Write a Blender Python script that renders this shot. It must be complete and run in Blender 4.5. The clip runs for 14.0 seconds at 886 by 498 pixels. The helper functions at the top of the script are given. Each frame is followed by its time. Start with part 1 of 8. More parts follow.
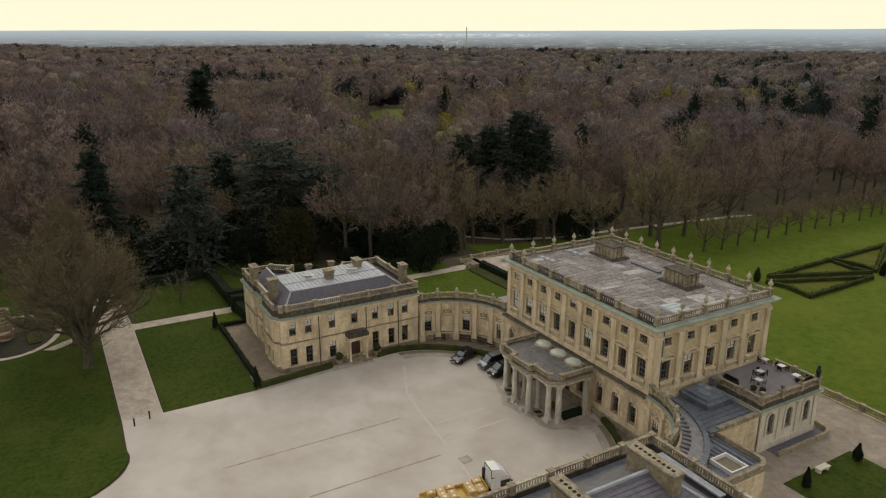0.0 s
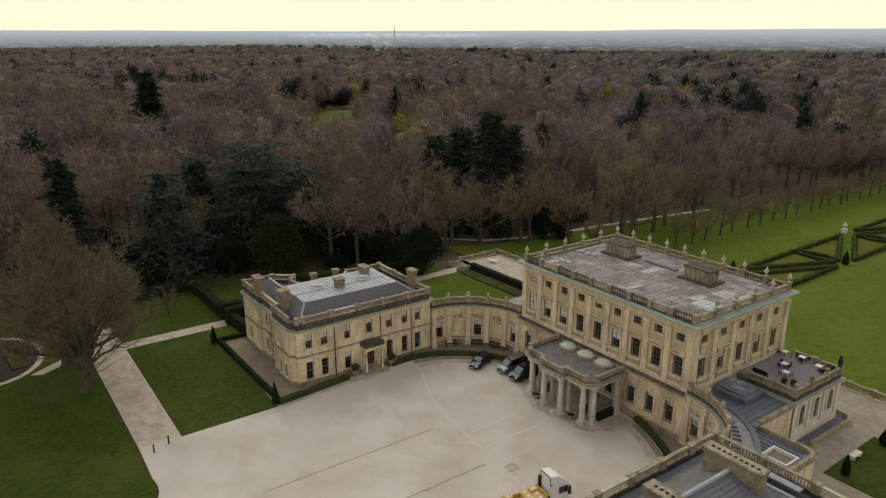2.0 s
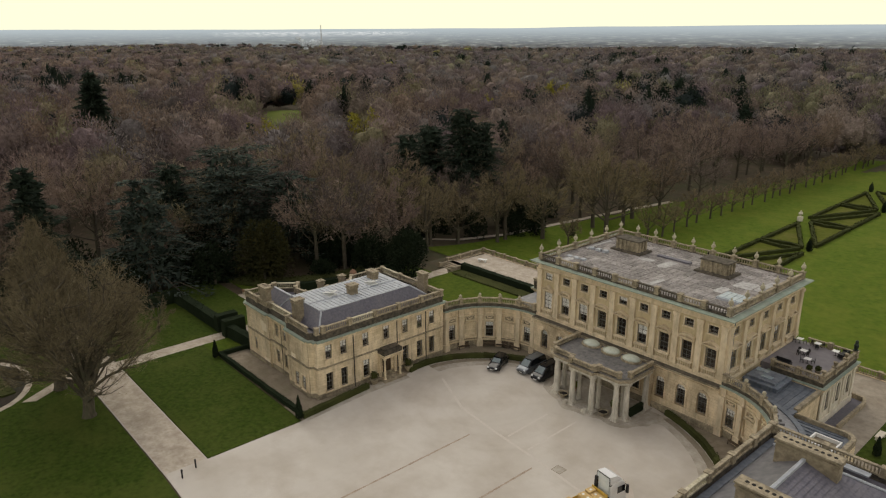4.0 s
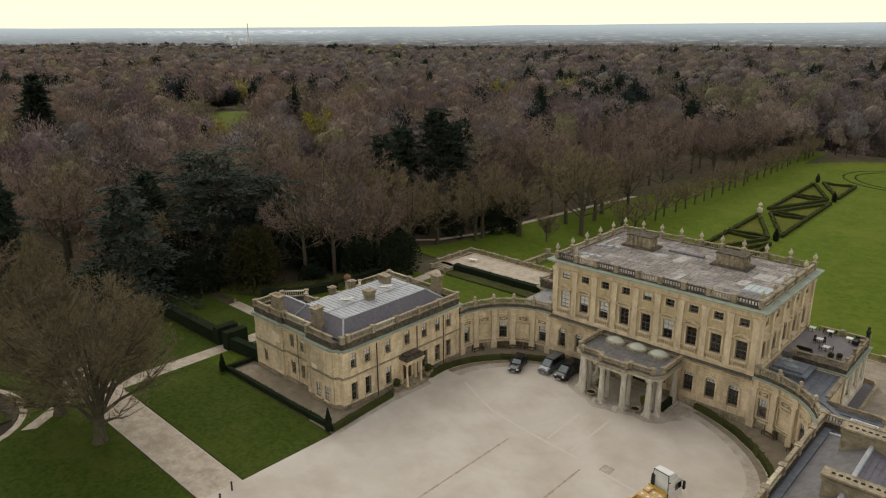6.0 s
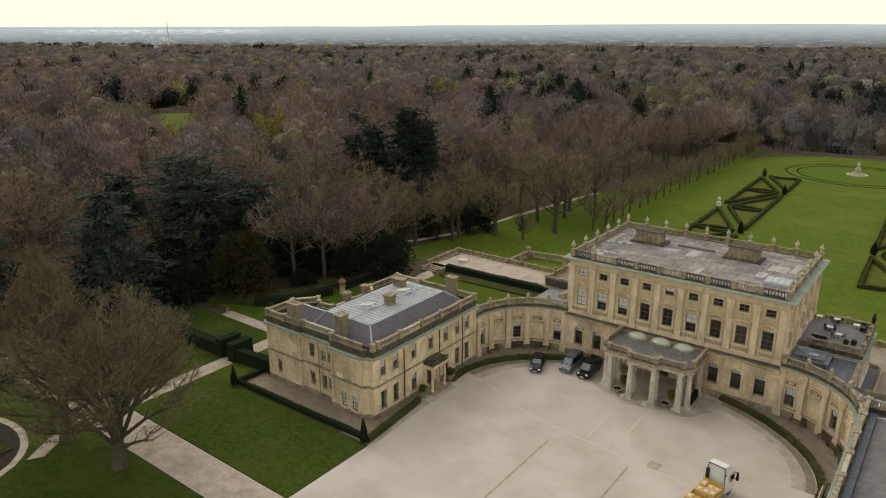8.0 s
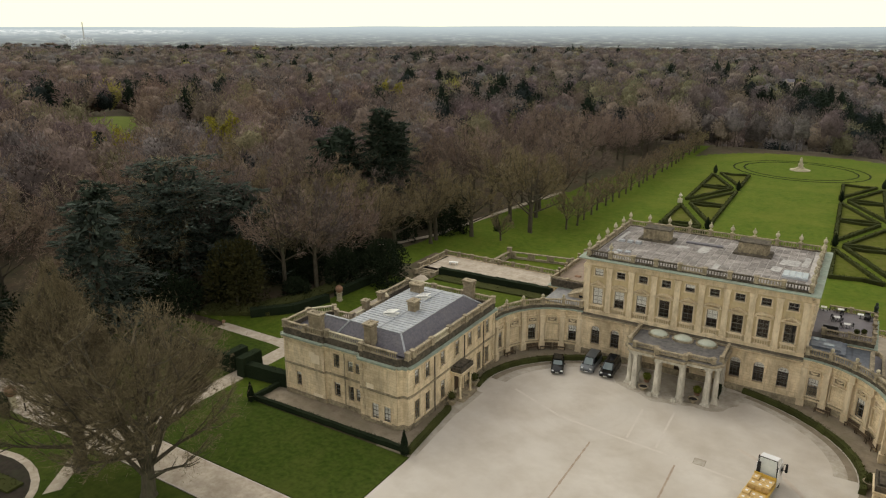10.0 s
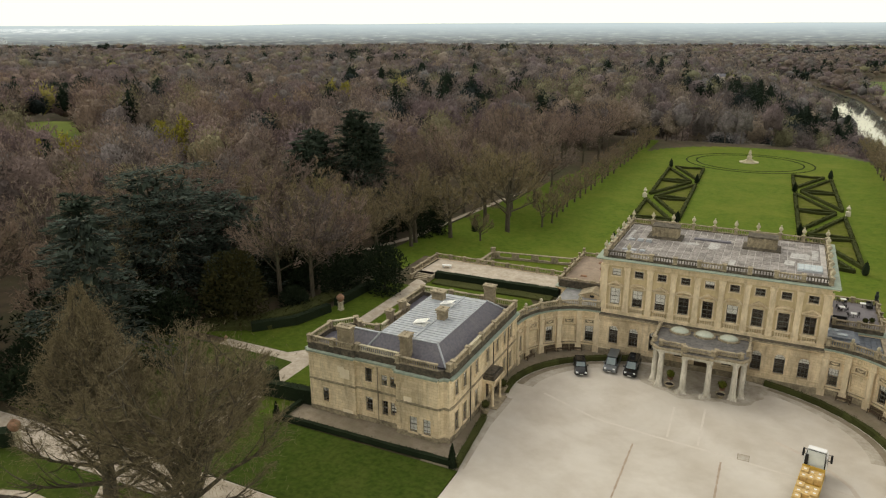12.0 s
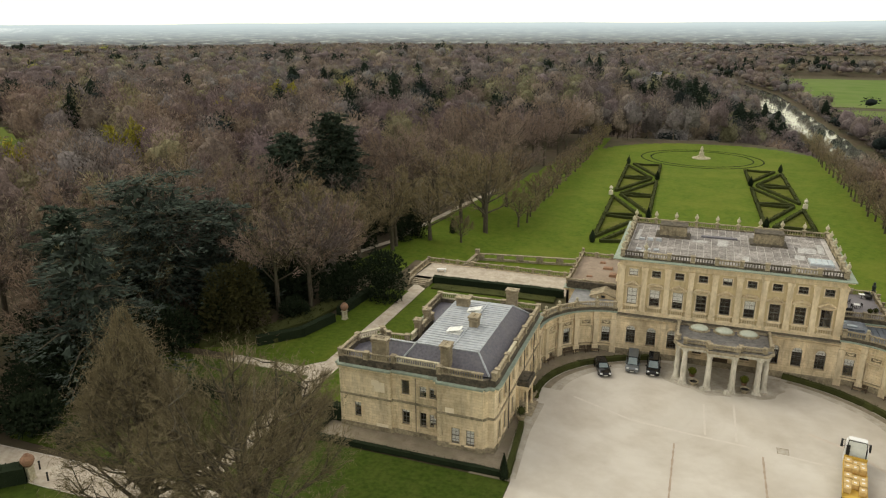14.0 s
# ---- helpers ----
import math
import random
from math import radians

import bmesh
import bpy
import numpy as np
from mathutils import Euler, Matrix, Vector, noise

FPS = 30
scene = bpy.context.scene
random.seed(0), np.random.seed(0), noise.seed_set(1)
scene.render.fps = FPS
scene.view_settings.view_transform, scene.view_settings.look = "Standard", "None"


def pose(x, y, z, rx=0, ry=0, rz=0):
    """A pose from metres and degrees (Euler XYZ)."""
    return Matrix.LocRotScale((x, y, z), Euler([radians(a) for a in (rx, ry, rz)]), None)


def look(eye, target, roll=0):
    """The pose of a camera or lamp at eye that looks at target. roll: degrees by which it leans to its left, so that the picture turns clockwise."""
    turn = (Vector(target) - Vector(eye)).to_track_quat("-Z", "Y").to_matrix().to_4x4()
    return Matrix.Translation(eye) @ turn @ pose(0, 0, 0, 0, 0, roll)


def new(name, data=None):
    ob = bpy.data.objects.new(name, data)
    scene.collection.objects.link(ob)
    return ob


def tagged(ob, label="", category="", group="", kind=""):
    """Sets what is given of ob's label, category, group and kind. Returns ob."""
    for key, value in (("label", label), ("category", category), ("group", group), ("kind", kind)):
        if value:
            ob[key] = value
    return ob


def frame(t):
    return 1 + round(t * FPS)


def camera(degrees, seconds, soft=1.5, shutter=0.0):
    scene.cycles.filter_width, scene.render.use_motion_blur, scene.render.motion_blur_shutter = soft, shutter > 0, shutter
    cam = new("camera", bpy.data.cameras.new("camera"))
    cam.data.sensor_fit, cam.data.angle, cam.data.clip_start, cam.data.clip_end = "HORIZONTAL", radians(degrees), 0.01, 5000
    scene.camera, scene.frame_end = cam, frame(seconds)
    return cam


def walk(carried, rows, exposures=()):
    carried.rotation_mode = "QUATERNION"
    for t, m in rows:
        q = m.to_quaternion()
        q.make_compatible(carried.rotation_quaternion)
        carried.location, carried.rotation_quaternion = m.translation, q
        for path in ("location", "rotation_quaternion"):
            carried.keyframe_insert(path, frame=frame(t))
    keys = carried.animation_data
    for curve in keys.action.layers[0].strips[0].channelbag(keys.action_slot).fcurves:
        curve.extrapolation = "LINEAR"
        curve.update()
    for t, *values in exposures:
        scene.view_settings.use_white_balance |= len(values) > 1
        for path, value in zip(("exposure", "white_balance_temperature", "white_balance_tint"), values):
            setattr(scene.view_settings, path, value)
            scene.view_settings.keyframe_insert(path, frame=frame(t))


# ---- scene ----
cam = camera(64.5, 14.0, soft=1.2)
PATH = [
    (0, (76.046, -64.418, 52.934), (74.046, -63.294, 52.231), 0.0),
    (0.5, (73.804, -67.310, 52.972), (71.834, -66.132, 52.270), 0.1),
    (1, (71.482, -70.042, 53.045), (69.544, -68.813, 52.342), 0.1),
    (1.5, (69.130, -72.569, 53.069), (67.223, -71.292, 52.364), 0.0),
    (2, (66.782, -75.013, 53.053), (64.908, -73.690, 52.350), -0.0),
    (2.5, (64.321, -77.431, 53.054), (62.482, -76.061, 52.348), -0.0),
    (3, (61.812, -79.787, 53.088), (60.008, -78.371, 52.379), -0.1),
    (5.5, (48.431, -90.485, 52.937), (46.819, -88.855, 52.224), -0.3),
    (6, (45.594, -92.392, 52.927), (44.023, -90.724, 52.211), -0.3),
    (6.5, (42.650, -94.368, 52.852), (41.125, -92.658, 52.135), -0.3),
    (7, (39.640, -96.230, 52.740), (38.160, -94.482, 52.024), -0.2),
    (7.5, (36.576, -98.060, 52.601), (35.141, -96.274, 51.884), -0.2),
    (8, (33.517, -99.799, 52.498), (32.129, -97.978, 51.782), -0.1),
    (10.5, (17.694, -106.783, 52.114), (16.544, -104.801, 51.401), -0.0),
    (11, (14.550, -107.843, 52.261), (13.446, -105.835, 51.546), -0.1),
    (11.5, (11.219, -108.887, 52.508), (10.166, -106.853, 51.791), -0.1),
    (12, (7.870, -109.868, 52.746), (6.869, -107.809, 52.025), -0.2),
    (12.5, (4.458, -110.802, 52.925), (3.511, -108.719, 52.202), -0.1),
    (13, (0.910, -111.582, 53.052), (0.018, -109.474, 52.330), -0.1),
    (13.5, (-2.299, -112.328, 53.090), (-3.144, -110.202, 52.366), -0.0),
    (14, (-5.490, -112.974, 53.074), (-6.287, -110.828, 52.350), -0.2),
]
walk(cam, [(t, look(eye, target, roll)) for t, eye, target, roll in PATH],
     [(0, 0.09, 6450, 14), (6.5, 0.28, 6520, 13), (11, 0.52, 6600, 10), (14, 0.73, 6690, 8)])

# ---- light: a bright hazy overcast sky with a weak, wide sun ----
SUN_AZ, SUN_EL = 290.0, 44.0
world = bpy.data.worlds.new("sky")
scene.world = world
world.use_nodes = True
wn, wl = world.node_tree.nodes, world.node_tree.links
sky = wn.new("ShaderNodeTexSky")
sky.sky_type = "NISHITA"
sky.sun_disc = False
sky.sun_elevation, sky.sun_rotation = radians(SUN_EL), radians(SUN_AZ)
sky.air_density, sky.dust_density, sky.ozone_density = 1.0, 0.5, 1.0
veil = wn.new("ShaderNodeHueSaturation")      # thin cloud takes most of the blue away
veil.inputs["Saturation"].default_value = 0.3
wl.new(sky.outputs["Color"], veil.inputs["Color"])
warm = wn.new("ShaderNodeMix")
warm.data_type, warm.blend_type = "RGBA", "MULTIPLY"
warm.inputs["Factor"].default_value, warm.inputs["B"].default_value = 1.0, (3.14, 2.95, 2.62, 1)
even = wn.new("ShaderNodeGamma")              # cloud spreads the light evenly
even.inputs["Gamma"].default_value = 0.5
wl.new(veil.outputs["Color"], even.inputs["Color"])
wl.new(even.outputs["Color"], warm.inputs["A"])
cap = wn.new("ShaderNodeMix")                 # a cream haze, no brighter than the cloud itself
cap.data_type, cap.blend_type = "RGBA", "DARKEN"
cap.inputs["Factor"].default_value, cap.inputs["B"].default_value = 1.0, (7.7, 7.6, 5.4, 1)
wl.new(warm.outputs["Result"], cap.inputs["A"])
wl.new(cap.outputs["Result"], wn["Background"].inputs["Color"])
wn["Background"].inputs["Strength"].default_value = 0.12
sun = new("sun", bpy.data.lights.new("sun", "SUN"))
sun.data.energy, sun.data.angle, sun.data.color = 0.8, radians(40), (1.0, 0.94, 0.86)
sd = Vector((math.sin(radians(SUN_AZ)) * math.cos(radians(SUN_EL)), math.cos(radians(SUN_AZ)) * math.cos(radians(SUN_EL)), math.sin(radians(SUN_EL))))
sun.matrix_world = look(sd * 200, (0, 0, 0))

# ---- materials ----
def material(name, colors, scale=1.0, rough=0.85, bump=0.0, bump_scale=8.0, stain=None, stain_scale=0.15, stain_amount=0.5,
             metal=0.0, vary=0.0, streak=1.0, spec=0.3, course=None, soot=0.0):
    """A procedural surface: grain between two colours, wide stains, fine relief; sizes in metres."""
    m = bpy.data.materials.new(name)
    m.use_nodes = True
    n, l = m.node_tree.nodes, m.node_tree.links
    b = n["Principled BSDF"]
    b.inputs["Roughness"].default_value, b.inputs["Metallic"].default_value = rough, metal
    b.inputs["Specular IOR Level"].default_value = spec
    geo = n.new("ShaderNodeNewGeometry")
    mp = n.new("ShaderNodeMapping")
    mp.inputs["Scale"].default_value = (1, 1, 1 / streak)
    l.new(geo.outputs["Position"], mp.inputs["Vector"])
    g = n.new("ShaderNodeTexNoise")
    g.inputs["Scale"].default_value, g.inputs["Detail"].default_value = scale, 6
    l.new(mp.outputs[0], g.inputs["Vector"])
    r = n.new("ShaderNodeValToRGB")
    r.color_ramp.elements[0].position, r.color_ramp.elements[1].position = 0.3, 0.7
    r.color_ramp.elements[0].color, r.color_ramp.elements[1].color = (*colors[0], 1), (*colors[1], 1)
    l.new(g.outputs["Fac"], r.inputs["Fac"])
    col = r.outputs["Color"]
    if stain:
        s = n.new("ShaderNodeTexNoise")
        s.inputs["Scale"].default_value, s.inputs["Detail"].default_value = stain_scale, 8
        s.inputs["Roughness"].default_value = 0.65
        l.new(mp.outputs[0], s.inputs["Vector"])
        sr = n.new("ShaderNodeMapRange")
        sr.inputs[1].default_value, sr.inputs[2].default_value, sr.inputs[4].default_value = 0.48, 0.72, stain_amount
        l.new(s.outputs["Fac"], sr.inputs[0])
        mx = n.new("ShaderNodeMix")
        mx.data_type = "RGBA"
        l.new(sr.outputs[0], mx.inputs["Factor"])
        l.new(col, mx.inputs["A"])
        mx.inputs["B"].default_value = (*stain, 1)
        col = mx.outputs["Result"]
        s2 = n.new("ShaderNodeTexNoise")
        s2.inputs["Scale"].default_value, s2.inputs["Detail"].default_value = stain_scale * 7, 6
        l.new(mp.outputs[0], s2.inputs["Vector"])
        sr2 = n.new("ShaderNodeMapRange")
        sr2.inputs[1].default_value, sr2.inputs[2].default_value, sr2.inputs[4].default_value = 0.45, 0.75, stain_amount * .6
        l.new(s2.outputs["Fac"], sr2.inputs[0])
        mx2 = n.new("ShaderNodeMix")
        mx2.data_type = "RGBA"
        l.new(sr2.outputs[0], mx2.inputs["Factor"])
        l.new(col, mx2.inputs["A"])
        mx2.inputs["B"].default_value = (*stain, 1)
        col = mx2.outputs["Result"]
    if course:      # coursed blocks: each one a little lighter or darker, thin dark joints
        cs, ca, cv, cb = n.new("ShaderNodeSeparateXYZ"), n.new("ShaderNodeMath"), n.new("ShaderNodeCombineXYZ"), n.new("ShaderNodeTexBrick")
        l.new(geo.outputs["Position"], cs.inputs[0])
        l.new(cs.outputs["X"], ca.inputs[0])
        l.new(cs.outputs["Y"], ca.inputs[1])
        l.new(ca.outputs[0], cv.inputs[0])
        l.new(cs.outputs["Z"], cv.inputs[1])
        l.new(cv.outputs[0], cb.inputs["Vector"])
        cb.inputs["Color1"].default_value, cb.inputs["Color2"].default_value, cb.inputs["Mortar"].default_value = (.92, .905, .88, 1), (1.05, 1.05, 1.05, 1), (.76, .72, .67, 1)
        cb.inputs["Scale"].default_value, cb.inputs["Mortar Size"].default_value, cb.inputs["Mortar Smooth"].default_value = 1.0, .022, .4
        cb.inputs["Brick Width"].default_value, cb.inputs["Row Height"].default_value = course
        cm = n.new("ShaderNodeMix")
        cm.data_type, cm.blend_type = "RGBA", "MULTIPLY"
        cm.inputs["Factor"].default_value = 1.0
        l.new(col, cm.inputs["A"])
        l.new(cb.outputs["Color"], cm.inputs["B"])
        col = cm.outputs["Result"]
    if soot:        # rain-washed soot, drawn out downwards
        sm_, sn, sg, sx = n.new("ShaderNodeMapping"), n.new("ShaderNodeTexNoise"), n.new("ShaderNodeMapRange"), n.new("ShaderNodeMix")
        sm_.inputs["Scale"].default_value = (1, 1, .12)
        l.new(geo.outputs["Position"], sm_.inputs["Vector"])
        sn.inputs["Scale"].default_value, sn.inputs["Detail"].default_value, sn.inputs["Roughness"].default_value = 1.3, 6, .65
        l.new(sm_.outputs[0], sn.inputs["Vector"])
        sg.inputs[1].default_value, sg.inputs[2].default_value, sg.inputs[4].default_value = .52, .74, soot
        l.new(sn.outputs["Fac"], sg.inputs[0])
        sx.data_type = "RGBA"
        l.new(sg.outputs[0], sx.inputs["Factor"])
        l.new(col, sx.inputs["A"])
        sx.inputs["B"].default_value = (.15, .125, .09, 1)
        col = sx.outputs["Result"]
    if vary:
        oi = n.new("ShaderNodeObjectInfo")
        hs = n.new("ShaderNodeHueSaturation")
        vr = n.new("ShaderNodeMapRange")
        vr.inputs[3].default_value, vr.inputs[4].default_value = 1 - vary, 1 + vary
        l.new(oi.outputs["Random"], vr.inputs[0])
        l.new(vr.outputs[0], hs.inputs["Value"])
        l.new(col, hs.inputs["Color"])
        col = hs.outputs["Color"]
    l.new(col, b.inputs["Base Color"])
    if bump:
        f = n.new("ShaderNodeTexNoise")
        f.inputs["Scale"].default_value, f.inputs["Detail"].default_value = bump_scale, 4
        l.new(geo.outputs["Position"], f.inputs["Vector"])
        bp = n.new("ShaderNodeBump")
        bp.inputs["Strength"].default_value, bp.inputs["Distance"].default_value = bump, 0.05
        l.new(f.outputs["Fac"], bp.inputs["Height"])
        l.new(bp.outputs["Normal"], b.inputs["Normal"])
    return m


def foliage(name, low, high, attr=False, rough=0.9, scale=0.25, spread=(0.75, 1.3)):
    """Twigs or leaves: colour differs from flake to flake, and from tree to tree by the tree's own tint."""
    m = bpy.data.materials.new(name)
    m.use_nodes = True
    n, l = m.node_tree.nodes, m.node_tree.links
    b = n["Principled BSDF"]
    b.inputs["Roughness"].default_value, b.inputs["Specular IOR Level"].default_value = rough, 0.06
    geo = n.new("ShaderNodeNewGeometry")
    hs = n.new("ShaderNodeHueSaturation")
    vr = n.new("ShaderNodeMapRange")
    vr.inputs[3].default_value, vr.inputs[4].default_value = spread
    l.new(geo.outputs["Random Per Island"], vr.inputs[0])
    l.new(vr.outputs[0], hs.inputs["Value"])
    if attr:
        a = n.new("ShaderNodeAttribute")
        a.attribute_name = "tint"
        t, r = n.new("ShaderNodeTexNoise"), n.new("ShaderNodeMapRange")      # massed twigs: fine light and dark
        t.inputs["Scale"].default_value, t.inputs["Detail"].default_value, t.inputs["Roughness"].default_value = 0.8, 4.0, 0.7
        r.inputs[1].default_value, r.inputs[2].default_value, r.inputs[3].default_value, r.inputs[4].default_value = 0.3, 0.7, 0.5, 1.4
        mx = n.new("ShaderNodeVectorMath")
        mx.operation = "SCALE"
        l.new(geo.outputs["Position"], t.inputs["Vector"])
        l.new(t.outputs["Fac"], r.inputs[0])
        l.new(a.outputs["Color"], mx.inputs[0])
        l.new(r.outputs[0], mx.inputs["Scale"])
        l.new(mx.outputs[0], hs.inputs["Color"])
        bp = n.new("ShaderNodeBump")
        bp.inputs["Strength"].default_value, bp.inputs["Distance"].default_value = 0.7, 0.9
        l.new(t.outputs["Fac"], bp.inputs["Height"])
        l.new(bp.outputs[0], b.inputs["Normal"])
    else:
        mx = n.new("ShaderNodeMix")
        mx.data_type = "RGBA"
        mx.inputs["A"].default_value, mx.inputs["B"].default_value = (*low, 1), (*high, 1)
        t = n.new("ShaderNodeTexNoise")
        t.inputs["Scale"].default_value = scale
        l.new(geo.outputs["Position"], t.inputs["Vector"])
        l.new(t.outputs["Fac"], mx.inputs["Factor"])
        l.new(mx.outputs["Result"], hs.inputs["Color"])
    l.new(hs.outputs["Color"], b.inputs["Base Color"])
    return m


STONE = material("buff_stone", ((0.66, 0.54, 0.365), (0.83, 0.705, 0.505)), 0.7, 0.9, 0.3, 10, (0.25, 0.20, 0.13), 0.22, 0.6, streak=2.2, course=(1.1, .42), soot=.5)
CREAM = material("cream_render", ((0.61, 0.50, 0.34), (0.76, 0.65, 0.475)), 0.9, 0.88, 0.2, 12, (0.32, 0.26, 0.175), 0.5, 0.6, streak=2.5, soot=.4)
RENDER = material("ochre_render", ((0.51, 0.415, 0.25), (0.62, 0.52, 0.335)), 0.8, 0.9, 0.2, 12, (0.27, 0.21, 0.125), 0.4, 0.55, streak=2.5, soot=.35)
SASH = material("old_white_sash", ((0.15, 0.142, 0.125), (0.23, 0.22, 0.195)), 3, 0.6)
CHIMSTONE = material("sooty_stone", ((0.21, 0.172, 0.115), (0.37, 0.31, 0.215)), 1.6, 0.95, 0.3, 10, (0.12, 0.10, 0.075), 0.5, 0.8)
PALE = material("pale_stone", ((0.58, 0.53, 0.43), (0.73, 0.68, 0.575)), 2.0, 0.9, 0.2, 12, (0.30, 0.26, 0.19), 0.5, 0.5, streak=3)
DARKSTONE = material("weathered_stone", ((0.038, 0.034, 0.027), (0.105, 0.090, 0.070)), 2.0, 0.95, 0.4, 10, (0.25, 0.21, 0.15), 0.5, 0.3)
CAPSTONE = material("lichen_stone", ((0.25, 0.21, 0.145), (0.44, 0.375, 0.265)), 2.2, 0.95, 0.3, 10, (0.085, 0.073, 0.053), 0.6, 0.85)
LICHEN = material("pale_lichen_stone", ((0.40, 0.36, 0.25), (0.60, 0.55, 0.42)), 3, 0.95, 0.3, 12, (0.16, 0.14, 0.10), 0.8, 0.7)
COPPER = material("green_lead", ((0.24, 0.31, 0.255), (0.345, 0.40, 0.33)), 1.5, 0.8, 0.1, 6, (0.20, 0.19, 0.15), 0.4, 0.65)
LEAD = material("lead_sheet", ((0.31, 0.335, 0.37), (0.43, 0.455, 0.49)), 1.2, 0.55, 0.05, 6, (0.22, 0.22, 0.22), 0.4, 0.5, vary=0.12)
SLATE = material("slate", ((0.095, 0.092, 0.115), (0.155, 0.15, 0.178)), 3.0, 0.6, 0.25, 9, (0.20, 0.185, 0.185), 0.3, 0.35, vary=0.05)
BLUELEAD = material("blue_lead", ((0.085, 0.10, 0.125), (0.15, 0.17, 0.20)), 1.5, 0.5, 0.1, 6, (0.24, 0.25, 0.26), 0.4, 0.5)
DIMLEAD = material("dull_lead", ((0.12, 0.117, 0.12), (0.185, 0.18, 0.185)), 1.2, 0.6, 0.1, 6, (0.13, 0.125, 0.125), 0.3, 0.5)
ROOFLEAD = material("old_roof_lead", ((0.10, 0.088, 0.082), (0.27, 0.248, 0.232)), 2.4, 0.75, 0.4, 10, (0.50, 0.47, 0.45), 0.45, 0.5, vary=0.22)
TERRACE = material("terrace_asphalt", ((0.185, 0.168, 0.185), (0.245, 0.228, 0.24)), 1.0, 0.7, 0.15, 30, (0.22, 0.21, 0.21), 0.3, 0.4)
GRAVEL = material("pale_gravel", ((0.495, 0.458, 0.405), (0.587, 0.550, 0.496)), 0.10, 0.95, 0.6, 30, (0.44, 0.385, 0.32), 0.04, 0.5)


def raked(m, x, y, reach):
    """Turning wheels and feet have smudged the gravel round a spot: faint uneven arcs and broad dirty patches."""
    n, l = m.node_tree.nodes, m.node_tree.links
    b = n["Principled BSDF"]
    old = b.inputs["Base Color"].links[0].from_socket
    geo, off, ln = n.new("ShaderNodeNewGeometry"), n.new("ShaderNodeVectorMath"), n.new("ShaderNodeVectorMath")
    off.operation, off.inputs[1].default_value, ln.operation = "SUBTRACT", (x, y, 0), "LENGTH"
    l.new(geo.outputs["Position"], off.inputs[0])
    l.new(off.outputs[0], ln.inputs[0])
    # noise drawn out along the arcs: radius runs fast, angle slowly
    sep, ang, pol = n.new("ShaderNodeSeparateXYZ"), n.new("ShaderNodeMath"), n.new("ShaderNodeCombineXYZ")
    l.new(off.outputs[0], sep.inputs[0])
    ang.operation = "ARCTAN2"
    l.new(sep.outputs["Y"], ang.inputs[0])
    l.new(sep.outputs["X"], ang.inputs[1])
    l.new(ang.outputs[0], pol.inputs[0])
    l.new(ln.outputs["Value"], pol.inputs[1])
    arcs, patch = n.new("ShaderNodeTexNoise"), n.new("ShaderNodeTexNoise")
    arcs.inputs["Scale"].default_value, arcs.inputs["Detail"].default_value, arcs.inputs["Roughness"].default_value = .75, 4, .6
    patch.inputs["Scale"].default_value, patch.inputs["Detail"].default_value, patch.inputs["Roughness"].default_value = .13, 6, .6
    l.new(pol.outputs[0], arcs.inputs["Vector"])
    l.new(geo.outputs["Position"], patch.inputs["Vector"])
    fade, f1, f2, amount = n.new("ShaderNodeMapRange"), n.new("ShaderNodeMapRange"), n.new("ShaderNodeMapRange"), n.new("ShaderNodeMath")
    for q, src, lo, hi, v0, v1 in ((fade, ln.outputs["Value"], reach * .3, reach, .13, .0), (f1, arcs.outputs["Fac"], .46, .66, 0, 1), (f2, patch.outputs["Fac"], .44, .66, 0, .55)):
        q.inputs[1].default_value, q.inputs[2].default_value, q.inputs[3].default_value, q.inputs[4].default_value = lo, hi, v0, v1
        l.new(src, q.inputs[0])
    amount.operation = "MULTIPLY_ADD"
    l.new(fade.outputs[0], amount.inputs[0])
    l.new(f1.outputs[0], amount.inputs[1])
    l.new(f2.outputs[0], amount.inputs[2])
    tint = n.new("ShaderNodeMix")
    tint.data_type = "RGBA"
    tint.inputs["B"].default_value = (.385, .335, .275, 1)
    l.new(amount.outputs[0], tint.inputs["Factor"])
    l.new(old, tint.inputs["A"])
    l.new(tint.outputs["Result"], b.inputs["Base Color"])


raked(GRAVEL, -9.0, -17.5, 26.0)
DAMP = material("damp_gravel", ((0.36, 0.325, 0.27), (0.49, 0.45, 0.39)), 0.5, 0.95, 0.6, 30, (0.24, 0.205, 0.155), 0.3, 0.75)
PATHG = material("path_gravel", ((0.38, 0.325, 0.26), (0.53, 0.47, 0.39)), 0.7, 0.95, 0.5, 30, (0.25, 0.205, 0.15), 0.3, 0.7)
DIRT = material("mossy_gravel", ((0.19, 0.155, 0.115), (0.295, 0.25, 0.19)), 0.8, 0.95, 0.5, 20, (0.14, 0.13, 0.08), 0.4, 0.7)
# grass tones partly stand for light: near lawns dimmed, the parterre brighter
LAWN = material("mown_grass", ((0.027, 0.046, 0.007), (0.050, 0.077, 0.011)), 1.6, 0.95, 0.9, 14, (0.080, 0.094, 0.020), 0.10, 0.7, spec=0.06)
GARDENLAWN = material("garden_grass", ((0.045, 0.074, 0.008), (0.076, 0.112, 0.013)), 1.2, 0.95, 0.9, 12, (0.108, 0.128, 0.020), 0.08, 0.7, spec=0.06)
FINELAWN = material("parterre_grass", ((0.066, 0.106, 0.011), (0.102, 0.146, 0.017)), 0.9, 0.95, 0.8, 10, (0.145, 0.160, 0.026), 0.045, 0.75, spec=0.06)
LITTER = material("leaf_litter", ((0.045, 0.033, 0.02), (0.09, 0.065, 0.04)), 0.3, 0.95, 0.6, 4, (0.05, 0.07, 0.02), 0.02, 0.6)
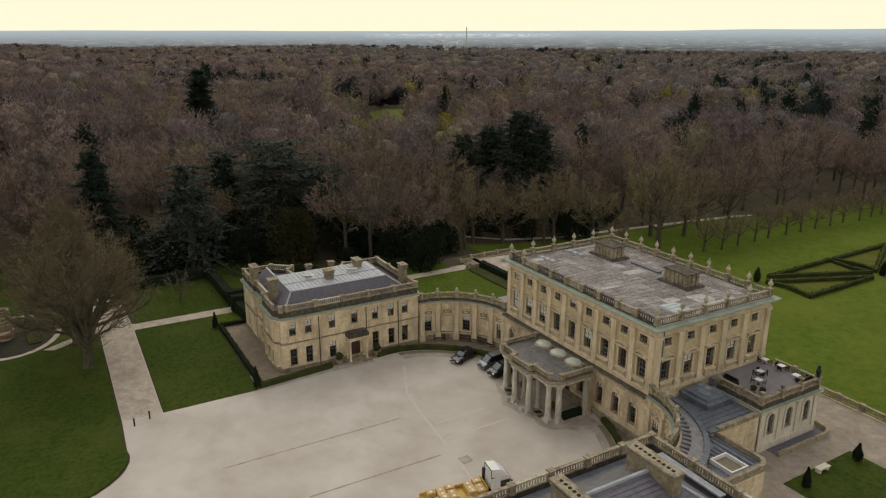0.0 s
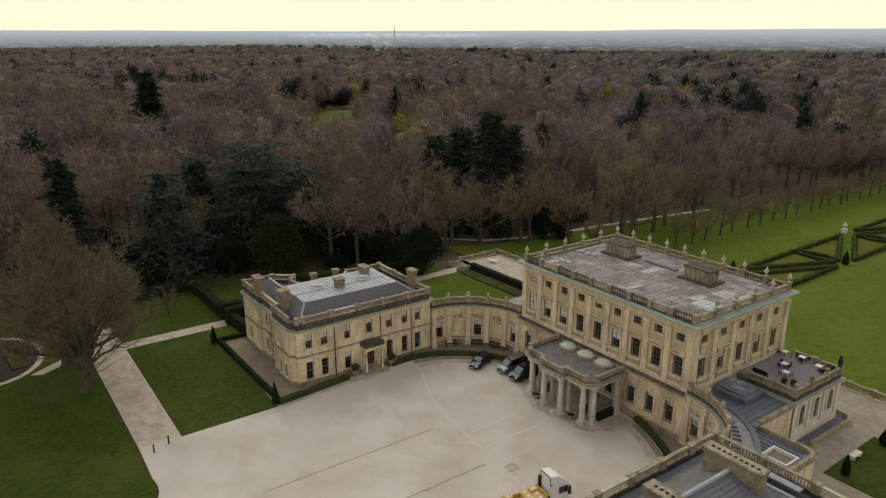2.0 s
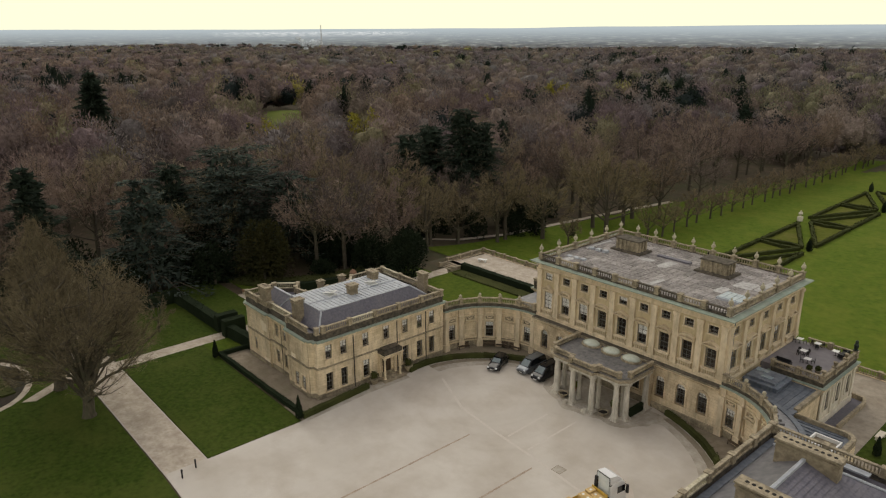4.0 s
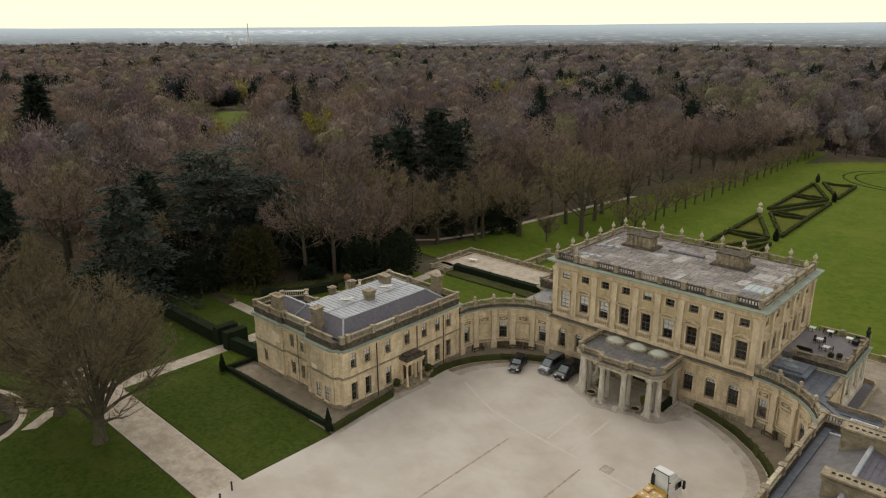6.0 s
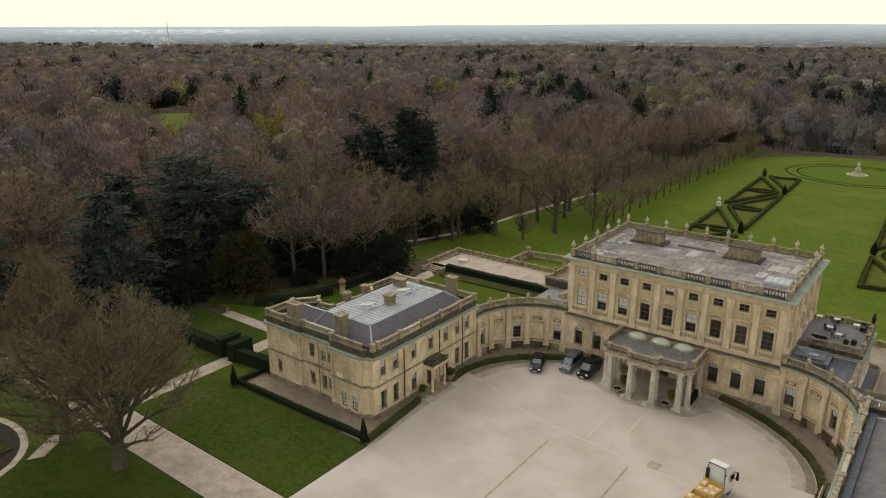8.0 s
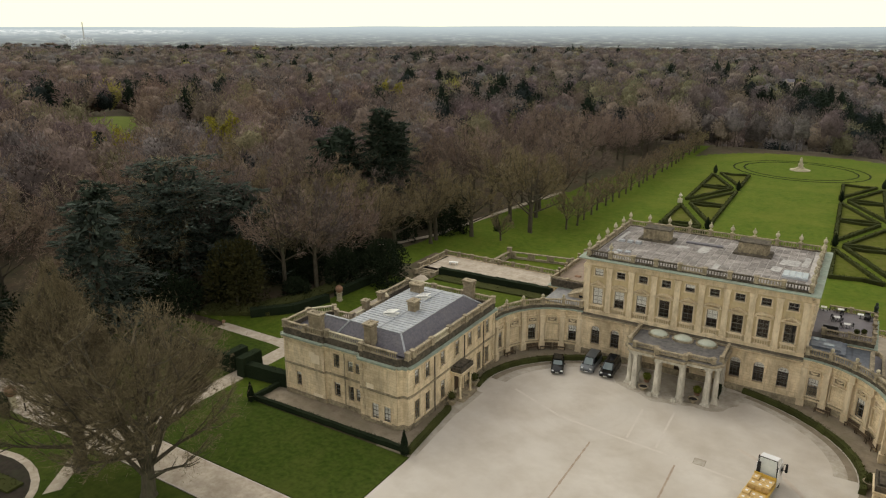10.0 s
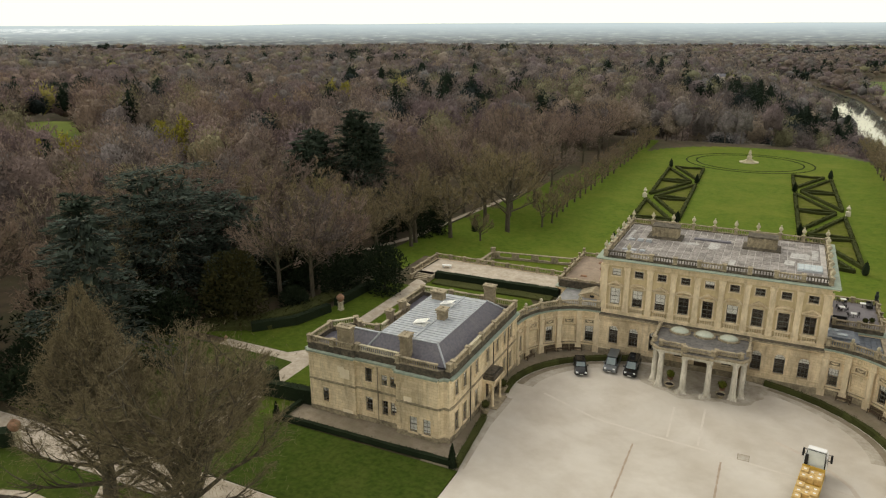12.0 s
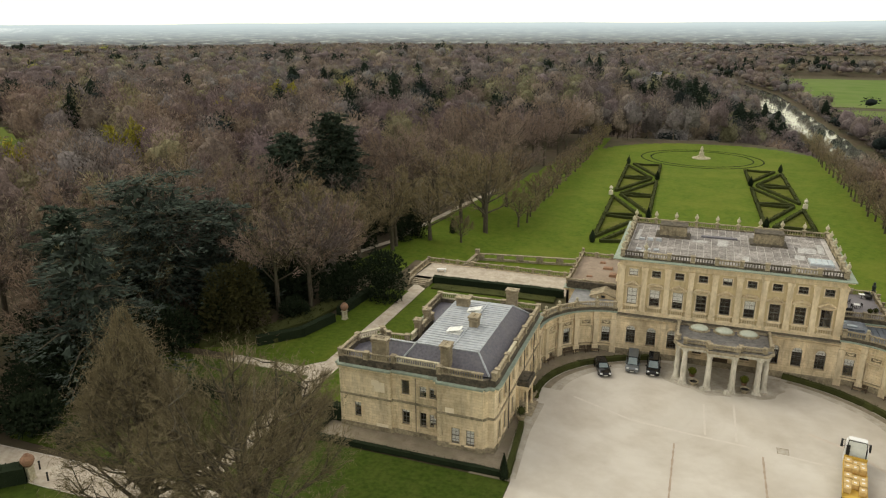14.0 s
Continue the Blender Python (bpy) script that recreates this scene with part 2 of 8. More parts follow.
HEDGE = foliage("hedge_leaf", (0.034, 0.042, 0.014), (0.075, 0.078, 0.027))
YEW = foliage("yew_leaf", (0.010, 0.016, 0.009), (0.025, 0.035, 0.018))
CEDAR = foliage("cedar_needles", (0.018, 0.027, 0.022), (0.072, 0.090, 0.074), spread=(0.5, 1.7))
PINE = foliage("pine_needles", (0.020, 0.030, 0.022), (0.046, 0.062, 0.044))
WOOD = foliage("wood_tints", None, None, True, spread=(0.9, 1.12))
BARK = material("bark", ((0.05, 0.040, 0.030), (0.105, 0.087, 0.066)), 4, 0.95, 0.6, 10, (0.10, 0.11, 0.06), 0.6, 0.5, streak=4)
WHITE = material("white_paint", ((0.72, 0.72, 0.70), (0.8, 0.8, 0.78)), 3, 0.5)
BLIND = material("cotton_blind", ((0.80, 0.79, 0.76), (0.86, 0.85, 0.82)), 2, 0.9)
IRON = material("black_iron", ((0.012, 0.012, 0.013), (0.02, 0.02, 0.02)), 3, 0.45)
WOODEN = material("oiled_wood", ((0.06, 0.042, 0.026), (0.11, 0.078, 0.05)), 6, 0.6, 0.2, 20)
CRATE = material("new_pine_boards", ((0.52, 0.36, 0.15), (0.66, 0.48, 0.22)), 5, 0.7, 0.2, 20, vary=0.12)
TERRACOTTA = material("terracotta", ((0.24, 0.13, 0.08), (0.34, 0.20, 0.13)), 4, 0.85, 0.2, 15, (0.16, 0.12, 0.09), 0.8, 0.6)
RUBBER = material("tyre_rubber", ((0.012, 0.012, 0.012), (0.02, 0.02, 0.02)), 8, 0.8)
PAINTW = material("white_cab_paint", ((0.76, 0.77, 0.78), (0.8, 0.81, 0.82)), 2, 0.25, spec=0.5)
PAINTB = material("black_car_paint", ((0.006, 0.007, 0.009), (0.009, 0.010, 0.012)), 2, 0.10, spec=0.4)
PAINTS = material("silver_car_paint", ((0.13, 0.145, 0.16), (0.17, 0.185, 0.20)), 2, 0.28, metal=0.5, spec=0.5)
PLATE = material("white_plate", ((0.7, 0.7, 0.68), (0.75, 0.75, 0.72)), 3, 0.4)
LENS = material("lamp_lens", ((0.6, 0.62, 0.64), (0.7, 0.72, 0.74)), 3, 0.1, spec=0.6)
CHROME = material("bright_metal", ((0.5, 0.5, 0.5), (0.6, 0.6, 0.6)), 3, 0.25, metal=1.0)
WATER = material("river_water", ((0.09, 0.10, 0.085), (0.11, 0.12, 0.10)), 0.05, 0.06, 0.04, 0.5, spec=0.9)
FIELD = material("far_field", ((0.085, 0.14, 0.03), (0.12, 0.175, 0.045)), 0.02, 0.95, 0, 1, (0.17, 0.18, 0.08), 0.006, 0.6, spec=0.05)
DOORW = material("dark_oak", ((0.05, 0.033, 0.02), (0.09, 0.06, 0.035)), 6, 0.5, 0.2, 20, streak=5)


def glass_material(name, tint=0.95, rough=0.02):
    """A thin pane: clear, with a mirror gloss that grows towards grazing angles."""
    m = bpy.data.materials.new(name)
    m.use_nodes = True
    n, l = m.node_tree.nodes, m.node_tree.links
    clear, gloss, side, mix = n.new("ShaderNodeBsdfTransparent"), n.new("ShaderNodeBsdfGlossy"), n.new("ShaderNodeLayerWeight"), n.new("ShaderNodeMixShader")
    clear.inputs["Color"].default_value = (tint, tint, tint, 1)
    gloss.inputs["Roughness"].default_value = rough
    steep, sheen = n.new("ShaderNodeMath"), n.new("ShaderNodeMath")
    steep.operation, steep.inputs[1].default_value = "POWER", 5.0
    sheen.operation, sheen.inputs[1].default_value, sheen.inputs[2].default_value = "MULTIPLY_ADD", .5, .025
    l.new(side.outputs["Facing"], steep.inputs[0])
    l.new(steep.outputs[0], sheen.inputs[0])
    l.new(sheen.outputs[0], mix.inputs[0])
    l.new(clear.outputs[0], mix.inputs[1])
    l.new(gloss.outputs[0], mix.inputs[2])
    l.new(mix.outputs[0], n["Material Output"].inputs["Surface"])
    n.remove(n["Principled BSDF"])
    return m


GLASS = glass_material("window_glass")
DARKGLASS = material("tinted_glass", ((0.01, 0.012, 0.014), (0.014, 0.016, 0.018)), 2, 0.05, spec=0.6)
FROSTED = material("obscured_glass", ((0.42, 0.46, 0.40), (0.55, 0.58, 0.50)), 1.5, 0.25, 0, 1, (0.30, 0.32, 0.25), 0.8, 0.6, spec=0.5)
SKYLIGHT = material("blue_roof_glass", ((0.22, 0.28, 0.32), (0.36, 0.42, 0.45)), 0.8, 0.15, spec=0.6)
# pale base colour stands for the sky's reflection in a windscreen
WSCREEN = material("windscreen_glass", ((0.10, 0.13, 0.14), (0.17, 0.21, 0.215)), 0.8, 0.08, spec=0.6)

# ---- building tools ----
K = 1.2     # metres to one unit of the plan


class Shape:
    """Gathers faces; F maps (along, out, up) of a facade to the world."""

    def __init__(self):
        self.v, self.f = [], []

    def poly(self, pts):
        i = len(self.v)
        self.v += [tuple(p) for p in pts]
        self.f.append(tuple(range(i, i + len(pts))))
        return self

    def box(self, F, u0, u1, d0, d1, z0, z1, n=1, inset=0.0):
        """A block along u, with n pieces for a bend; inset narrows its top."""
        i = len(self.v)
        for k in range(n + 1):
            t = k / n
            u = u0 + (u1 - u0) * t
            ut = u0 + inset + (u1 - u0 - 2 * inset) * t
            self.v += [tuple(F(u, d0, z0)), tuple(F(u, d1, z0)), tuple(F(ut, d1 - inset, z1)), tuple(F(ut, d0 + inset, z1))]
        for k in range(n):
            a, b = i + 4 * k, i + 4 * k + 4
            for p, q in ((0, 1), (1, 2), (2, 3), (3, 0)):
                self.f.append((a + p, b + p, b + q, a + q))
        self.f += [(i + 3, i + 2, i + 1, i), (i + 4 * n, i + 4 * n + 1, i + 4 * n + 2, i + 4 * n + 3)]
        return self

    def prism(self, F, pts, d0, d1):
        """A polygon of (along, up), extruded from d0 out to d1."""
        i, n = len(self.v), len(pts)
        self.v += [tuple(F(u, d0, z)) for u, z in pts] + [tuple(F(u, d1, z)) for u, z in pts]
        self.f += [tuple(range(i, i + n)), tuple(range(i + 2 * n - 1, i + n - 1, -1))]
        for k in range(n):
            j = (k + 1) % n
            self.f.append((i + k, i + n + k, i + n + j, i + j))
        return self

    def loop(self, F, outer, inner, d0, d1):
        """One closed frame between two outlines of (along, up) with as many corners each."""
        i, n = len(self.v), len(outer)
        for d in (d0, d1):
            self.v += [tuple(F(u, d, z)) for u, z in outer] + [tuple(F(u, d, z)) for u, z in inner]
        for k in range(n):
            j = (k + 1) % n
            o0, o1, p0, p1 = i + k, i + j, i + n + k, i + n + j
            b = 2 * n
            self.f += [(o0, o1, p1, p0), (o0 + b, p0 + b, p1 + b, o1 + b), (o0, o0 + b, o1 + b, o1), (p0, p1, p1 + b, p0 + b)]
        return self

    def lathe(self, c, prof, seg=8, sx=1.0, sy=1.0, turn=0.0):
        i = len(self.v)
        for r, z in prof:
            for k in range(seg):
                a = 2 * math.pi * k / seg + turn
                self.v.append((c[0] + sx * r * math.cos(a), c[1] + sy * r * math.sin(a), c[2] + z))
        for j in range(len(prof) - 1):
            for k in range(seg):
                a, b = i + j * seg + k, i + j * seg + (k + 1) % seg
                self.f.append((a, b, b + seg, a + seg))
        self.f.append(tuple(range(i + seg - 1, i - 1, -1)))
        e = i + (len(prof) - 1) * seg
        self.f.append(tuple(range(e, e + seg)))
        return self

    def tube(self, pts, radii, seg=5):
        i = len(self.v)
        for k, p in enumerate(pts):
            p = Vector(p)
            d = (Vector(pts[min(k + 1, len(pts) - 1)]) - Vector(pts[max(k - 1, 0)])).normalized()
            a = d.orthogonal().normalized()
            b = d.cross(a)
            for s in range(seg):
                t = 2 * math.pi * s / seg
                self.v.append(tuple(p + (a * math.cos(t) + b * math.sin(t)) * radii[k]))
        for k in range(len(pts) - 1):
            for s in range(seg):
                a, b = i + k * seg + s, i + k * seg + (s + 1) % seg
                self.f.append((a, b, b + seg, a + seg))
        self.f.append(tuple(range(i + seg - 1, i - 1, -1)))
        e = i + (len(pts) - 1) * seg
        self.f.append(tuple(range(e, e + seg)))
        return self

    def sheet(self, F, u0, u1, z0, z1, holes, depth, n=1):
        """A wall of that depth with holes (u0, u1, z0, z1, arched): both faces, the reveals and the rim. n: pieces along a bend."""
        us = sorted({u0, u1, *[x for h in holes for x in h[:2]], *[u0 + (u1 - u0) * k / n for k in range(n + 1)]})
        zs = sorted({z0, z1, *[x for h in holes for x in h[2:4]]})
        for a, b in zip(us, us[1:]):
            for c, d in zip(zs, zs[1:]):
                mu, mz = (a + b) / 2, (c + d) / 2
                if any(h[0] < mu < h[1] and h[2] < mz < h[3] for h in holes):
                    continue
                self.poly([F(a, 0, c), F(b, 0, c), F(b, 0, d), F(a, 0, d)])
                self.poly([F(a, -depth, d), F(b, -depth, d), F(b, -depth, c), F(a, -depth, c)])
            self.poly([F(a, 0, z1), F(b, 0, z1), F(b, -depth, z1), F(a, -depth, z1)])
        for u in (u0, u1):
            self.poly([F(u, 0, z0), F(u, 0, z1), F(u, -depth, z1), F(u, -depth, z0)])
        for a, b, c, d, arch in holes:
            r = (b - a) / 2
            top = d - r if arch else d
            rim = [(a, c), (b, c), (b, top)]
            if arch:
                arc = [((a + b) / 2 + r * math.cos(t * math.pi / 8), top + r * math.sin(t * math.pi / 8)) for t in range(9)]
                rim += arc[1:-1]
                for k in range(4):
                    for p, q, w in ((arc[k], arc[k + 1], (b, d)), (arc[8 - k], arc[7 - k], (a, d))):
                        self.poly([F(p[0], 0, p[1]), F(q[0], 0, q[1]), F(w[0], 0, w[1])])
                        self.poly([F(w[0], -depth, w[1]), F(q[0], -depth, q[1]), F(p[0], -depth, p[1])])
            rim.append((a, top))
            for k in range(len(rim)):
                p, q = rim[k], rim[(k + 1) % len(rim)]
                self.poly([F(p[0], 0, p[1]), F(p[0], -depth, p[1]), F(q[0], -depth, q[1]), F(q[0], 0, q[1])])
        return self

    def mesh(self, name, mat, smooth=False):
        me = bpy.data.meshes.new(name)
        me.from_pydata([(x * K, y * K, z * K) for x, y, z in self.v], [], self.f)
        me.materials.append(mat)
        if smooth:
            me.polygons.foreach_set("use_smooth", [True] * len(me.polygons))
        me.update()
        return me


def thing(name, label, category, group="", at=(0, 0, 0), kind=""):
    ob = new(name)
    ob.location = Vector(at) * K
    return tagged(ob, label, category, group, kind)


def part(name, shape, mat, parent, label="", smooth=False):
    ob = new(name, shape.mesh(name, mat, smooth))
    ob.parent = parent
    if label:
        ob["label"] = label
    return ob


def solid(name, shape, mat, label, category, group="", kind="", smooth=False):
    return tagged(new(name, shape.mesh(name, mat, smooth)), label, category, group, kind)


def flat(ox, oy, ux, uy, nx, ny, oz=0.0):
    """A straight facade from (ox, oy) along (ux, uy), facing (nx, ny)."""
    return lambda u, d, z: Vector((ox + ux * u + nx * d, oy + uy * u + ny * d, oz + z))


def bent(cx, cy, R, a0, turn):
    """A facade on a circle: u metres along from the angle a0; it faces the centre."""
    def F(u, d, z):
        a = radians(a0) + turn * u / R
        return Vector((cx + (R - d) * math.cos(a), cy + (R - d) * math.sin(a), z))
    return F


XY = flat(0, 0, 1, 0, 0, 1)   # along x, out along y


BALUSTER = [(0.07, 0.0), (0.07, 0.08), (0.045, 0.12), (0.085, 0.28), (0.05, 0.48), (0.06, 0.56), (0.06, 0.62)]


def balustrade(F, u0, u1, z, parent, mat=CAPSTONE, h=0.9, step=0.3, n=1, d=0.0, wide=0.28, name="balustrade"):
    """One bay: plinth, balusters and coping."""
    s = Shape()
    s.box(F, u0, u1, d - wide / 2, d + wide / 2, z, z + 0.13, n)
    s.box(F, u0, u1, d - wide / 2 - 0.03, d + wide / 2 + 0.03, z + h - 0.15, z + h, n)
    k = max(2, int((u1 - u0) / step))
    for i in range(k):
        p = F(u0 + (u1 - u0) * (i + 0.5) / k, d, z + 0.13)
        s.lathe(p, [(r, zz * (h - 0.28) / 0.62) for r, zz in BALUSTER], 6)
    return part(name, s, mat, parent)


def pedestal(F, u, z, parent, mat=CAPSTONE, w=0.42, h=1.05, d=0.0, name="pedestal"):
    s = Shape()
    s.box(F, u - w / 2 - .04, u + w / 2 + .04, d - w / 2 - .04, d + w / 2 + .04, z, z + 0.14)
    s.box(F, u - w / 2, u + w / 2, d - w / 2, d + w / 2, z + .14, z + h - 0.14)
    s.box(F, u - w / 2 - .06, u + w / 2 + .06, d - w / 2 - .06, d + w / 2 + .06, z + h - 0.14, z + h)
    return part(name, s, mat, parent)


URN = [(0.20, 0.0), (0.20, 0.06), (0.09, 0.12), (0.08, 0.22), (0.17, 0.32), (0.29, 0.52), (0.31, 0.64), (0.22, 0.74), (0.24, 0.80), (0.13, 0.90), (0.07, 1.0), (0.10, 1.08), (0.03, 1.2)]


def urn(F, u, z, parent, mat=CAPSTONE, k=1.0, d=0.0, name="urn_finial"):
    s = Shape().lathe(F(u, d, z), [(r * k, zz * k) for r, zz in URN], 10)
    return part(name, s, mat, parent, smooth=True)


def window(F, u, z0, w, h, parent, arch=False, blind=0.0, surround=STONE, pediment=0, bars=(2, 3), sill=True, rec=0.07, rim=0.16):
    """A sash window in its opening: sash bars, glass, roller blind, and the stone round it."""
    a, b = u - w / 2, u + w / 2
    top = z0 + h - w / 2 if arch else z0 + h
    t = 0.07

    def outline(e):
        if not arch:
            return [(a + e, z0 + e), (b - e, z0 + e), (b - e, z0 + h - e), (a + e, z0 + h - e)]
        r = w / 2 - e
        return [(a + e, z0 + e), (b - e, z0 + e)] + [(u + r * math.cos(k * math.pi / 8), top + r * math.sin(k * math.pi / 8)) for k in range(9)]
    win = part("window", Shape().loop(F, outline(0), outline(t), -rec - .06, -rec), SASH, parent)
    mid = z0 + h * 0.5
    part("meeting_rail", Shape().box(F, a + t, b - t, -rec - .08, -rec + .01, mid - .035, mid + .035), SASH, win)
    for k in range(1, bars[0]):
        x = a + w * k / bars[0]
        part("glazing_bar", Shape().box(F, x - .016, x + .016, -rec - .05, -rec - .01, z0 + t, z0 + h - (t if not arch else t + w * .06)), SASH, win)
    for k in range(1, bars[1] + 1):
        z = z0 + h * k / (bars[1] + 1)
        if abs(z - mid) > .1:
            e = t if z < top or not arch else w / 2 - math.sqrt(max(.01, (w / 2) ** 2 - (z - top) ** 2)) + t
            part("glazing_bar", Shape().box(F, a + e, b - e, -rec - .052, -rec - .012, z - .016, z + .016), SASH, win)
    part("pane", Shape().box(F, a, b, -rec - .045, -rec - .035, z0, z0 + h), GLASS, win)
    if blind:
        part("blind", Shape().box(F, a + .03, b - .03, -rec - .10, -rec - .085, z0 + h * (1 - blind), z0 + h), BLIND, win)
    if arch:
        def ring(e):
            r = w / 2 + e
            return [(a - e, z0), (a - e, top)] + [(u - r * math.cos(k * math.pi / 10), top + r * math.sin(k * math.pi / 10)) for k in range(1, 10)] + [(b + e, top), (b + e, z0)]
        part("surround", Shape().loop(F, ring(rim + .06), ring(0), 0, .13), surround, win, "moulded stone window surround")
        part("keystone", Shape().prism(F, [(u - .1, top + w / 2 - .02), (u + .1, top + w / 2 - .02), (u + .15, top + w / 2 + rim + .14), (u - .15, top + w / 2 + rim + .14)], 0, .2), surround, win)
    else:
        part("surround", Shape().loop(F, [(a - rim, z0), (b + rim, z0), (b + rim, z0 + h + rim), (a - rim, z0 + h + rim)], [(a, z0 + .001), (b, z0 + .001), (b, z0 + h), (a, z0 + h)], 0, .09), surround, win, "moulded stone window surround")
    if sill:
        part("sill", Shape().box(F, a - rim - .06, b + rim + .06, 0, 0.16, z0 - 0.14, z0), surround, win)
    if pediment:
        zt = z0 + h + rim
        part("frieze", Shape().box(F, a - rim, b + rim, 0, 0.08, zt, zt + 0.22), surround, win)
        part("hood", Shape().box(F, a - rim - .28, b + rim + .28, 0, 0.55, zt + .22, zt + .34), surround, win)
        W = w / 2 + rim + .26
        if pediment == 1:
            part("pediment", Shape().prism(F, [(u - W, zt + .34), (u + W, zt + .34), (u, zt + .92)], 0, 0.20), surround, win)
            for e in (-1, 1):
                part("raking_cornice", Shape().prism(F, [(u + e * W, zt + .34), (u + e * (W - .18), zt + .34), (u, zt + .80), (u, zt + .97)], 0, .56), surround, win)
        else:
            arc = [(u + W * math.cos(t * math.pi / 8), zt + .33 + .48 * math.sin(t * math.pi / 8)) for t in range(9)]
            low = [(u + (W - .2) * math.cos(t * math.pi / 8), zt + .33 + .33 * math.sin(t * math.pi / 8)) for t in range(9)]
            part("pediment", Shape().prism(F, low, 0, 0.20), surround, win)
            part("raking_cornice", Shape().prism(F, arc + low[::-1], 0, .56), surround, win)
        for e in (a - rim, b + rim - .16):
            part("bracket", Shape().box(F, e, e + .16, .02, .26, zt - .14, zt + .22), surround, win)
    return win

# ---- ground ----
GP = lambda u, d, z: Vector((u, z, d))      # plan polygons: (x, y), extruded upward


def smooth(t):
    t = np.clip(t, 0, 1)
    return t * t * (3 - 2 * t)


def river_x(y):
    return 110 - 0.05 * y - 0.15 * np.maximum(0, y - 900)


def in_glade(x, y, near, half):
    """A long clearing that climbs the knoll, from its near end westwards."""
    u, v = (-(x + 252) * .837 + (y - 90) * .547), ((x + 252) * .547 + (y - 90) * .837)
    return (u > -1.2 * (252 + near) - 4) & (u < 74) & (np.abs(v + 2 * np.sin(u * .16)) < half)


def height(x, y):
    """Terrain: the court's level, the lower lawn, the wooded plateau, the river's valley, the far hills."""
    x, y = np.asarray(x, float), np.asarray(y, float)
    low = np.where(np.abs(x) < 56, np.where(y > 28.7, -7.0, 0.0), -6.5 * smooth((y + 5) / 60))
    r = np.hypot(x, y)
    low = low + np.where(r > 330, 5 * np.sin(x * 0.006 + 1) * np.sin(y * 0.005) * smooth((r - 330) / 300), 0)
    d = river_x(y) - x
    wide = 40 + 90 * smooth((y - 215) / 80)
    bank = -40 + (low + 40) * smooth((d - 22) / wide)
    ravine = -16 * np.exp(-((y - 285 - 0.25 * x) / 32) ** 2) * smooth((y - 255) / 20)
    left = np.where(d > 22 + wide, low, bank) + ravine
    right = -39.0 + 30 * smooth((-d - 800) / 1600)
    h = np.where(d > 18, left, np.where(d > -14, -42.0, right))
    far = smooth((y - 1190) / 260)
    h = h * (1 - far) + (-22 + 5 * np.sin(x * .004 + 1) * np.sin(y * .003)) * far
    h = h + 9.5 * np.exp(-((x + 296) / 50) ** 2 - ((y - 118) / 40) ** 2)      # a low knoll with a meadow on it
    lawn = np.where(y < 205, x < 48, ((x + 3) / 50) ** 2 + ((y - 203) / 57) ** 2 < 1) & (y < 262) & (x > -60)
    h = np.where(lawn, low, h)
    h = np.where(y < -60, np.where(d > 13, low, -20.0), h)
    return h


def ground():
    xs = np.unique(np.concatenate([-np.geomspace(60, 2700, 70), np.geomspace(110, 2700, 46), np.linspace(-60, 110, 70), [-56.05, -55.95, 55.95, 56.05]]))
    ys = np.unique(np.concatenate([-np.geomspace(60, 2700, 30), np.geomspace(300, 2700, 80), np.linspace(-60, 300, 90), [28.6, 28.75]]))
    X, Y = np.meshgrid(xs, ys, indexing="ij")
    Z = height(X, Y) - 0.08
    V = np.stack([X, Y, Z], -1).reshape(-1, 3)
    nx, ny = len(xs), len(ys)
    i = (np.arange(nx - 1)[:, None] * ny + np.arange(ny - 1)[None]).ravel()
    Q = np.stack([i, i + ny, i + ny + 1, i + 1], 1)
    me = bpy.data.meshes.new("ground")
    me.from_pydata((V * K).tolist(), [], Q.tolist())
    me.materials.append(LITTER)
    me.polygons.foreach_set("use_smooth", [True] * len(me.polygons))
    tagged(new("ground", me), "brown leaf-littered woodland ground with rough grass", "ground", kind="structure")


ground()


def plot(name, pts, z0, z1, mat, label, category="ground"):
    return solid(name, Shape().prism(GP, pts, z0, z1), mat, label, category, kind="structure")


def circle(cx, cy, rx, ry, a0, a1, n=24):
    return [(cx + rx * math.cos(radians(a0 + (a1 - a0) * k / n)), cy + ry * math.sin(radians(a0 + (a1 - a0) * k / n))) for k in range(n + 1)]


# forecourt: pale gravel, with the long drive behind and the cross path
plot("forecourt", [(-19.5, -46.2), (-19.5, -35)] + circle(0.4, -15, 21.3, 15.0, 180, 0, 40) + [(20.3, -35), (20.3, -46.2), (60, -46.2), (60, -51)]
     + [(20.5, -50.8)] + circle(12.5, -61, 7.5, 10.2, 80, 180, 10) + [(5, -110), (-4.2, -110)] + circle(-11.7, -61, 7.5, 10.2, 0, 100, 10) + [(-19.4, -50.8), (-50, -51), (-75, -52), (-75, -47.5), (-50, -46.2)],
     -0.3, 0.0, GRAVEL, "pale buff gravel forecourt and drive", "forecourt")
plot("gravel_apron", [(-24, -34.5), (25, -34.5), (25, 1.5), (-24, 1.5)], -0.3, -0.006, DIRT, "mossy brown gravel strip along the house fronts", "path")
plot("gravel_strip", [(-42.5, -33.6), (-23.9, -33.6), (-23.9, -29), (-42.5, -29)], -0.3, -0.008, DIRT, "brown gravel strip beside the pavilion", "path")
plot("cross_path", [(-74.8, -51.9), (-74.8, -47.6), (-50, -46.3), (-19.7, -46.3), (-19.7, -50.7), (-50, -50.9)], -.2, .006, PATHG, "stained brown gravel cross path between lawns", "path")
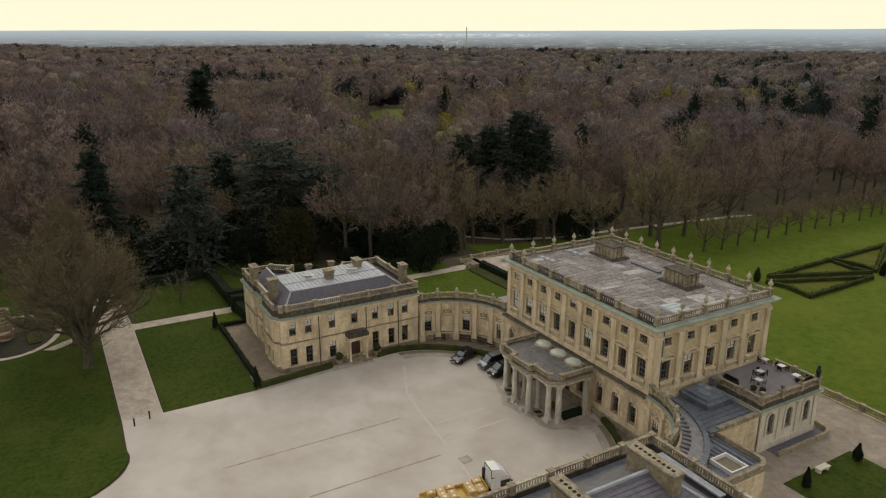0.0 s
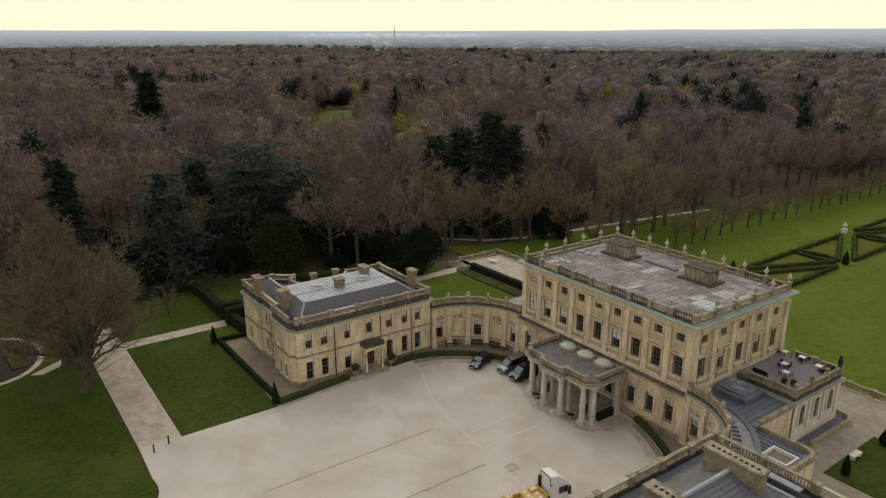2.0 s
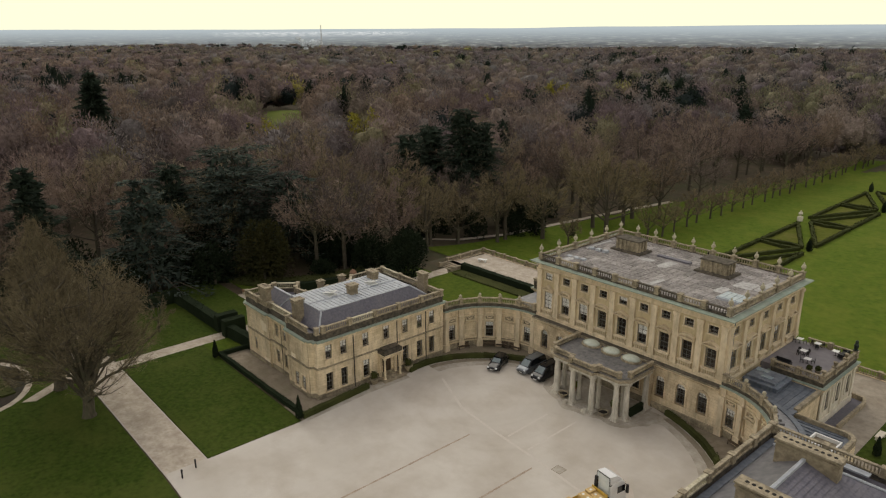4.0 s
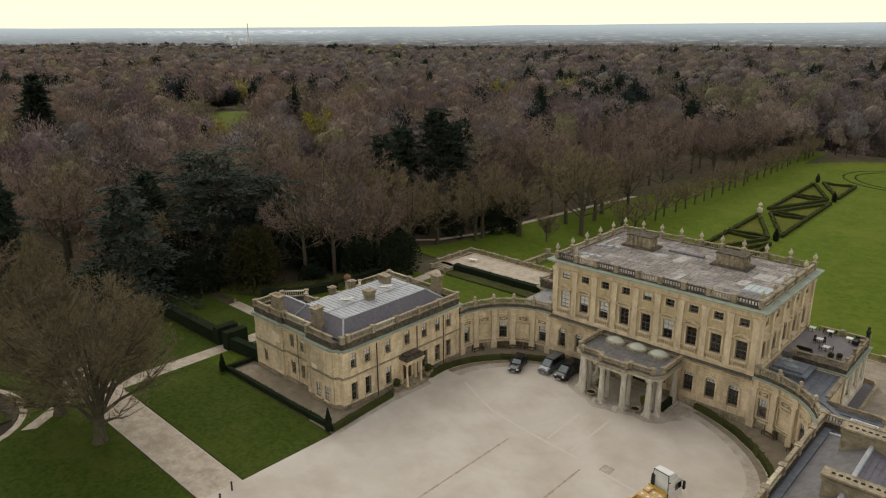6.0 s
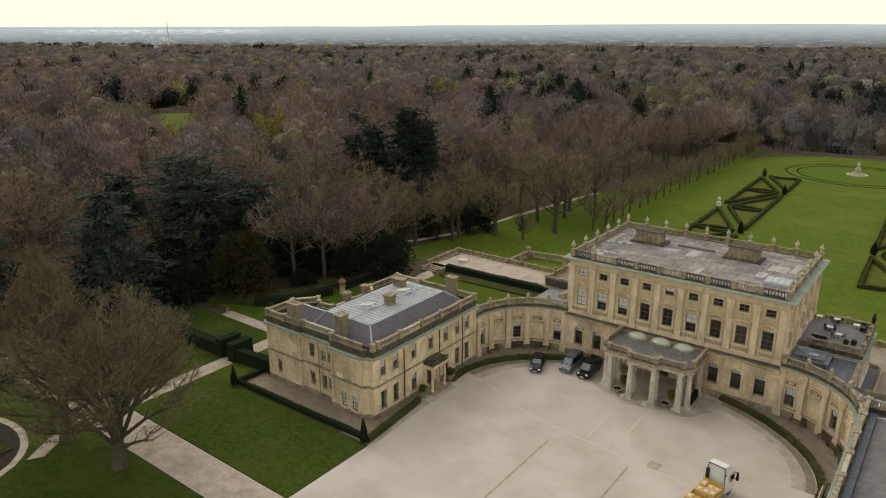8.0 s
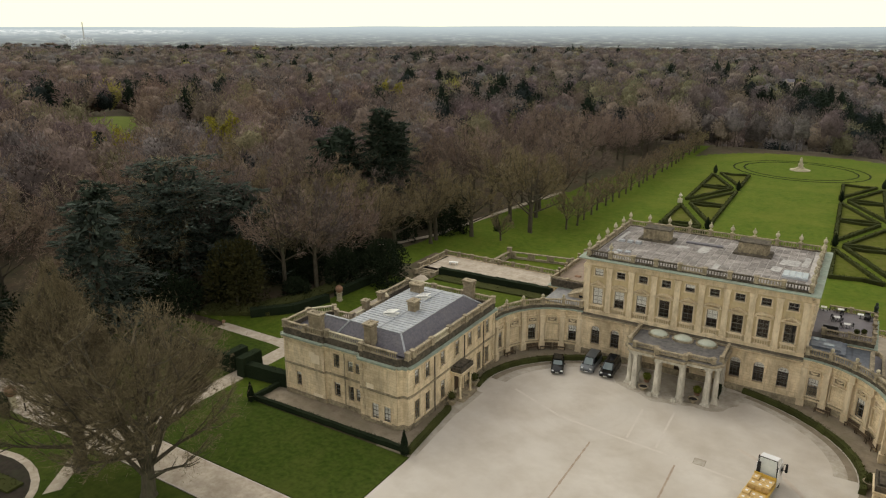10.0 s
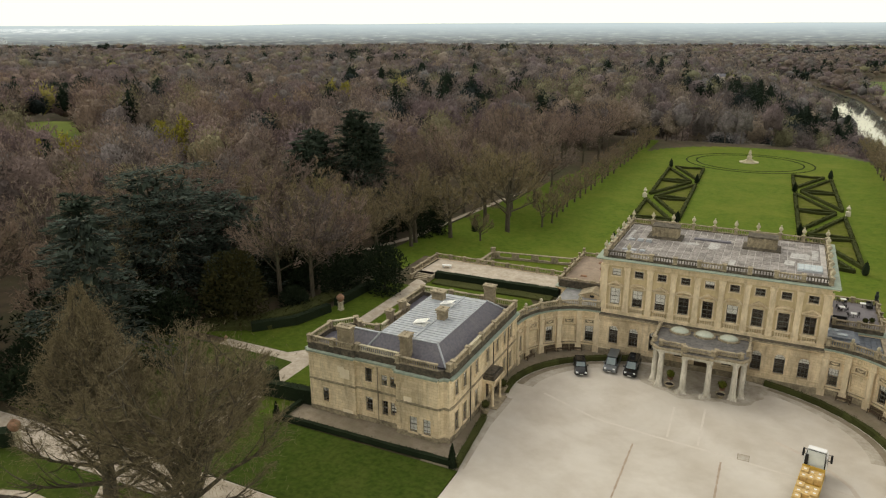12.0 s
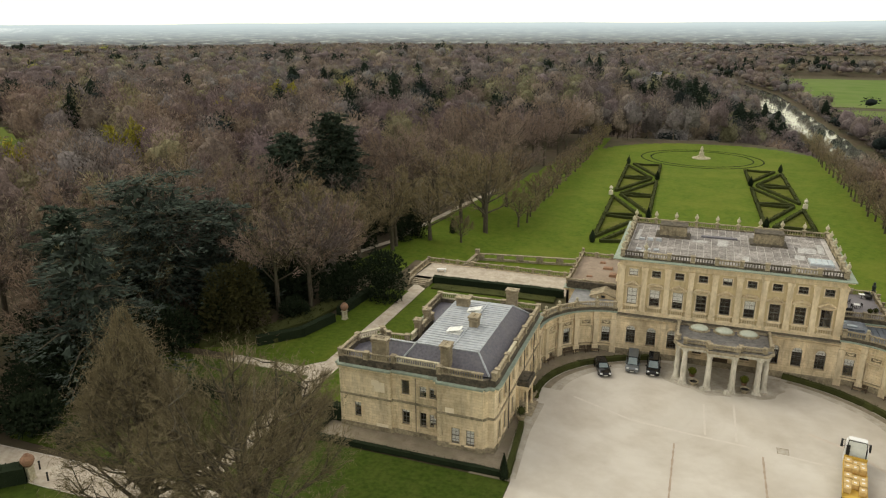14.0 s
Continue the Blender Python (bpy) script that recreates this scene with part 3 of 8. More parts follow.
# lawns
plot("lawn_1", [(-48, -46.1), (-19.6, -46.1), (-19.6, -34.6), (-48, -34.6)], -0.3, 0.03, LAWN, "dark green mown lawn beside the cross path", "lawn")
plot("lawn_2", [(-48, -34.6), (-42.6, -34.6), (-42.6, -8), (-26, -8), (-26, 10), (-30, 17.2), (-48, 17.2)], -0.3, 0.045, GARDENLAWN, "bright green mown lawn behind the pavilion", "lawn")
plot("lawn_3", [(-75, -46), (-50.6, -46), (-50.6, -21.7), (-53, -21.5), (-75, -21.5)], -0.3, 0.03, LAWN, "mown lawn beyond the clipped hedge", "lawn")
plot("lawn_4", [(-53, -19.5), (-50.6, -17), (-50.4, 12), (-58, 12), (-57, -3), (-63, -16), (-75, -19.5)], -0.3, 0.03, GARDENLAWN, "mown lawn along the garden path", "lawn")
plot("lawn_5", [(-100, -110), (-4.4, -110)] + circle(-11.9, -61, 7.3, 10.0, 0, 100, 10) + [(-19.4, -51), (-50, -51.2), (-100, -52.5)], -0.3, 0.03, LAWN, "broad mown lawn beside the drive", "lawn")
plot("lawn_6", [(5.2, -110), (100, -110), (100, -51.2), (20.5, -51)] + circle(12.7, -61, 7.3, 10.0, 80, 180, 10), -0.3, 0.03, LAWN, "broad mown lawn beside the drive", "lawn")
plot("garden_path", [(-50.6, -46.3), (-48, -46.3), (-48.2, 14), (-50.8, 16), (-50.6, -17), (-53, -19.5), (-64, -19.5), (-64, -21.5), (-53, -21.5), (-50.6, -23.5)], -0.3, 0.02, PATHG, "pale gravel garden path", "path")


def lawn_sheet(name, x0, x1, y0, y1, nx, ny, label, lift=0.06, keep=None, mat=FINELAWN):
    """A lawn that follows the terrain."""
    xs, ys = np.linspace(x0, x1, nx), np.linspace(y0, y1, ny)
    X, Y = np.meshgrid(xs, ys, indexing="ij")
    Z = height(X, Y) + lift
    s = Shape()
    s.v = np.stack([X, Y, Z], -1).reshape(-1, 3).tolist()
    for i in range(nx - 1):
        for j in range(ny - 1):
            a = i * ny + j
            cx, cy = (xs[i] + xs[i + 1]) / 2, (ys[j] + ys[j + 1]) / 2
            if keep is None or keep(cx, cy):
                s.f.append((a, a + ny, a + ny + 1, a + 1))
    return solid(name, s, mat, label, "lawn", kind="structure", smooth=True)


def on_parterre(x, y):
    return -46 < x < 46 and (y < 205 or ((x + 2) / 46) ** 2 + ((y - 205) / 41) ** 2 < 1)


lawn_sheet("parterre_lawn", -46, 46, 29, 257, 47, 115, "wide bright green parterre lawn with a rounded end", keep=on_parterre)
lawn_sheet("park_lawn", -76, -46, 29, 250, 16, 111, "sloping green park lawn under bare trees", keep=lambda x, y: x > min(-56, -74 + max(0, y - 60) * 0.14))

# park path
s = Shape()
pp = [(-82, 34), (-78, 44), (-74.5, 58), (-73, 72), (-71, 88), (-69, 104), (-66, 122)]
for (ax, ay), (bx, by) in zip(pp, pp[1:]):
    s.poly([(ax - .9, ay, float(height(ax, ay)) + .12), (ax + .9, ay, float(height(ax, ay)) + .12), (bx + .9, by, float(height(bx, by)) + .12), (bx - .9, by, float(height(bx, by)) + .12)])
solid("park_path", s, PATHG, "winding pale gravel path under park trees", "path", kind="structure")
# pale wheel tracks and reddish patches worn into the forecourt
TRACK = material("worn_gravel", ((0.515, 0.472, 0.42), (0.61, 0.567, 0.513)), 0.5, 0.95, 0.5, 30, (0.47, 0.42, 0.36), 0.5, 0.8)
RUDDY = material("ruddy_gravel", ((0.465, 0.40, 0.335), (0.535, 0.475, 0.41)), 0.4, 0.95, 0.5, 30, (0.55, 0.505, 0.445), 0.3, 0.8)


def track(pts, w, mat, label, z=.006):
    s = Shape()
    for (ax, ay), (bx, by) in zip(pts, pts[1:]):
        L = math.hypot(bx - ax, by - ay)
        nx, ny = -(by - ay) / L * w / 2, (bx - ax) / L * w / 2
        s.poly([(ax - nx, ay - ny, z), (ax + nx, ay + ny, z), (bx + nx, by + ny, z), (bx - nx, by - ny, z)])
    solid("wheel_track", s, mat, label, "track", "wheel tracks", "structure")


track([(-16.5, -15.0), (-9.2, -18.2), (-3, -19.0), (4, -19.6), (12, -20.6), (18, -21.8)], .34, TRACK, "pale worn line across the gravel")
track([(-1.25, -11.5), (-1.0, -18.6)], .25, TRACK, "pale worn line from the porch")
track([(2.2, -10.2), (2.32, -18.9)], .25, TRACK, "pale worn line from the porch", .007)
track([(10, -14.5), (14, -16.5), (17, -20), (18.4, -24)], .5, RUDDY, "reddish curved wheel mark in the gravel", .016)

MEADOW = material("forest_meadow", ((0.085, 0.12, 0.022), (0.12, 0.152, 0.032)), 0.08, 0.95, 0, 1, (0.17, 0.17, 0.06), 0.03, 0.6, spec=0.05)
plot("porch_apron", [(-11.5, -1.5)] + [(.5 + (8.6 + .5 * math.sin(5 * a) + .3 * math.sin(13 * a)) * math.cos(a), -3.0 + (5.6 + .35 * math.sin(7 * a + 1) + .2 * math.sin(17 * a)) * math.sin(a)) for a in np.linspace(3.3, 6.12, 40)] + [(12, -1.5)], -.2, .005, DAMP, "damp brownish gravel round the porch", "path")
track([(-19.9, -34), (-20.6, -25), (-20.4, -18)], 1.6, DAMP, "damp brownish gravel along the hedge", .0035)
for a0, a1 in ((176, 113), (66, 2)):
    for r, w, m, z, lab in ((20.6, .9, DIRT, .010, "mossy gravel rim under the hedge"), (19.5, 1.4, DAMP, .006, "damp brownish gravel along the hedge")):
        plot("gravel_rim", circle(.4, -15, r + w / 2, (r + w / 2) * .703, a0, a1, 26) + circle(.4, -15, r - w / 2, (r - w / 2) * .703, a1, a0, 26), -.1, z, m, lab, "path")
# river and fields
s = Shape()
ry = np.linspace(200, 1190, 60)
for a, b in zip(ry, ry[1:]):
    xa, xb = float(river_x(a)), float(river_x(b))
    s.poly([(xa - 24, a, -40), (xa + 15, a, -40), (xb + 15, b, -40), (xb - 24, b, -40)])
solid("river", s, WATER, "bright still river reflecting a pale sky", "river", kind="structure")
for nm, pts in (("field_1", [(104, 590), (430, 560), (470, 715), (110, 735)]), ("field_2", [(100, 765), (480, 745), (640, 1200), (110, 1260)]), ("field_3", [(160, 1400), (700, 1350), (800, 1700), (150, 1750)])):
    plot(nm, pts, -39.5, -38.6, FIELD, "flat green riverside field", "field")
lawn_sheet("meadow", -330, -236, 74, 146, 48, 37, "bright green forest meadow", .5, lambda x, y: in_glade(x, y, -248, 12.5), MEADOW)

# the hazy plain and its far ridge, all round the woods
bk = bpy.data.materials.new("far_plain")
bk.use_nodes = True
n, l = bk.node_tree.nodes, bk.node_tree.links
b = n["Principled BSDF"]
geo, sep = n.new("ShaderNodeNewGeometry"), n.new("ShaderNodeSeparateXYZ")
l.new(geo.outputs["Position"], sep.inputs[0])


def far_maths(op, a, c):
    q = n.new("ShaderNodeMath")
    q.operation = op
    for i, x in enumerate((a, c)):
        if isinstance(x, (int, float)):
            q.inputs[i].default_value = x
        else:
            l.new(x, q.inputs[i])
    return q.outputs[0]


HORIZON = 53.0
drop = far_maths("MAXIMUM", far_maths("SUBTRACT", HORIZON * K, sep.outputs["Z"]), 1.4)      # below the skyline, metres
plain = n.new("ShaderNodeCombineXYZ")
l.new(far_maths("MULTIPLY", sep.outputs["X"], .012), plain.inputs[0])
l.new(far_maths("MULTIPLY", sep.outputs["Y"], .012), plain.inputs[1])
l.new(far_maths("MULTIPLY", far_maths("LOGARITHM", drop, 2.718), 7.0), plain.inputs[2])


def far_noise(scale, detail, rough, stops):
    q, r = n.new("ShaderNodeTexNoise"), n.new("ShaderNodeValToRGB")
    q.inputs["Scale"].default_value, q.inputs["Detail"].default_value, q.inputs["Roughness"].default_value = scale, detail, rough
    l.new(plain.outputs[0], q.inputs["Vector"])
    for k, (p, c) in enumerate(stops):
        e = r.color_ramp.elements[k] if k < 2 else r.color_ramp.elements.new(p)
        e.position, e.color = p, (*c, 1)
    l.new(q.outputs["Fac"], r.inputs["Fac"])
    return r.outputs["Color"]


def far_mix(fac, a, c):
    q = n.new("ShaderNodeMix")
    q.data_type = "RGBA"
    for s_, x in (("Factor", fac), ("A", a), ("B", c)):
        if isinstance(x, tuple):
            q.inputs[s_].default_value = x
        else:
            l.new(x, q.inputs[s_])
    return q.outputs["Result"]


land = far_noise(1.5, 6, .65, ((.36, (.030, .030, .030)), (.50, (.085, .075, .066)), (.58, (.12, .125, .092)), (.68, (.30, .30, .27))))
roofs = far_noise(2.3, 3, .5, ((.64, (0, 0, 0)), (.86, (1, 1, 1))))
# haze is put into the glowing backdrop's colour, thickest at the skyline
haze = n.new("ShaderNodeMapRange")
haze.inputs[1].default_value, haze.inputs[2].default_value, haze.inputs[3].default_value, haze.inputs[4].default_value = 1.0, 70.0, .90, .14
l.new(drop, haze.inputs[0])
# pale sheds crowd together round the far works
works = far_maths("ADD", far_maths("MULTIPLY", sep.outputs["X"], -.8585 / (2600 * K)), far_maths("MULTIPLY", sep.outputs["Y"], .5129 / (2600 * K)))
town, belt = n.new("ShaderNodeMapRange"), n.new("ShaderNodeMapRange")
town.inputs[1].default_value, town.inputs[2].default_value, town.inputs[3].default_value, town.inputs[4].default_value = .988, .997, 0, 1
belt.inputs[1].default_value, belt.inputs[2].default_value, belt.inputs[3].default_value, belt.inputs[4].default_value = 32, 14, 0, 1
skyline = n.new("ShaderNodeMapRange")
skyline.inputs[1].default_value, skyline.inputs[2].default_value, skyline.inputs[3].default_value, skyline.inputs[4].default_value = 7, 13, 0, 1
l.new(drop, skyline.inputs[0])
l.new(works, town.inputs[0])
l.new(drop, belt.inputs[0])
sheds = far_noise(3.4, 3, .6, ((.50, (0, 0, 0)), (.56, (1, 1, 1))))
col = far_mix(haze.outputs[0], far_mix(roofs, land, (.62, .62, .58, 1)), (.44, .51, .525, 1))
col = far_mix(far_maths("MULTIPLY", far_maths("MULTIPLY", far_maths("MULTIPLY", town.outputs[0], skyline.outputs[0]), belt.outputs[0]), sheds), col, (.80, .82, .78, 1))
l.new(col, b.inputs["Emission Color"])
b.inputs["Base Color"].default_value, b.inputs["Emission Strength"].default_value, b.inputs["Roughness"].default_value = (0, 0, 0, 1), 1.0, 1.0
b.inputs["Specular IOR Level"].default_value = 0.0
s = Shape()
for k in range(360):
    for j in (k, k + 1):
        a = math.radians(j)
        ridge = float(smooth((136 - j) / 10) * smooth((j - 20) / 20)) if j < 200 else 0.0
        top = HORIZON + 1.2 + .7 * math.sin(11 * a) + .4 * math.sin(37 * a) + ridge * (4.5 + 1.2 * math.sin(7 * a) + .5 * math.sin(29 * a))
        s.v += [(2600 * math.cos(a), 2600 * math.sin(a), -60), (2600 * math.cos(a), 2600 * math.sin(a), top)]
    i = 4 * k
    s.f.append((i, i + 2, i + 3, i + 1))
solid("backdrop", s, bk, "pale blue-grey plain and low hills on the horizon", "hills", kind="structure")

# ---- the mansion ----
JOINT = material("pale_lead_joint", ((0.40, 0.375, 0.355), (0.62, 0.59, 0.565)), 1.4, 0.8, 0.2, 10, (0.13, 0.115, 0.105), 0.35, 0.85)
NEWLEAD = material("bleached_lead", ((0.34, 0.335, 0.325), (0.52, 0.51, 0.495)), 2.2, 0.7, 0.3, 10, (0.16, 0.145, 0.135), 1.3, 0.85)


def mansion():
    T = thing("mansion", "cream stone Italianate mansion with pilasters and balustraded roof", "house")
    X0, X1, Y0, Y1 = -13.55, 14.15, 0.3, 18.9
    cx = 0.35
    front = flat(X0, Y0, 1, 0, 0, -1)
    right = flat(X1, Y0, 0, 1, 1, 0)
    back = flat(X1, Y1, -1, 0, 0, 1)
    left = flat(X0, Y1, 0, -1, -1, 0)
    W, D = X1 - X0, Y1 - Y0
    bays = [cx + 3.01 * k - X0 for k in range(-4, 5)]
    sides = [1.35 + 3.55 * k + 0.45 for k in range(5)]
    blinds_low = (0.95, 0.55, 0.6, 0, 0, 0.5, 0, 0, 0)
    blinds_up = (0.9, 0.15, 0.1, 0.1, 0.5, 0, 0, 0, 0)
    for q, (F, L, us) in enumerate(((front, W, bays), (right, D, sides), (left, D, [D - u for u in sides]), (back, W, bays))):
        dz = .005 * q
        holes = [(u - .66, u + .66, 7.35, 9.75, False) for u in us] + [(u - .58, u + .58, 11.55, 12.55, False) for u in us]
        part("wall", Shape().sheet(F, 0, L, 5.2, 13.0, holes, 0.45), RENDER, T)
        e = Shape()
        e.box(F, -.1, L + .1, 0, .12, 12.95, 13.2 + dz).box(F, 0, L, 0, .06, 13.2, 13.55)
        e.box(F, -.25, L + .25, 0, .25, 13.55 - dz, 13.68 + dz).box(F, -.74 + 2 * dz, L + .74 - 2 * dz, 0, .74 - 2 * dz, 13.77 - dz, 13.92)
        for k in range(int(L / 0.46)):
            e.box(F, k * .46 + .05, k * .46 + .27, .02, .42, 13.62, 13.77)
        part("entablature", e, CREAM, T, "cream stone entablature with dentils")
        part("gutter", Shape().box(F, -.92 + dz, L + .92 - dz, -.5, .92 - dz, 13.92 - dz, 14.03 + dz), COPPER, T, "green-grey lead gutter")
        part("base_course", Shape().box(F, 0, L, 0, .10, 5.9, 6.5), CREAM, T)
        part("string_course", Shape().box(F, 0, L, 0, .14, 7.2, 7.34), STONE, T)
        ends = [0.35] + [(a + c) / 2 for a, c in zip(us, us[1:])] + [L - .35]
        for u in ends:
            p = Shape().box(F, u - .42, u + .42, 0, .34, 6.5, 6.95).box(F, u - .36, u + .36, 0, .28, 6.95, 12.55)
            p.box(F, u - .42, u + .42, 0, .33, 12.5, 12.62).box(F, u - .46, u + .46, 0, .38, 12.62, 12.95)
            p.box(F, u - .42, u + .42, 0, .32, 7.0, 7.12)
            part("pilaster", p, CREAM, T)
        for k, u in enumerate(us):
            isf = F is front
            window(F, u, 7.35, 1.32, 2.4, T, False, blinds_low[k % 9] if isf else (0.0, 0.4)[k % 2], CREAM, 1 + (k % 2), (2, 3))
            window(F, u, 11.55, 1.16, 1.0, T, False, blinds_up[k % 9] if isf else 0.0, CREAM, 0, (2, 1), rim=.12)
            balustrade(F, u - 0.85, u + 0.85, 6.5, T, CREAM, 0.78, 0.26, d=.28, wide=.2)
    # roof deck, parapet, urns
    deck = Shape().box(XY, X0, X1, Y0, Y1, 13.6, 14.15)
    deck_ob = part("roof", deck, JOINT, T, "flat roof of old lead sheets with pale joints")
    runs = ((flat(X0 + .2, Y0 + .1, 1, 0, 0, -1), W - .4, 9), (flat(X1 - .2, Y0 + .1, 0, 1, 1, 0), D - .2, 5),
            (flat(X1 - .2, Y1 - .1, -1, 0, 0, 1), W - .4, 9), (flat(X0 + .2, Y1 - .1, 0, -1, -1, 0), D - .2, 5))
    for F, L, n in runs:
        part("parapet", Shape().box(F, 0, L, -.25, .18, 14.04, 14.22), DARKSTONE, T, "dark weathered parapet kerb")
        for k in range(n):
            a, b = L * k / n, L * (k + 1) / n
            balustrade(F, a + .3, b - .3, 14.2, T, CAPSTONE if F is not runs[0][0] or k % 3 == 1 else DARKSTONE, 0.8, 0.33)
            pedestal(F, a, 14.2, T, CAPSTONE, 0.5, 0.95)
            if F is not runs[0][0] or k in (0, 1):
                urn(F, a, 15.15, T, LICHEN, 1.0)
    part("drainpipe", Shape().tube([(X1 + .12, Y0 + 1.0, 5.6), (X1 + .12, Y0 + 1.0, 13.6)], [.08, .08], 6), BLUELEAD, T, "blue-grey lead drainpipe")
    # two stone chimney blocks, a rooflight and a lead-covered slot
    for bx, by in ((-7.4, 12.9), (5.7, 12.9)):
        c = part("chimney", Shape().box(XY, bx - 1.78, bx + 1.78, by - 1.02, by + 1.02, 14.45, 15.85), CAPSTONE, T, "broad sooty stone chimney block")
        part("chimney_plinth", Shape().box(XY, bx - 2.5, bx + 2.5, by - 1.6, by + 1.6, 14.15, 14.45, 1, .1), DARKSTONE, c)
        for k in range(6):
            u = bx - 1.65 + .66 * k
            for v in (-1, 1):
                part("rib", Shape().box(XY, u - .15, u + .15, by + v * 1.0 - .14, by + v * 1.0 + .14, 14.45, 15.9), CAPSTONE, c)
        for k in range(3):
            for v in (-1, 1):
                part("rib", Shape().box(XY, bx + v * 1.8 - .14, bx + v * 1.8 + .14, by - .7 + .7 * k - .15, by - .7 + .7 * k + .15, 14.45, 15.9), CAPSTONE, c)
        part("chimney_cap", Shape().box(XY, bx - 1.98, bx + 1.98, by - 1.2, by + 1.2, 15.88, 16.05, 1, .06), DARKSTONE, c)
    r = part("rooflight", Shape().box(XY, 10.2, 13.2, 4.2, 7.0, 14.15, 14.45, 1, .05), LEAD, T)
    for k in range(4):
        part("pane", Shape().box(XY, 10.35 + .71 * k, 10.98 + .71 * k, 4.4, 6.8, 14.45, 14.5), SKYLIGHT, r)
    part("roof_slot", Shape().box(XY, -3.4, 1.6, 13.2, 13.9, 14.15, 14.42), SLATE, T)
    # bleached repairs laid over the sheets
    for k, (x0, x1, y0, y1) in enumerate(((-4.6, -2.4, 10.2, 11.6), (-1.2, .4, 9.4, 12.6), (9.3, 11.8, 9.6, 12.4), (8.6, 10.0, 6.2, 8.6), (-11.6, -10.2, 2.2, 4.0), (-12.6, -11.9, 9.0, 15.0), (2.0, 2.9, 2.4, 5.6), (11.9, 12.9, 9.8, 14.6))):
        part("roof_repair", Shape().prism(GP, [(x0, y0 + .3), (x0 + .4, y0), (x1 - .2, y0 + .15), (x1, y1 - .4), (x1 - .5, y1), (x0 + .2, y1 - .2)], 14.2, 14.222 + .003 * k), NEWLEAD, T, "bleached lead repair")
    for k in range(6):
        part("roof_hatch", Shape().box(XY, -12 + 1.2 * (k % 3), -11.2 + 1.2 * (k % 3), 4 + 5 * (k // 3), 4.7 + 5 * (k // 3), 14.15, 14.3 + .05 * k, 1, .06), LEAD, T)
    # lead sheets of the deck
    me = Shape().box(lambda u, d, z: Vector((u, d, z)), -.462, .462, -.77, .77, 0, .04, 1, .02).mesh("roof_sheet", ROOFLEAD)
    for i in range(26):
        for j in range(11):
            ob = new("roof_sheet", me)
            ob.location = Vector((X0 + 1.1 + 1.0 * i, Y0 + 1.2 + 1.62 * j - (0.1 if i % 2 else 0), 14.15 + 0.006 * ((i * 7 + j * 3) % 4))) * K
            ob.parent = deck_ob
    # ground floor: a slightly wider podium with arched windows
    PX = 13.45
    PL = 27.8
    g = flat(-PX, -0.5, 1, 0, 0, -1)
    arches = [x + PX for x in (-11.4, -8.65, -5.9, 6.9, 9.65, 12.4)]
    door = 0.5 + PX
    holes = [(u - .62, u + .62, 1.75, 4.5, True) for u in arches] + [(door - 1.0, door + 1.0, 0.3, 3.9, True)] + [(door - 3.6, door - 2.4, 1.4, 3.9, True), (door + 2.4, door + 3.6, 1.4, 3.9, True)]
    part("wall", Shape().sheet(g, 0, PL, 0, 5.65, holes, .5), STONE, T)
    part("plinth", Shape().box(g, 0, PL, 0, .14, 0, .8), CAPSTONE, T, "damp stained stone plinth")
    part("string_course", Shape().box(g, 0, PL, 0, .08, 1.45, 1.62), STONE, T)
    for z in (2.2, 2.8, 3.4, 4.0, 4.75):
        for a, b in ((.1, 1.15), (2.8, 3.9), (5.55, 6.65), (21.25, 22.25), (24.05, 25.05), (26.75, 27.7)):
            part("rusticated_course", Shape().box(g, a, b, 0, .05, z - .22, z + .28, 1, .02), STONE, T)
    part("cornice", Shape().box(g, 0, PL, 0, .12, 5.25, 5.4).box(g, 0, PL, 0, .3, 5.6, 5.85), STONE, T)
    for k in range(46):
        part("modillion", Shape().box(g, .2 + .6 * k, .42 + .6 * k, 0, .26, 5.42, 5.6), STONE, T)
    part("ledge", Shape().box(g, 0, PL, -.5, .5, 5.85, 6.02), CAPSTONE, T, "lead-topped stone ledge over the ground floor")
    part("ledge_top", Shape().box(g, 0, PL, -.75, .42, 6.02, 6.07), DARKSTONE, T, "dark mossy top of the ledge")
    part("blocking_course", Shape().box(g, 0, PL, -.79, -.35, 6.07, 6.5), STONE, T)
    for u in arches:
        window(g, u, 1.75, 1.24, 2.75, T, True, .3, STONE, 0, (3, 4), rec=.25)
    for u in (door - 3.0, door + 3.0):
        window(g, u, 1.4, 1.2, 2.5, T, True, 0, STONE, 0, (3, 4), rec=.25)
    d = part("door", Shape().box(g, door - 1.0, door - .03, -.36, -.28, .3, 2.9).box(g, door + .03, door + 1.0, -.36, -.28, .3, 2.9), DOORW, T, "dark oak double door")
    part("fanlight", Shape().box(g, door - 1, door + 1, -.33, -.31, 2.9, 3.9), GLASS, d)
    # unseen dark core and floor, added so the mansion's windows look dark
    part("dark_backing", Shape().box(XY, X0 + 1.7, X1 - 1.7, Y0 + 1.7, Y1 - 1.7, 5.2, 13.0), DOORW, T, "added dark backing that keeps the windows dark")
    part("dark_backing", Shape().box(XY, X0 + .5, X1 - .5, 1.6, 1.9, 0, 5.0), DOORW, T, "added dark backing that keeps the windows dark")
    part("light_stop_floor", Shape().box(XY, X0 + .45, X1 - .45, Y0 + .45, Y1 - .45, 10.5, 10.7), DOORW, T)
    # inside floor and back of the podium keep the rooms closed
    part("floor_slab", Shape().box(XY, -13.3, 14.2, 0.1, 18.5, 5.0, 5.15), STONE, T)
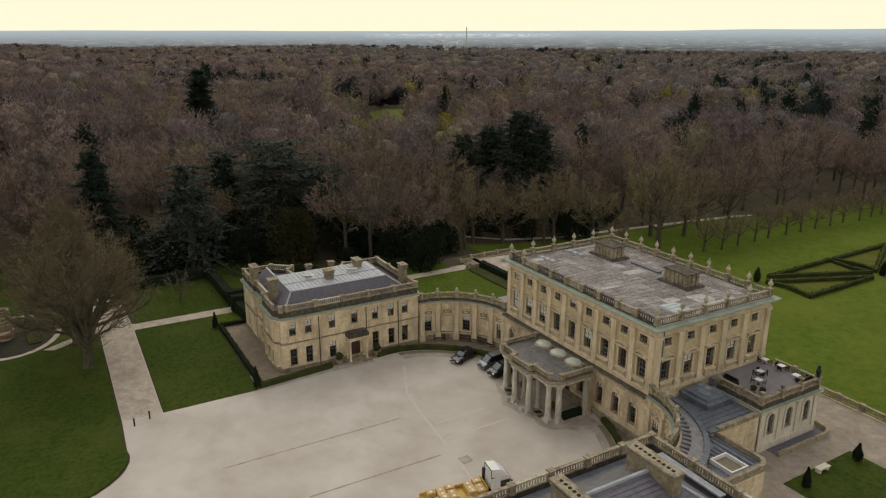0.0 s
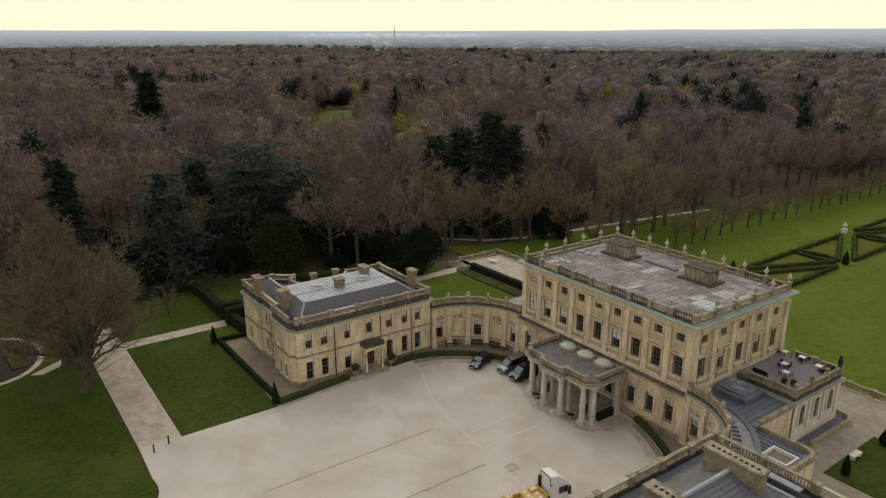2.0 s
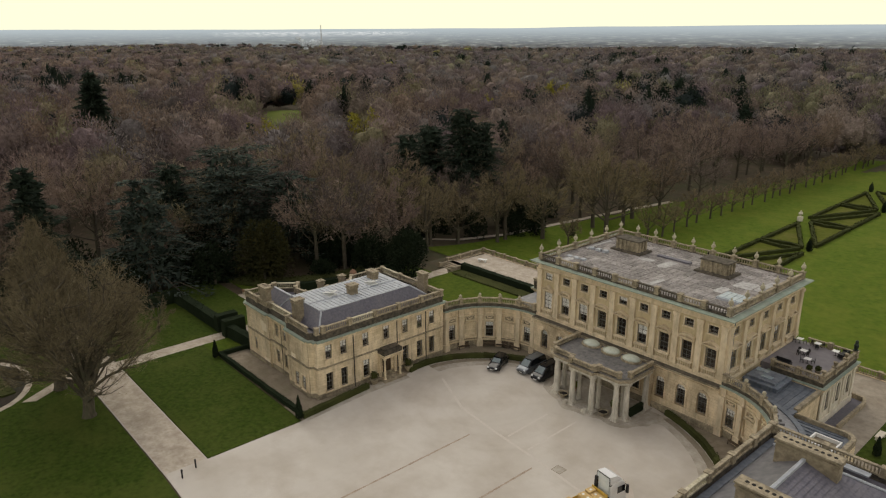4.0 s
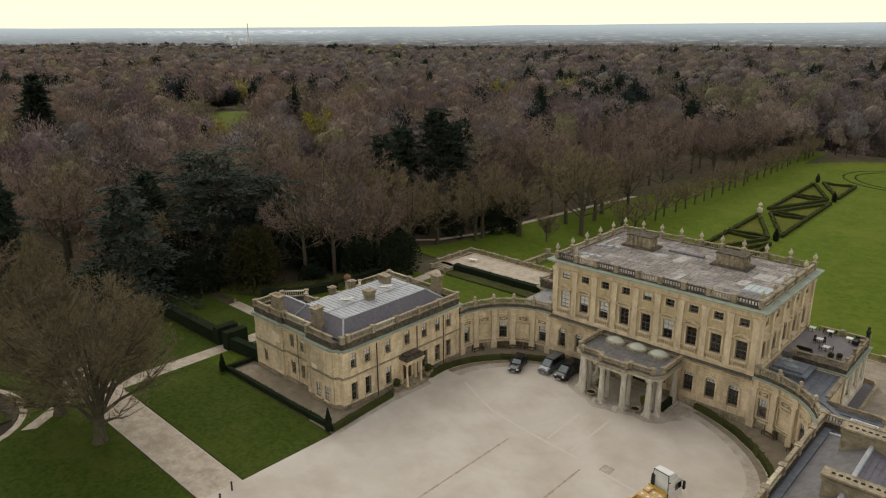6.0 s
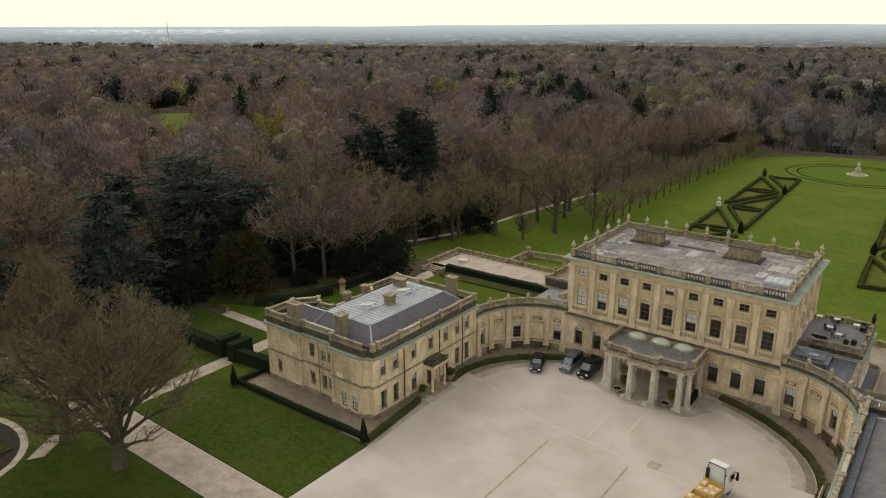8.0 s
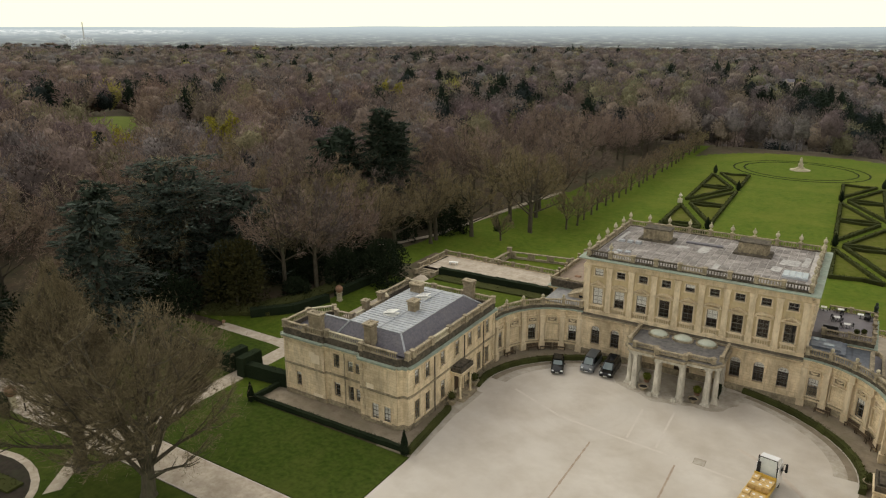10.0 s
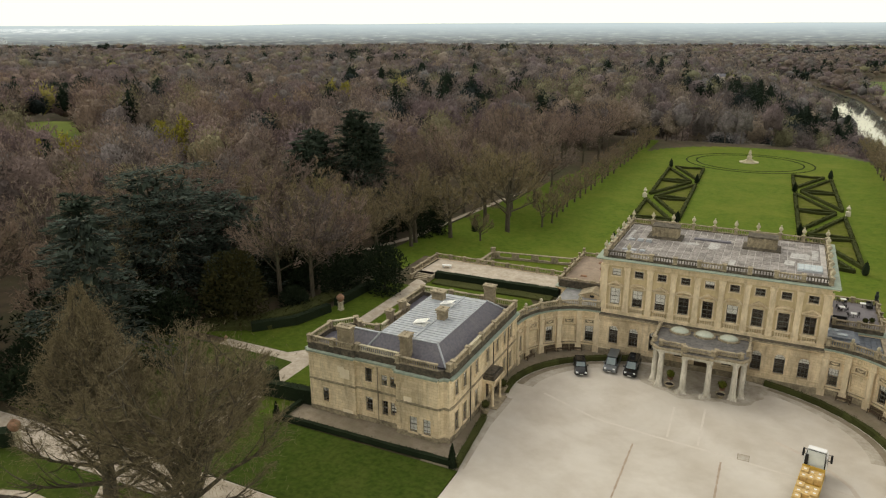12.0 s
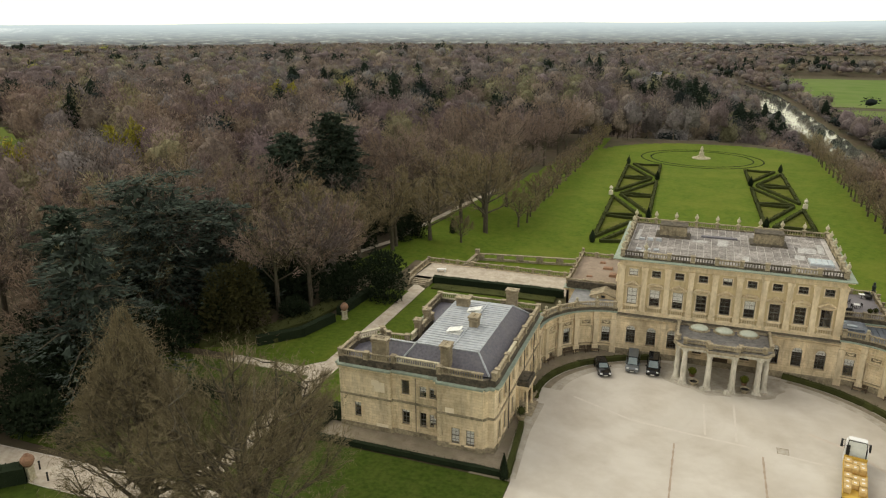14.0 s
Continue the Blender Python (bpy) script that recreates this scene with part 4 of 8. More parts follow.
    for F, L in ((flat(14.3, -0.42, 0, 1, 1, 0), 19.4), (flat(-13.4, 18.9, 0, -1, -1, 0), 19.3), (flat(14.3, 18.95, -1, 0, 0, 1), 27.7)):
        part("wall", Shape().sheet(F, 0, L, -7, 5.3, [], .4), STONE, T)
    return T


mansion()


GREYSTONE = material("weathered_grey_stone", ((0.47, 0.44, 0.375), (0.70, 0.665, 0.58)), 2.2, 0.92, 0.3, 11, (0.17, 0.15, 0.115), 0.55, 0.7, streak=3, soot=.55)
PORCHLEAD = material("mottled_porch_lead", ((0.075, 0.073, 0.075), (0.17, 0.165, 0.165)), 1.6, 0.6, 0.2, 7, (0.27, 0.26, 0.245), 0.5, 0.6)


def portico():
    T = thing("porte_cochere", "pale stone carriage porch with columns and glazed domes", "porch")
    cx = 0.45
    cols = [(-5.25, -1.6), (-5.25, -5.6), (-4.4, -6.5), (-1.45, -7.2), (1.45, -7.2), (4.4, -6.5), (5.25, -5.6), (5.25, -1.6)]
    base = Shape().prism(GP, [(cx + x * 1.14, min(y * 1.06, -1)) for x, y in cols[1:-1]] + [(cx + 6, -1), (cx - 6, -1)], 0.0, 0.1)
    part("floor_slab", base, DAMP, T)
    for x, y in cols:
        x += cx
        c = part("column", Shape().lathe((x, y, 0), [(.46, .35), (.47, .45), (.40, .52), (.43, .6), (.37, .68), (.37, 1.6), (.35, 2.6), (.30, 4.2), (.30, 4.25), (.35, 4.30), (.32, 4.38), (.41, 4.55)], 14), GREYSTONE, T, smooth=True)
        part("column_base", Shape().box(XY, x - .48, x + .48, y - .48, y + .48, .0, .36, 1, .03).box(XY, x - .58, x + .58, y - .58, y + .58, 0, .16, 1, .03), GREYSTONE, c)
        part("capital", Shape().box(XY, x - .36, x + .36, y - .36, y + .36, 4.55, 4.72, 1).box(XY, x - .42, x + .42, y - .42, y + .42, 4.68, 4.8), GREYSTONE, c)
    for x, y in ((-5.2, -4.2), (-4.4, -5.1), (-1.45, -5.8), (1.45, -5.8), (4.4, -5.1)):
        part("inner_column", Shape().lathe((cx + x, y, 0), [(.36, 0), (.36, .3), (.28, .4), (.26, .6), (.24, 4.3), (.34, 4.5), (.34, 4.8)], 10), GREYSTONE, T, smooth=True)
    part("side_wall", Shape().box(XY, cx + 5.05, cx + 5.45, -1.3, -.5, 0, 4.8), STONE, T)
    for x in (-1.45, 1.45):
        part("guard_stone", Shape().box(XY, cx + x - .85, cx + x - .2, -8.1, -7.5, 0, .42, 1, .06), GREYSTONE, T, "pale stone wheel guard")
    out = [(-5.7, -1.0), (-5.7, -5.9), (-4.8, -6.95), (-1.9, -7.0), (-1.75, -7.7), (1.75, -7.7), (1.9, -7.0), (4.8, -6.95), (5.7, -5.9), (5.7, -1.0)]

    def ring(k, z0, z1):
        return Shape().prism(GP, [(cx + x * k, -1 + (y + 1) * k if y < -1 else y) for x, y in out], z0, z1)
    part("architrave", ring(1.0, 4.8, 5.25), GREYSTONE, T)
    part("cornice", ring(1.05, 5.25, 5.5), CAPSTONE, T)
    roof = part("roof", ring(1.0, 5.5, 5.72), PORCHLEAD, T, "dark mottled lead porch roof")
    pts = [(cx + x * .98, -1 + (y + 1) * .98 if y < -1 else y) for x, y in out]
    for (ax, ay), (bx, by) in zip(pts, pts[1:]):
        L = math.hypot(bx - ax, by - ay)
        F = flat(ax, ay, (bx - ax) / L, (by - ay) / L, -(by - ay) / L, (bx - ax) / L)
        if L > 1.5:
            part("parapet", Shape().box(F, .2, L - .2, -.17, .17, 5.7, 5.82), DARKSTONE, T, "dark weathered stone kerb")
            balustrade(F, .38, L - .12, 5.82, T, CAPSTONE, .56, .24, wide=.26)
        pedestal(F, 0.15, 5.7, T, CAPSTONE, .46, .75)
    for k, x in enumerate((-2.95, .1, 3.05)):
        d = part("dome_kerb", Shape().lathe((cx + x, -1.8, 5.7), [(1.18, 0), (1.18, .22), (1.02, .24)], 20, 1.15, .95), CAPSTONE, T)
        part("glass_dome", Shape().lathe((cx + x, -1.8, 5.92), [(1.02, 0), (.95, .16), (.75, .32), (.4, .44), (.05, .48)], 20, 1.15, .95), FROSTED, d, "pale obscured glass dome", True)
    return T


portico()


def quadrant(cx, cy, a0, turn, label):
    """A curved single-storey range between mansion and pavilion: sash windows and blank panels by turns."""
    R = 9.25
    L = R * math.pi / 2
    F = bent(cx, cy, R, a0, turn)
    T = thing("curved_range", label, "house", "curved ranges")
    N = 5
    st = L / N
    glazed, blank = (0, 2, 4), (1, 3)
    holes = [(st * (k + .5) - .56, st * (k + .5) + .56, 1.35, 3.7, False) for k in glazed]
    part("wall", Shape().sheet(F, 0, L, 0, 6.0, holes, .45, 30), STONE, T)
    part("plinth", Shape().box(F, 0, L, 0, .12, 0, .75, 30), CAPSTONE, T, "damp stained stone plinth")
    # unseen dark backing, added so the curved range's windows look dark
    part("dark_backing", Shape().box(F, .4, L - .4, -2.2, -2.0, 0, 5.1, 14), DOORW, T, "added dark backing that keeps the windows dark")
    part("dado_course", Shape().box(F, 0, L, 0, .08, 1.05, 1.2, 30), CAPSTONE, T)
    part("architrave", Shape().box(F, 0, L, 0, .14, 5.0, 5.22, 30), STONE, T)
    part("cornice", Shape().box(F, 0, L, 0, .2, 5.75, 5.9, 30).box(F, 0, L, 0, .42, 5.9, 6.08, 30), STONE, T)
    part("gutter", Shape().box(F, 0, L, -.2, .52, 6.08, 6.18, 30), COPPER, T, "green-grey lead gutter")
    part("blocking_course", Shape().box(F, 0, L, -.3, .12, 6.18, 6.62, 30), DARKSTONE, T, "blackened stone blocking course")
    for k in range(N + 1):
        u = min(max(st * k, .36), L - .36)
        part("pilaster", Shape().box(F, u - .46, u + .46, 0, .54, 0, 1.0, 2).box(F, u - .34, u + .34, 0, .42, 1.0, 4.72, 2).box(F, u - .42, u + .42, 0, .52, 4.72, 5.0, 2), CREAM, T)
        part("entablature_block", Shape().box(F, u - .38, u + .38, 0, .3, 5.0, 5.75, 2).box(F, u - .46, u + .46, .3, .5, 5.88, 6.06, 2), CREAM, T)
        pedestal(F, u, 6.62, T, CAPSTONE, .46, 1.0)
        if 0 < k < N:
            part("ball_finial", Shape().lathe(F(u, 0, 7.62), [(.15, 0), (.07, .08), (.17, .17), (.22, .32), (.17, .46), (.05, .56)], 10), LICHEN, T, smooth=True)
    for k in range(N):
        u = st * (k + .5)
        balustrade(F, st * k + .28, st * (k + 1) - .28, 6.62, T, CAPSTONE, .84, .26, 5)
        # carved tablet over every bay
        part("tablet", Shape().loop(F, [(u - .72, 4.02), (u + .72, 4.02), (u + .72, 4.82), (u - .72, 4.82)], [(u - .60, 4.14), (u + .60, 4.14), (u + .60, 4.70), (u - .60, 4.70)], 0, .26), CREAM, T)
        # darker colour inside the frame stands for the shade of the recess
        part("tablet_ground", Shape().box(F, u - .60, u + .60, 0, .04, 4.14, 4.70, 3), CAPSTONE, T)
        part("swag", Shape().prism(F, [(u - .42, 4.55), (u - .3, 4.38), (u, 4.28), (u + .3, 4.38), (u + .42, 4.55), (u + .22, 4.5), (u, 4.42), (u - .22, 4.5)], .04, .24), CREAM, T, "carved stone swag")
        if k in glazed:
            window(F, u, 1.35, 1.12, 2.35, T, False, (.35, .3, .4)[k // 2], CREAM, 0, (3, 3), rim=.2)
        else:
            part("blank_panel", Shape().loop(F, [(u - 1.0, 1.3), (u + 1.0, 1.3), (u + 1.0, 3.8), (u - 1.0, 3.8)], [(u - .88, 1.42), (u + .88, 1.42), (u + .88, 3.68), (u - .88, 3.68)], 0, .26), CREAM, T)
            for z in (1.9, 2.45, 3.0, 3.5):
                part("panel_course", Shape().box(F, u - .86, u + .86, 0, .05, z - .24, z + .22, 3, .015), STONE, T)
    # flat lead roof behind the parapet and the outer wall
    roof = Shape()
    for k in range(14):
        a, b = L * k / 14, L * (k + 1) / 14
        roof.poly([F(a, -.3, 5.75), F(b, -.3, 5.75), F(b, -2.7, 5.25), F(a, -2.7, 5.25)])
    part("roof", roof, PALELEAD, T, "pale grey lead roof of the curved range")
    for k in range(1, 20):
        u = L * k / 20
        part("lead_roll", Shape().prism(F, [(u - .05, 5.2), (u + .05, 5.2), (u + .05, 5.3), (u - .05, 5.3)], -2.7, -2.0), DIMLEAD, T)
        part("lead_roll", Shape().prism(F, [(u - .05, 5.3), (u + .05, 5.3), (u + .05, 5.78), (u - .05, 5.78)], -1.4, -.3), DIMLEAD, T)
    part("wall", Shape().box(F, 0, L, -3.1, -2.7, -.1, 5.2, 14), STONE, T)
    part("coping", Shape().box(F, 0, L, -3.2, -2.65, 5.2, 5.4, 14), BLUELEAD, T, "dark lead coping")
    return T


PALELEAD = material("worn_pale_lead", ((0.20, 0.20, 0.205), (0.31, 0.31, 0.315)), 1.2, 0.6, 0.1, 6, (0.10, 0.105, 0.12), 0.25, 0.7)
quadrant(-13.4, -9.4, 180, -1, "curved stone range with pilasters and balustrade beside parked cars")
quadrant(14.3, -9.4, 0, 1, "curved stone range with pilasters and balustrade near the lorry")

# ---- the two pavilions ----
OLDLEAD = material("old_grey_lead", ((0.085, 0.083, 0.09), (0.14, 0.137, 0.145)), 1.2, 0.6, 0.1, 6, (0.18, 0.175, 0.18), 0.3, 0.5)
NEWSTONE = material("new_cream_stone", ((0.74, 0.64, 0.49), (0.84, 0.74, 0.58)), 1.5, 0.9, 0.2, 10)
SOOT = material("soot", ((0.012, 0.011, 0.010), (0.03, 0.027, 0.024)), 4, 0.95)


def pavilion(side, label):
    """side 1: the pavilion with the slate and lead roof; -1: its mirror twin, with a row of pots on its chimneys."""
    mx = (lambda x: x) if side == 1 else (lambda x: 1.5 - x)

    def flatm(ox, oy, ux, uy, nx, ny):
        return lambda u, d, z: Vector((mx(ox + ux * u + nx * d), oy + uy * u + ny * d, z))
    P = flatm(0, 0, 1, 0, 0, 1)
    G = lambda u, d, z: Vector((mx(u), z, d))
    T = thing("pavilion", label, "house", "pavilions")
    out = [(-22.4, -29.4), (-22.4, -9.8), (-36.4, -9.8), (-36.4, -15.8), (-34.8, -17.2), (-34.8, -24.2), (-37.2, -24.4), (-38.7, -23.1), (-40.9, -25.8), (-40.9, -30.45), (-34.5, -30.45), (-34.5, -30.15), (-28.8, -30.15), (-28.8, -30.85), (-23.6, -30.85), (-23.2, -30.3), (-22.5, -30.3)]
    faces = {0: ([-28.7, -26.5, -23.1, -19.75, -16.6, -14.1, -11.9], -29.4), 9: ([-38.7, -32.85, -30.65, -29.6], None)}
    for i, (p, q) in enumerate(zip(out, out[1:] + out[:1])):
        L = math.hypot(q[0] - p[0], q[1] - p[1])
        ux, uy = (q[0] - p[0]) / L, (q[1] - p[1]) / L
        F = flatm(p[0], p[1], ux, uy, uy, -ux)
        if L < .8:
            F = flatm(p[0] + uy * .012, p[1] - ux * .012, ux, uy, uy, -ux)
        holes, wins = [], []
        dz = .004 * i
        if i == 0:
            for k, y in enumerate(faces[0][0]):
                u = y + 29.4
                wins.append((u, 5.2, .95, 1.9, .45 if k not in (3,) else .3))
                if k == 3:
                    holes.append((u - .75, u + .75, .15, 2.9, False))
                else:
                    wins.append((u, .8, 1.0, 2.5, .35 if k in (2,) else 0.0))
        elif i == 9:
            wins.append((-38.7 + 40.9, 1.4, .85, 1.85, .3))
        elif i == 11:
            for x, z, w, h, bl in ((-32.85, 5.15, .95, 1.8, .0), (-32.85, 1.4, .95, 1.85, .2), (-30.75, 5.15, .8, 1.35, .6), (-30.75, 1.4, .8, 1.85, 0.0), (-29.6, 5.15, .8, 1.35, .3), (-29.6, 1.6, .8, 1.6, .7)):
                wins.append((x + 34.5, z, w, h, bl))
        elif i == 13:
            for x in (-26.7, -25.0):
                wins.append((x + 28.8, .65, .95, 1.95, .9))
        elif L > 6:
            for k in range(int(L // 3.2)):
                wins.append((L * (k + .5) / int(L // 3.2), 5.2, .95, 1.8, .3))
                wins.append((L * (k + .5) / int(L // 3.2), 1.0, .95, 2.2, 0))
        holes += [(u - w / 2, u + w / 2, z, z + h, False) for u, z, w, h, _ in wins]
        part("wall", Shape().sheet(F, 0, L, 0, 7.7, holes, .4), STONE, T)
        for u, z, w, h, bl in wins:
            window(F, u, z, w, h, T, False, bl, STONE, 0, (2, 3), rim=.1)
        part("plinth", Shape().box(F, 0, L, 0, .10, 0, .55 + dz), CAPSTONE, T)
        part("string_course", Shape().box(F, 0, L, 0, .13, 4.05, 4.25 + dz), CAPSTONE, T)
        part("cornice", Shape().box(F, -.02, L + .02, 0, .15 - dz, 7.35 - dz, 7.56).box(F, -.1, L + .1, 0, .42 - dz, 7.56 - dz, 7.82 - dz), STONE, T)
        part("gutter", Shape().box(F, -.12 + dz, L + .12 - dz, -.3, .5 - dz, 7.80 - dz, 7.92 + dz), COPPER, T, "green-grey lead gutter")
        part("parapet", Shape().box(F, 0, L, -.34, .02, 7.92, 8.75 + dz), DARKSTONE, T, "dark weathered parapet")
        if L < .8:
            continue
        m = max(1, round(L / 4.2))
        for k in range(m):
            a, b = L * k / m, L * (k + 1) / m
            pedestal(F, a + .2, 8.75, T, CAPSTONE, .5, .95, -.16)
            if b - a > 1.4:
                balustrade(F, a + .45, b - .1, 8.75, T, LICHEN if (i * 3 + k) % 4 == 1 else CAPSTONE, .85, .27, 1, -.16)
        if L > 5:
            for u in (.0, L)[1 if i == 0 else 0:]:
                for q in range(9):
                    part("quoin", Shape().box(F, u - (.62 if q % 2 else .42) if u else 0, u if u else (.62 if q % 2 else .42), 0, .09, .62 + .74 * q, 1.28 + .74 * q), STONE, T)
                part("corner_strip", Shape().box(F, u - .35 if u else 0, u if u else .35, 0, .06, .5, 7.3), STONE, T)
    # drainpipes
    for y in (-25.0, -18.0, -13.0):
        part("drainpipe", Shape().tube([P(-22.3, y, .1), P(-22.3, y, 7.6)], [.06, .06], 6), IRON, T)
    part("drainpipe", Shape().tube([P(-31.6, -30.25, .1), P(-31.6, -30.25, 7.6)], [.06, .06], 6), CAPSTONE, T)
    if side == 1:
        # paler repairs in the stone and lead-capped offsets of the plinth
        for u0, u1, z0, z1, yy in ((-36.6, -35.3, 5.0, 6.2, -30.45), (-36.9, -36.0, 5.7, 6.4, -30.455), (-36.4, -34.6, .56, 1.0, -30.47), (-27.9, -26.9, 4.3, 4.9, -30.85)):
            part("stone_repair", Shape().box(P, u0, u1, yy - .03, yy, z0, z1), NEWSTONE, T, "pale patch of new stone")
    # entrance porch of the court front
    y = -19.75
    F = flatm(-22.4, y, 0, 1, 1, 0)
    pc = part("porch", Shape().box(F, -1.5, 1.5, 0, 1.5, 3.15, 3.45).box(F, -1.65, 1.65, 0, 1.65, 3.45, 3.62), STONE, T, "small stone entrance porch")
    for u in (-1.25, 1.25):
        part("porch_column", Shape().lathe(F(u, 1.25, 0), [(.2, 0), (.2, .25), (.15, .3), (.13, 2.9), (.2, 3.0), (.2, 3.15)], 10), STONE, pc, smooth=True)
        part("porch_pier", Shape().box(F, u - .18, u + .18, 0, .3, 0, 3.15), STONE, pc)
    part("porch_parapet", Shape().box(F, -1.5, 1.5, 1.3, 1.5, 3.62, 4.2).box(F, -1.5, -1.3, .02, 1.29, 3.62, 4.19).box(F, 1.3, 1.5, .02, 1.29, 3.62, 4.19).box(F, -1.2, 1.2, .1, 1.2, 3.62, 4.35), DARKSTONE, pc, "dark weathered porch parapet")
    part("step", Shape().box(F, -1.8, 1.8, 0, 2.0, 0, .15), CAPSTONE, pc)
    part("door", Shape().box(F, -.74, .74, -.25, -.18, .15, 2.9), DOORW, T, "brown panelled front door")
    # roofs
    zb, zt = 8.5, 10.5
    part("gutter_floor", Shape().prism(G, out, 7.9, 8.25), SLATE, T, "dark lead gutter behind the parapet")
    if side == 1:
        ca, cb = -25.2, -27.7      # inner corner of the flat top
        a = [(-23.4, -29.3), (-23.4, -10.9), (-33.9, -10.9), (-33.9, -29.3)]
        b = [(ca, cb), (ca, -13.6), (-32.4, -13.6), (-32.4, cb)]
        s = Shape()
        for k in range(4):
            j = (k + 1) % 4
            s.poly([G(a[k][0], zb, a[k][1]), G(a[j][0], zb, a[j][1]), G(b[j][0], zt, b[j][1]), G(b[k][0], zt, b[k][1])])
        part("slate_slope", s, SLATE, T, "grey slate mansard slope")
        top = part("lead_roof", Shape().box(P, -32.5, ca + .1, cb - .1, -13.5, zt - .3, zt + .02), LEAD, T, "flat lead roof with rolled seams")
        for k in range(int((-13.8 - cb) / .62)):
            yy = cb + .25 + .62 * k
            part("lead_roll", Shape().box(P, -32.4, ca + .05, yy - .05, yy + .05, zt, zt + .09, 1, .01), LEAD, top)
        part("lead_roll", Shape().box(P, -28.3, -28.15, cb, -13.6, zt, zt + .12), LEAD, top)
        for (p0, p1) in ((a[0], b[0]), (a[1], b[1]), (a[2], b[2]), (a[3], b[3])):
            part("hip_flashing", Shape().tube([G(p0[0], zb + .05, p0[1]), G(p1[0], zt + .05, p1[1])], [.12, .12], 5), LEAD, T)
        # slate courses, proud of the slope towards the court and the near side
        for k in range(18):
            t0, t1 = k / 18, (k + 1) / 18
            c = Shape()
            for q in (0, 3):
                j = (q + 1) % 4
                e = [[a[i][m] + (b[i][m] - a[i][m]) * t for m in (0, 1)] for i, t in ((q, t0), (j, t0), (j, t1), (q, t1))]
                z0, z1 = zb + (zt - zb) * t0, zb + (zt - zb) * t1
                ox, oy = (.02, 0) if q == 0 else (0, -.02)
                lo = [G(e[0][0] + ox, z0 + .025, e[0][1] + oy), G(e[1][0] + ox, z0 + .025, e[1][1] + oy)]
                hi = [G(e[2][0], z1 + .01, e[2][1]), G(e[3][0], z1 + .01, e[3][1])]
                c.poly(lo + hi)
                c.poly([G(e[0][0], z0 - .02, e[0][1]), G(e[1][0], z0 - .02, e[1][1]), lo[1], lo[0]])
            part("slate_course", c, SLATE, T)
        s = Shape()
        a2 = [(-33.0, -29.3), (-33.0, -26.6), (-38.6, -26.6), (-38.6, -29.3)]
        b2 = [(-32.5, -27.7), (-32.5, -27.6), (-37.5, -27.6), (-37.5, -27.7)]
        for k in range(4):
            j = (k + 1) % 4
            s.poly([G(a2[k][0], zb, a2[k][1]), G(a2[j][0], zb, a2[j][1]), G(b2[j][0], 10.3, b2[j][1]), G(b2[k][0], 10.3, b2[k][1])])
        part("slate_slope", s, SLATE, T, "low slate hip roof")
        part("ridge_flashing", Shape().box(P, -37.5, -32.5, -27.78, -27.5, 10.28, 10.4), LEAD, T)
        # rooflights
        for x, yy in ((-29.3, -23.8), (-29.0, -17.2)):
            r = part("rooflight", Shape().box(P, x - .8, x + .8, yy - .6, yy + .6, zt, zt + .2), WHITE, T, "white rooflight with its lid propped open")
            part("lid", Shape().prism(P, [(x - .85, zt + .2), (x + .85, zt + .62), (x + .85, zt + .7), (x - .85, zt + .28)], yy - .62, yy + .62), WHITE, r)
            part("pane", Shape().prism(P, [(x - .6, zt + .345), (x + .6, zt + .645), (x + .6, zt + .66), (x - .6, zt + .36)], yy - .4, yy + .4), LENS, r)
    else:
        # a long hipped roof: dull lead towards the court, slate beyond the ridge
        rx, ry, re, zr = -27.6, -15.2, -34.5, 10.7
        part("lead_slope", Shape().poly([G(-23.6, zb, -29.4), G(-23.6, zb, -11.6), G(rx, zr, ry), G(rx, zr, -29.4)]).poly([G(-23.6, zb - .2, -29.4), G(-23.6, zb - .2, -11.6), G(rx, zr - .2, ry), G(rx, zr - .2, -29.4)]), OLDLEAD, T, "dull grey lead slope towards the court")
        part("slate_slope", Shape().poly([G(rx, zr, -29.4), G(rx, zr, ry), G(re, zb, -11.6), G(re, zb, -29.4)]), SLATE, T, "dark slate slope beyond the ridge")
        part("slate_slope", Shape().poly([G(-23.6, zb, -11.6), G(re, zb, -11.6), G(rx, zr, ry)]), SLATE, T, "dark slate hip end")
        for k in range(16):
            t0, t1 = k / 16, (k + 1) / 16
            z0, z1 = zb + (zr - zb) * t0, zb + (zr - zb) * t1
            x0, x1, y0, y1 = re + (rx - re) * t0, re + (rx - re) * t1, -11.6 + (ry + 11.6) * t0, -11.6 + (ry + 11.6) * t1
            w0, w1 = -23.6 + (rx + 23.6) * t0, -23.6 + (rx + 23.6) * t1
            c = Shape().poly([G(x0, z0 + .05, -29.4), G(x0, z0 + .05, y0), G(x1, z1 + .01, y1), G(x1, z1 + .01, -29.4)])
            c.poly([G(x0, z0 + .05, y0), G(w0, z0 + .05, y0), G(w1, z1 + .01, y1), G(x1, z1 + .01, y1)])
            part("slate_course", c, SLATE, T)
        part("ridge_flashing", Shape().tube([G(rx, zr + .04, -29.4), G(rx, zr + .04, ry)], [.2, .2], 6), LEAD, T, "pale lead ridge")
        for x in (-23.6, re):
            part("hip_flashing", Shape().tube([G(x, zb + .05, -11.6), G(rx, zr + .05, ry)], [.13, .13], 6), LEAD, T)
        part("eaves_flashing", Shape().box(P, -31.2, -24.4, -11.2, -10.5, zb + .3, zb + .45), LEAD, T, "pale lead strip along the eaves")
        part("gutter_lining", Shape().box(P, -23.5, -22.9, -29.3, -10.4, 8.25, 8.4), BLUELEAD, T)
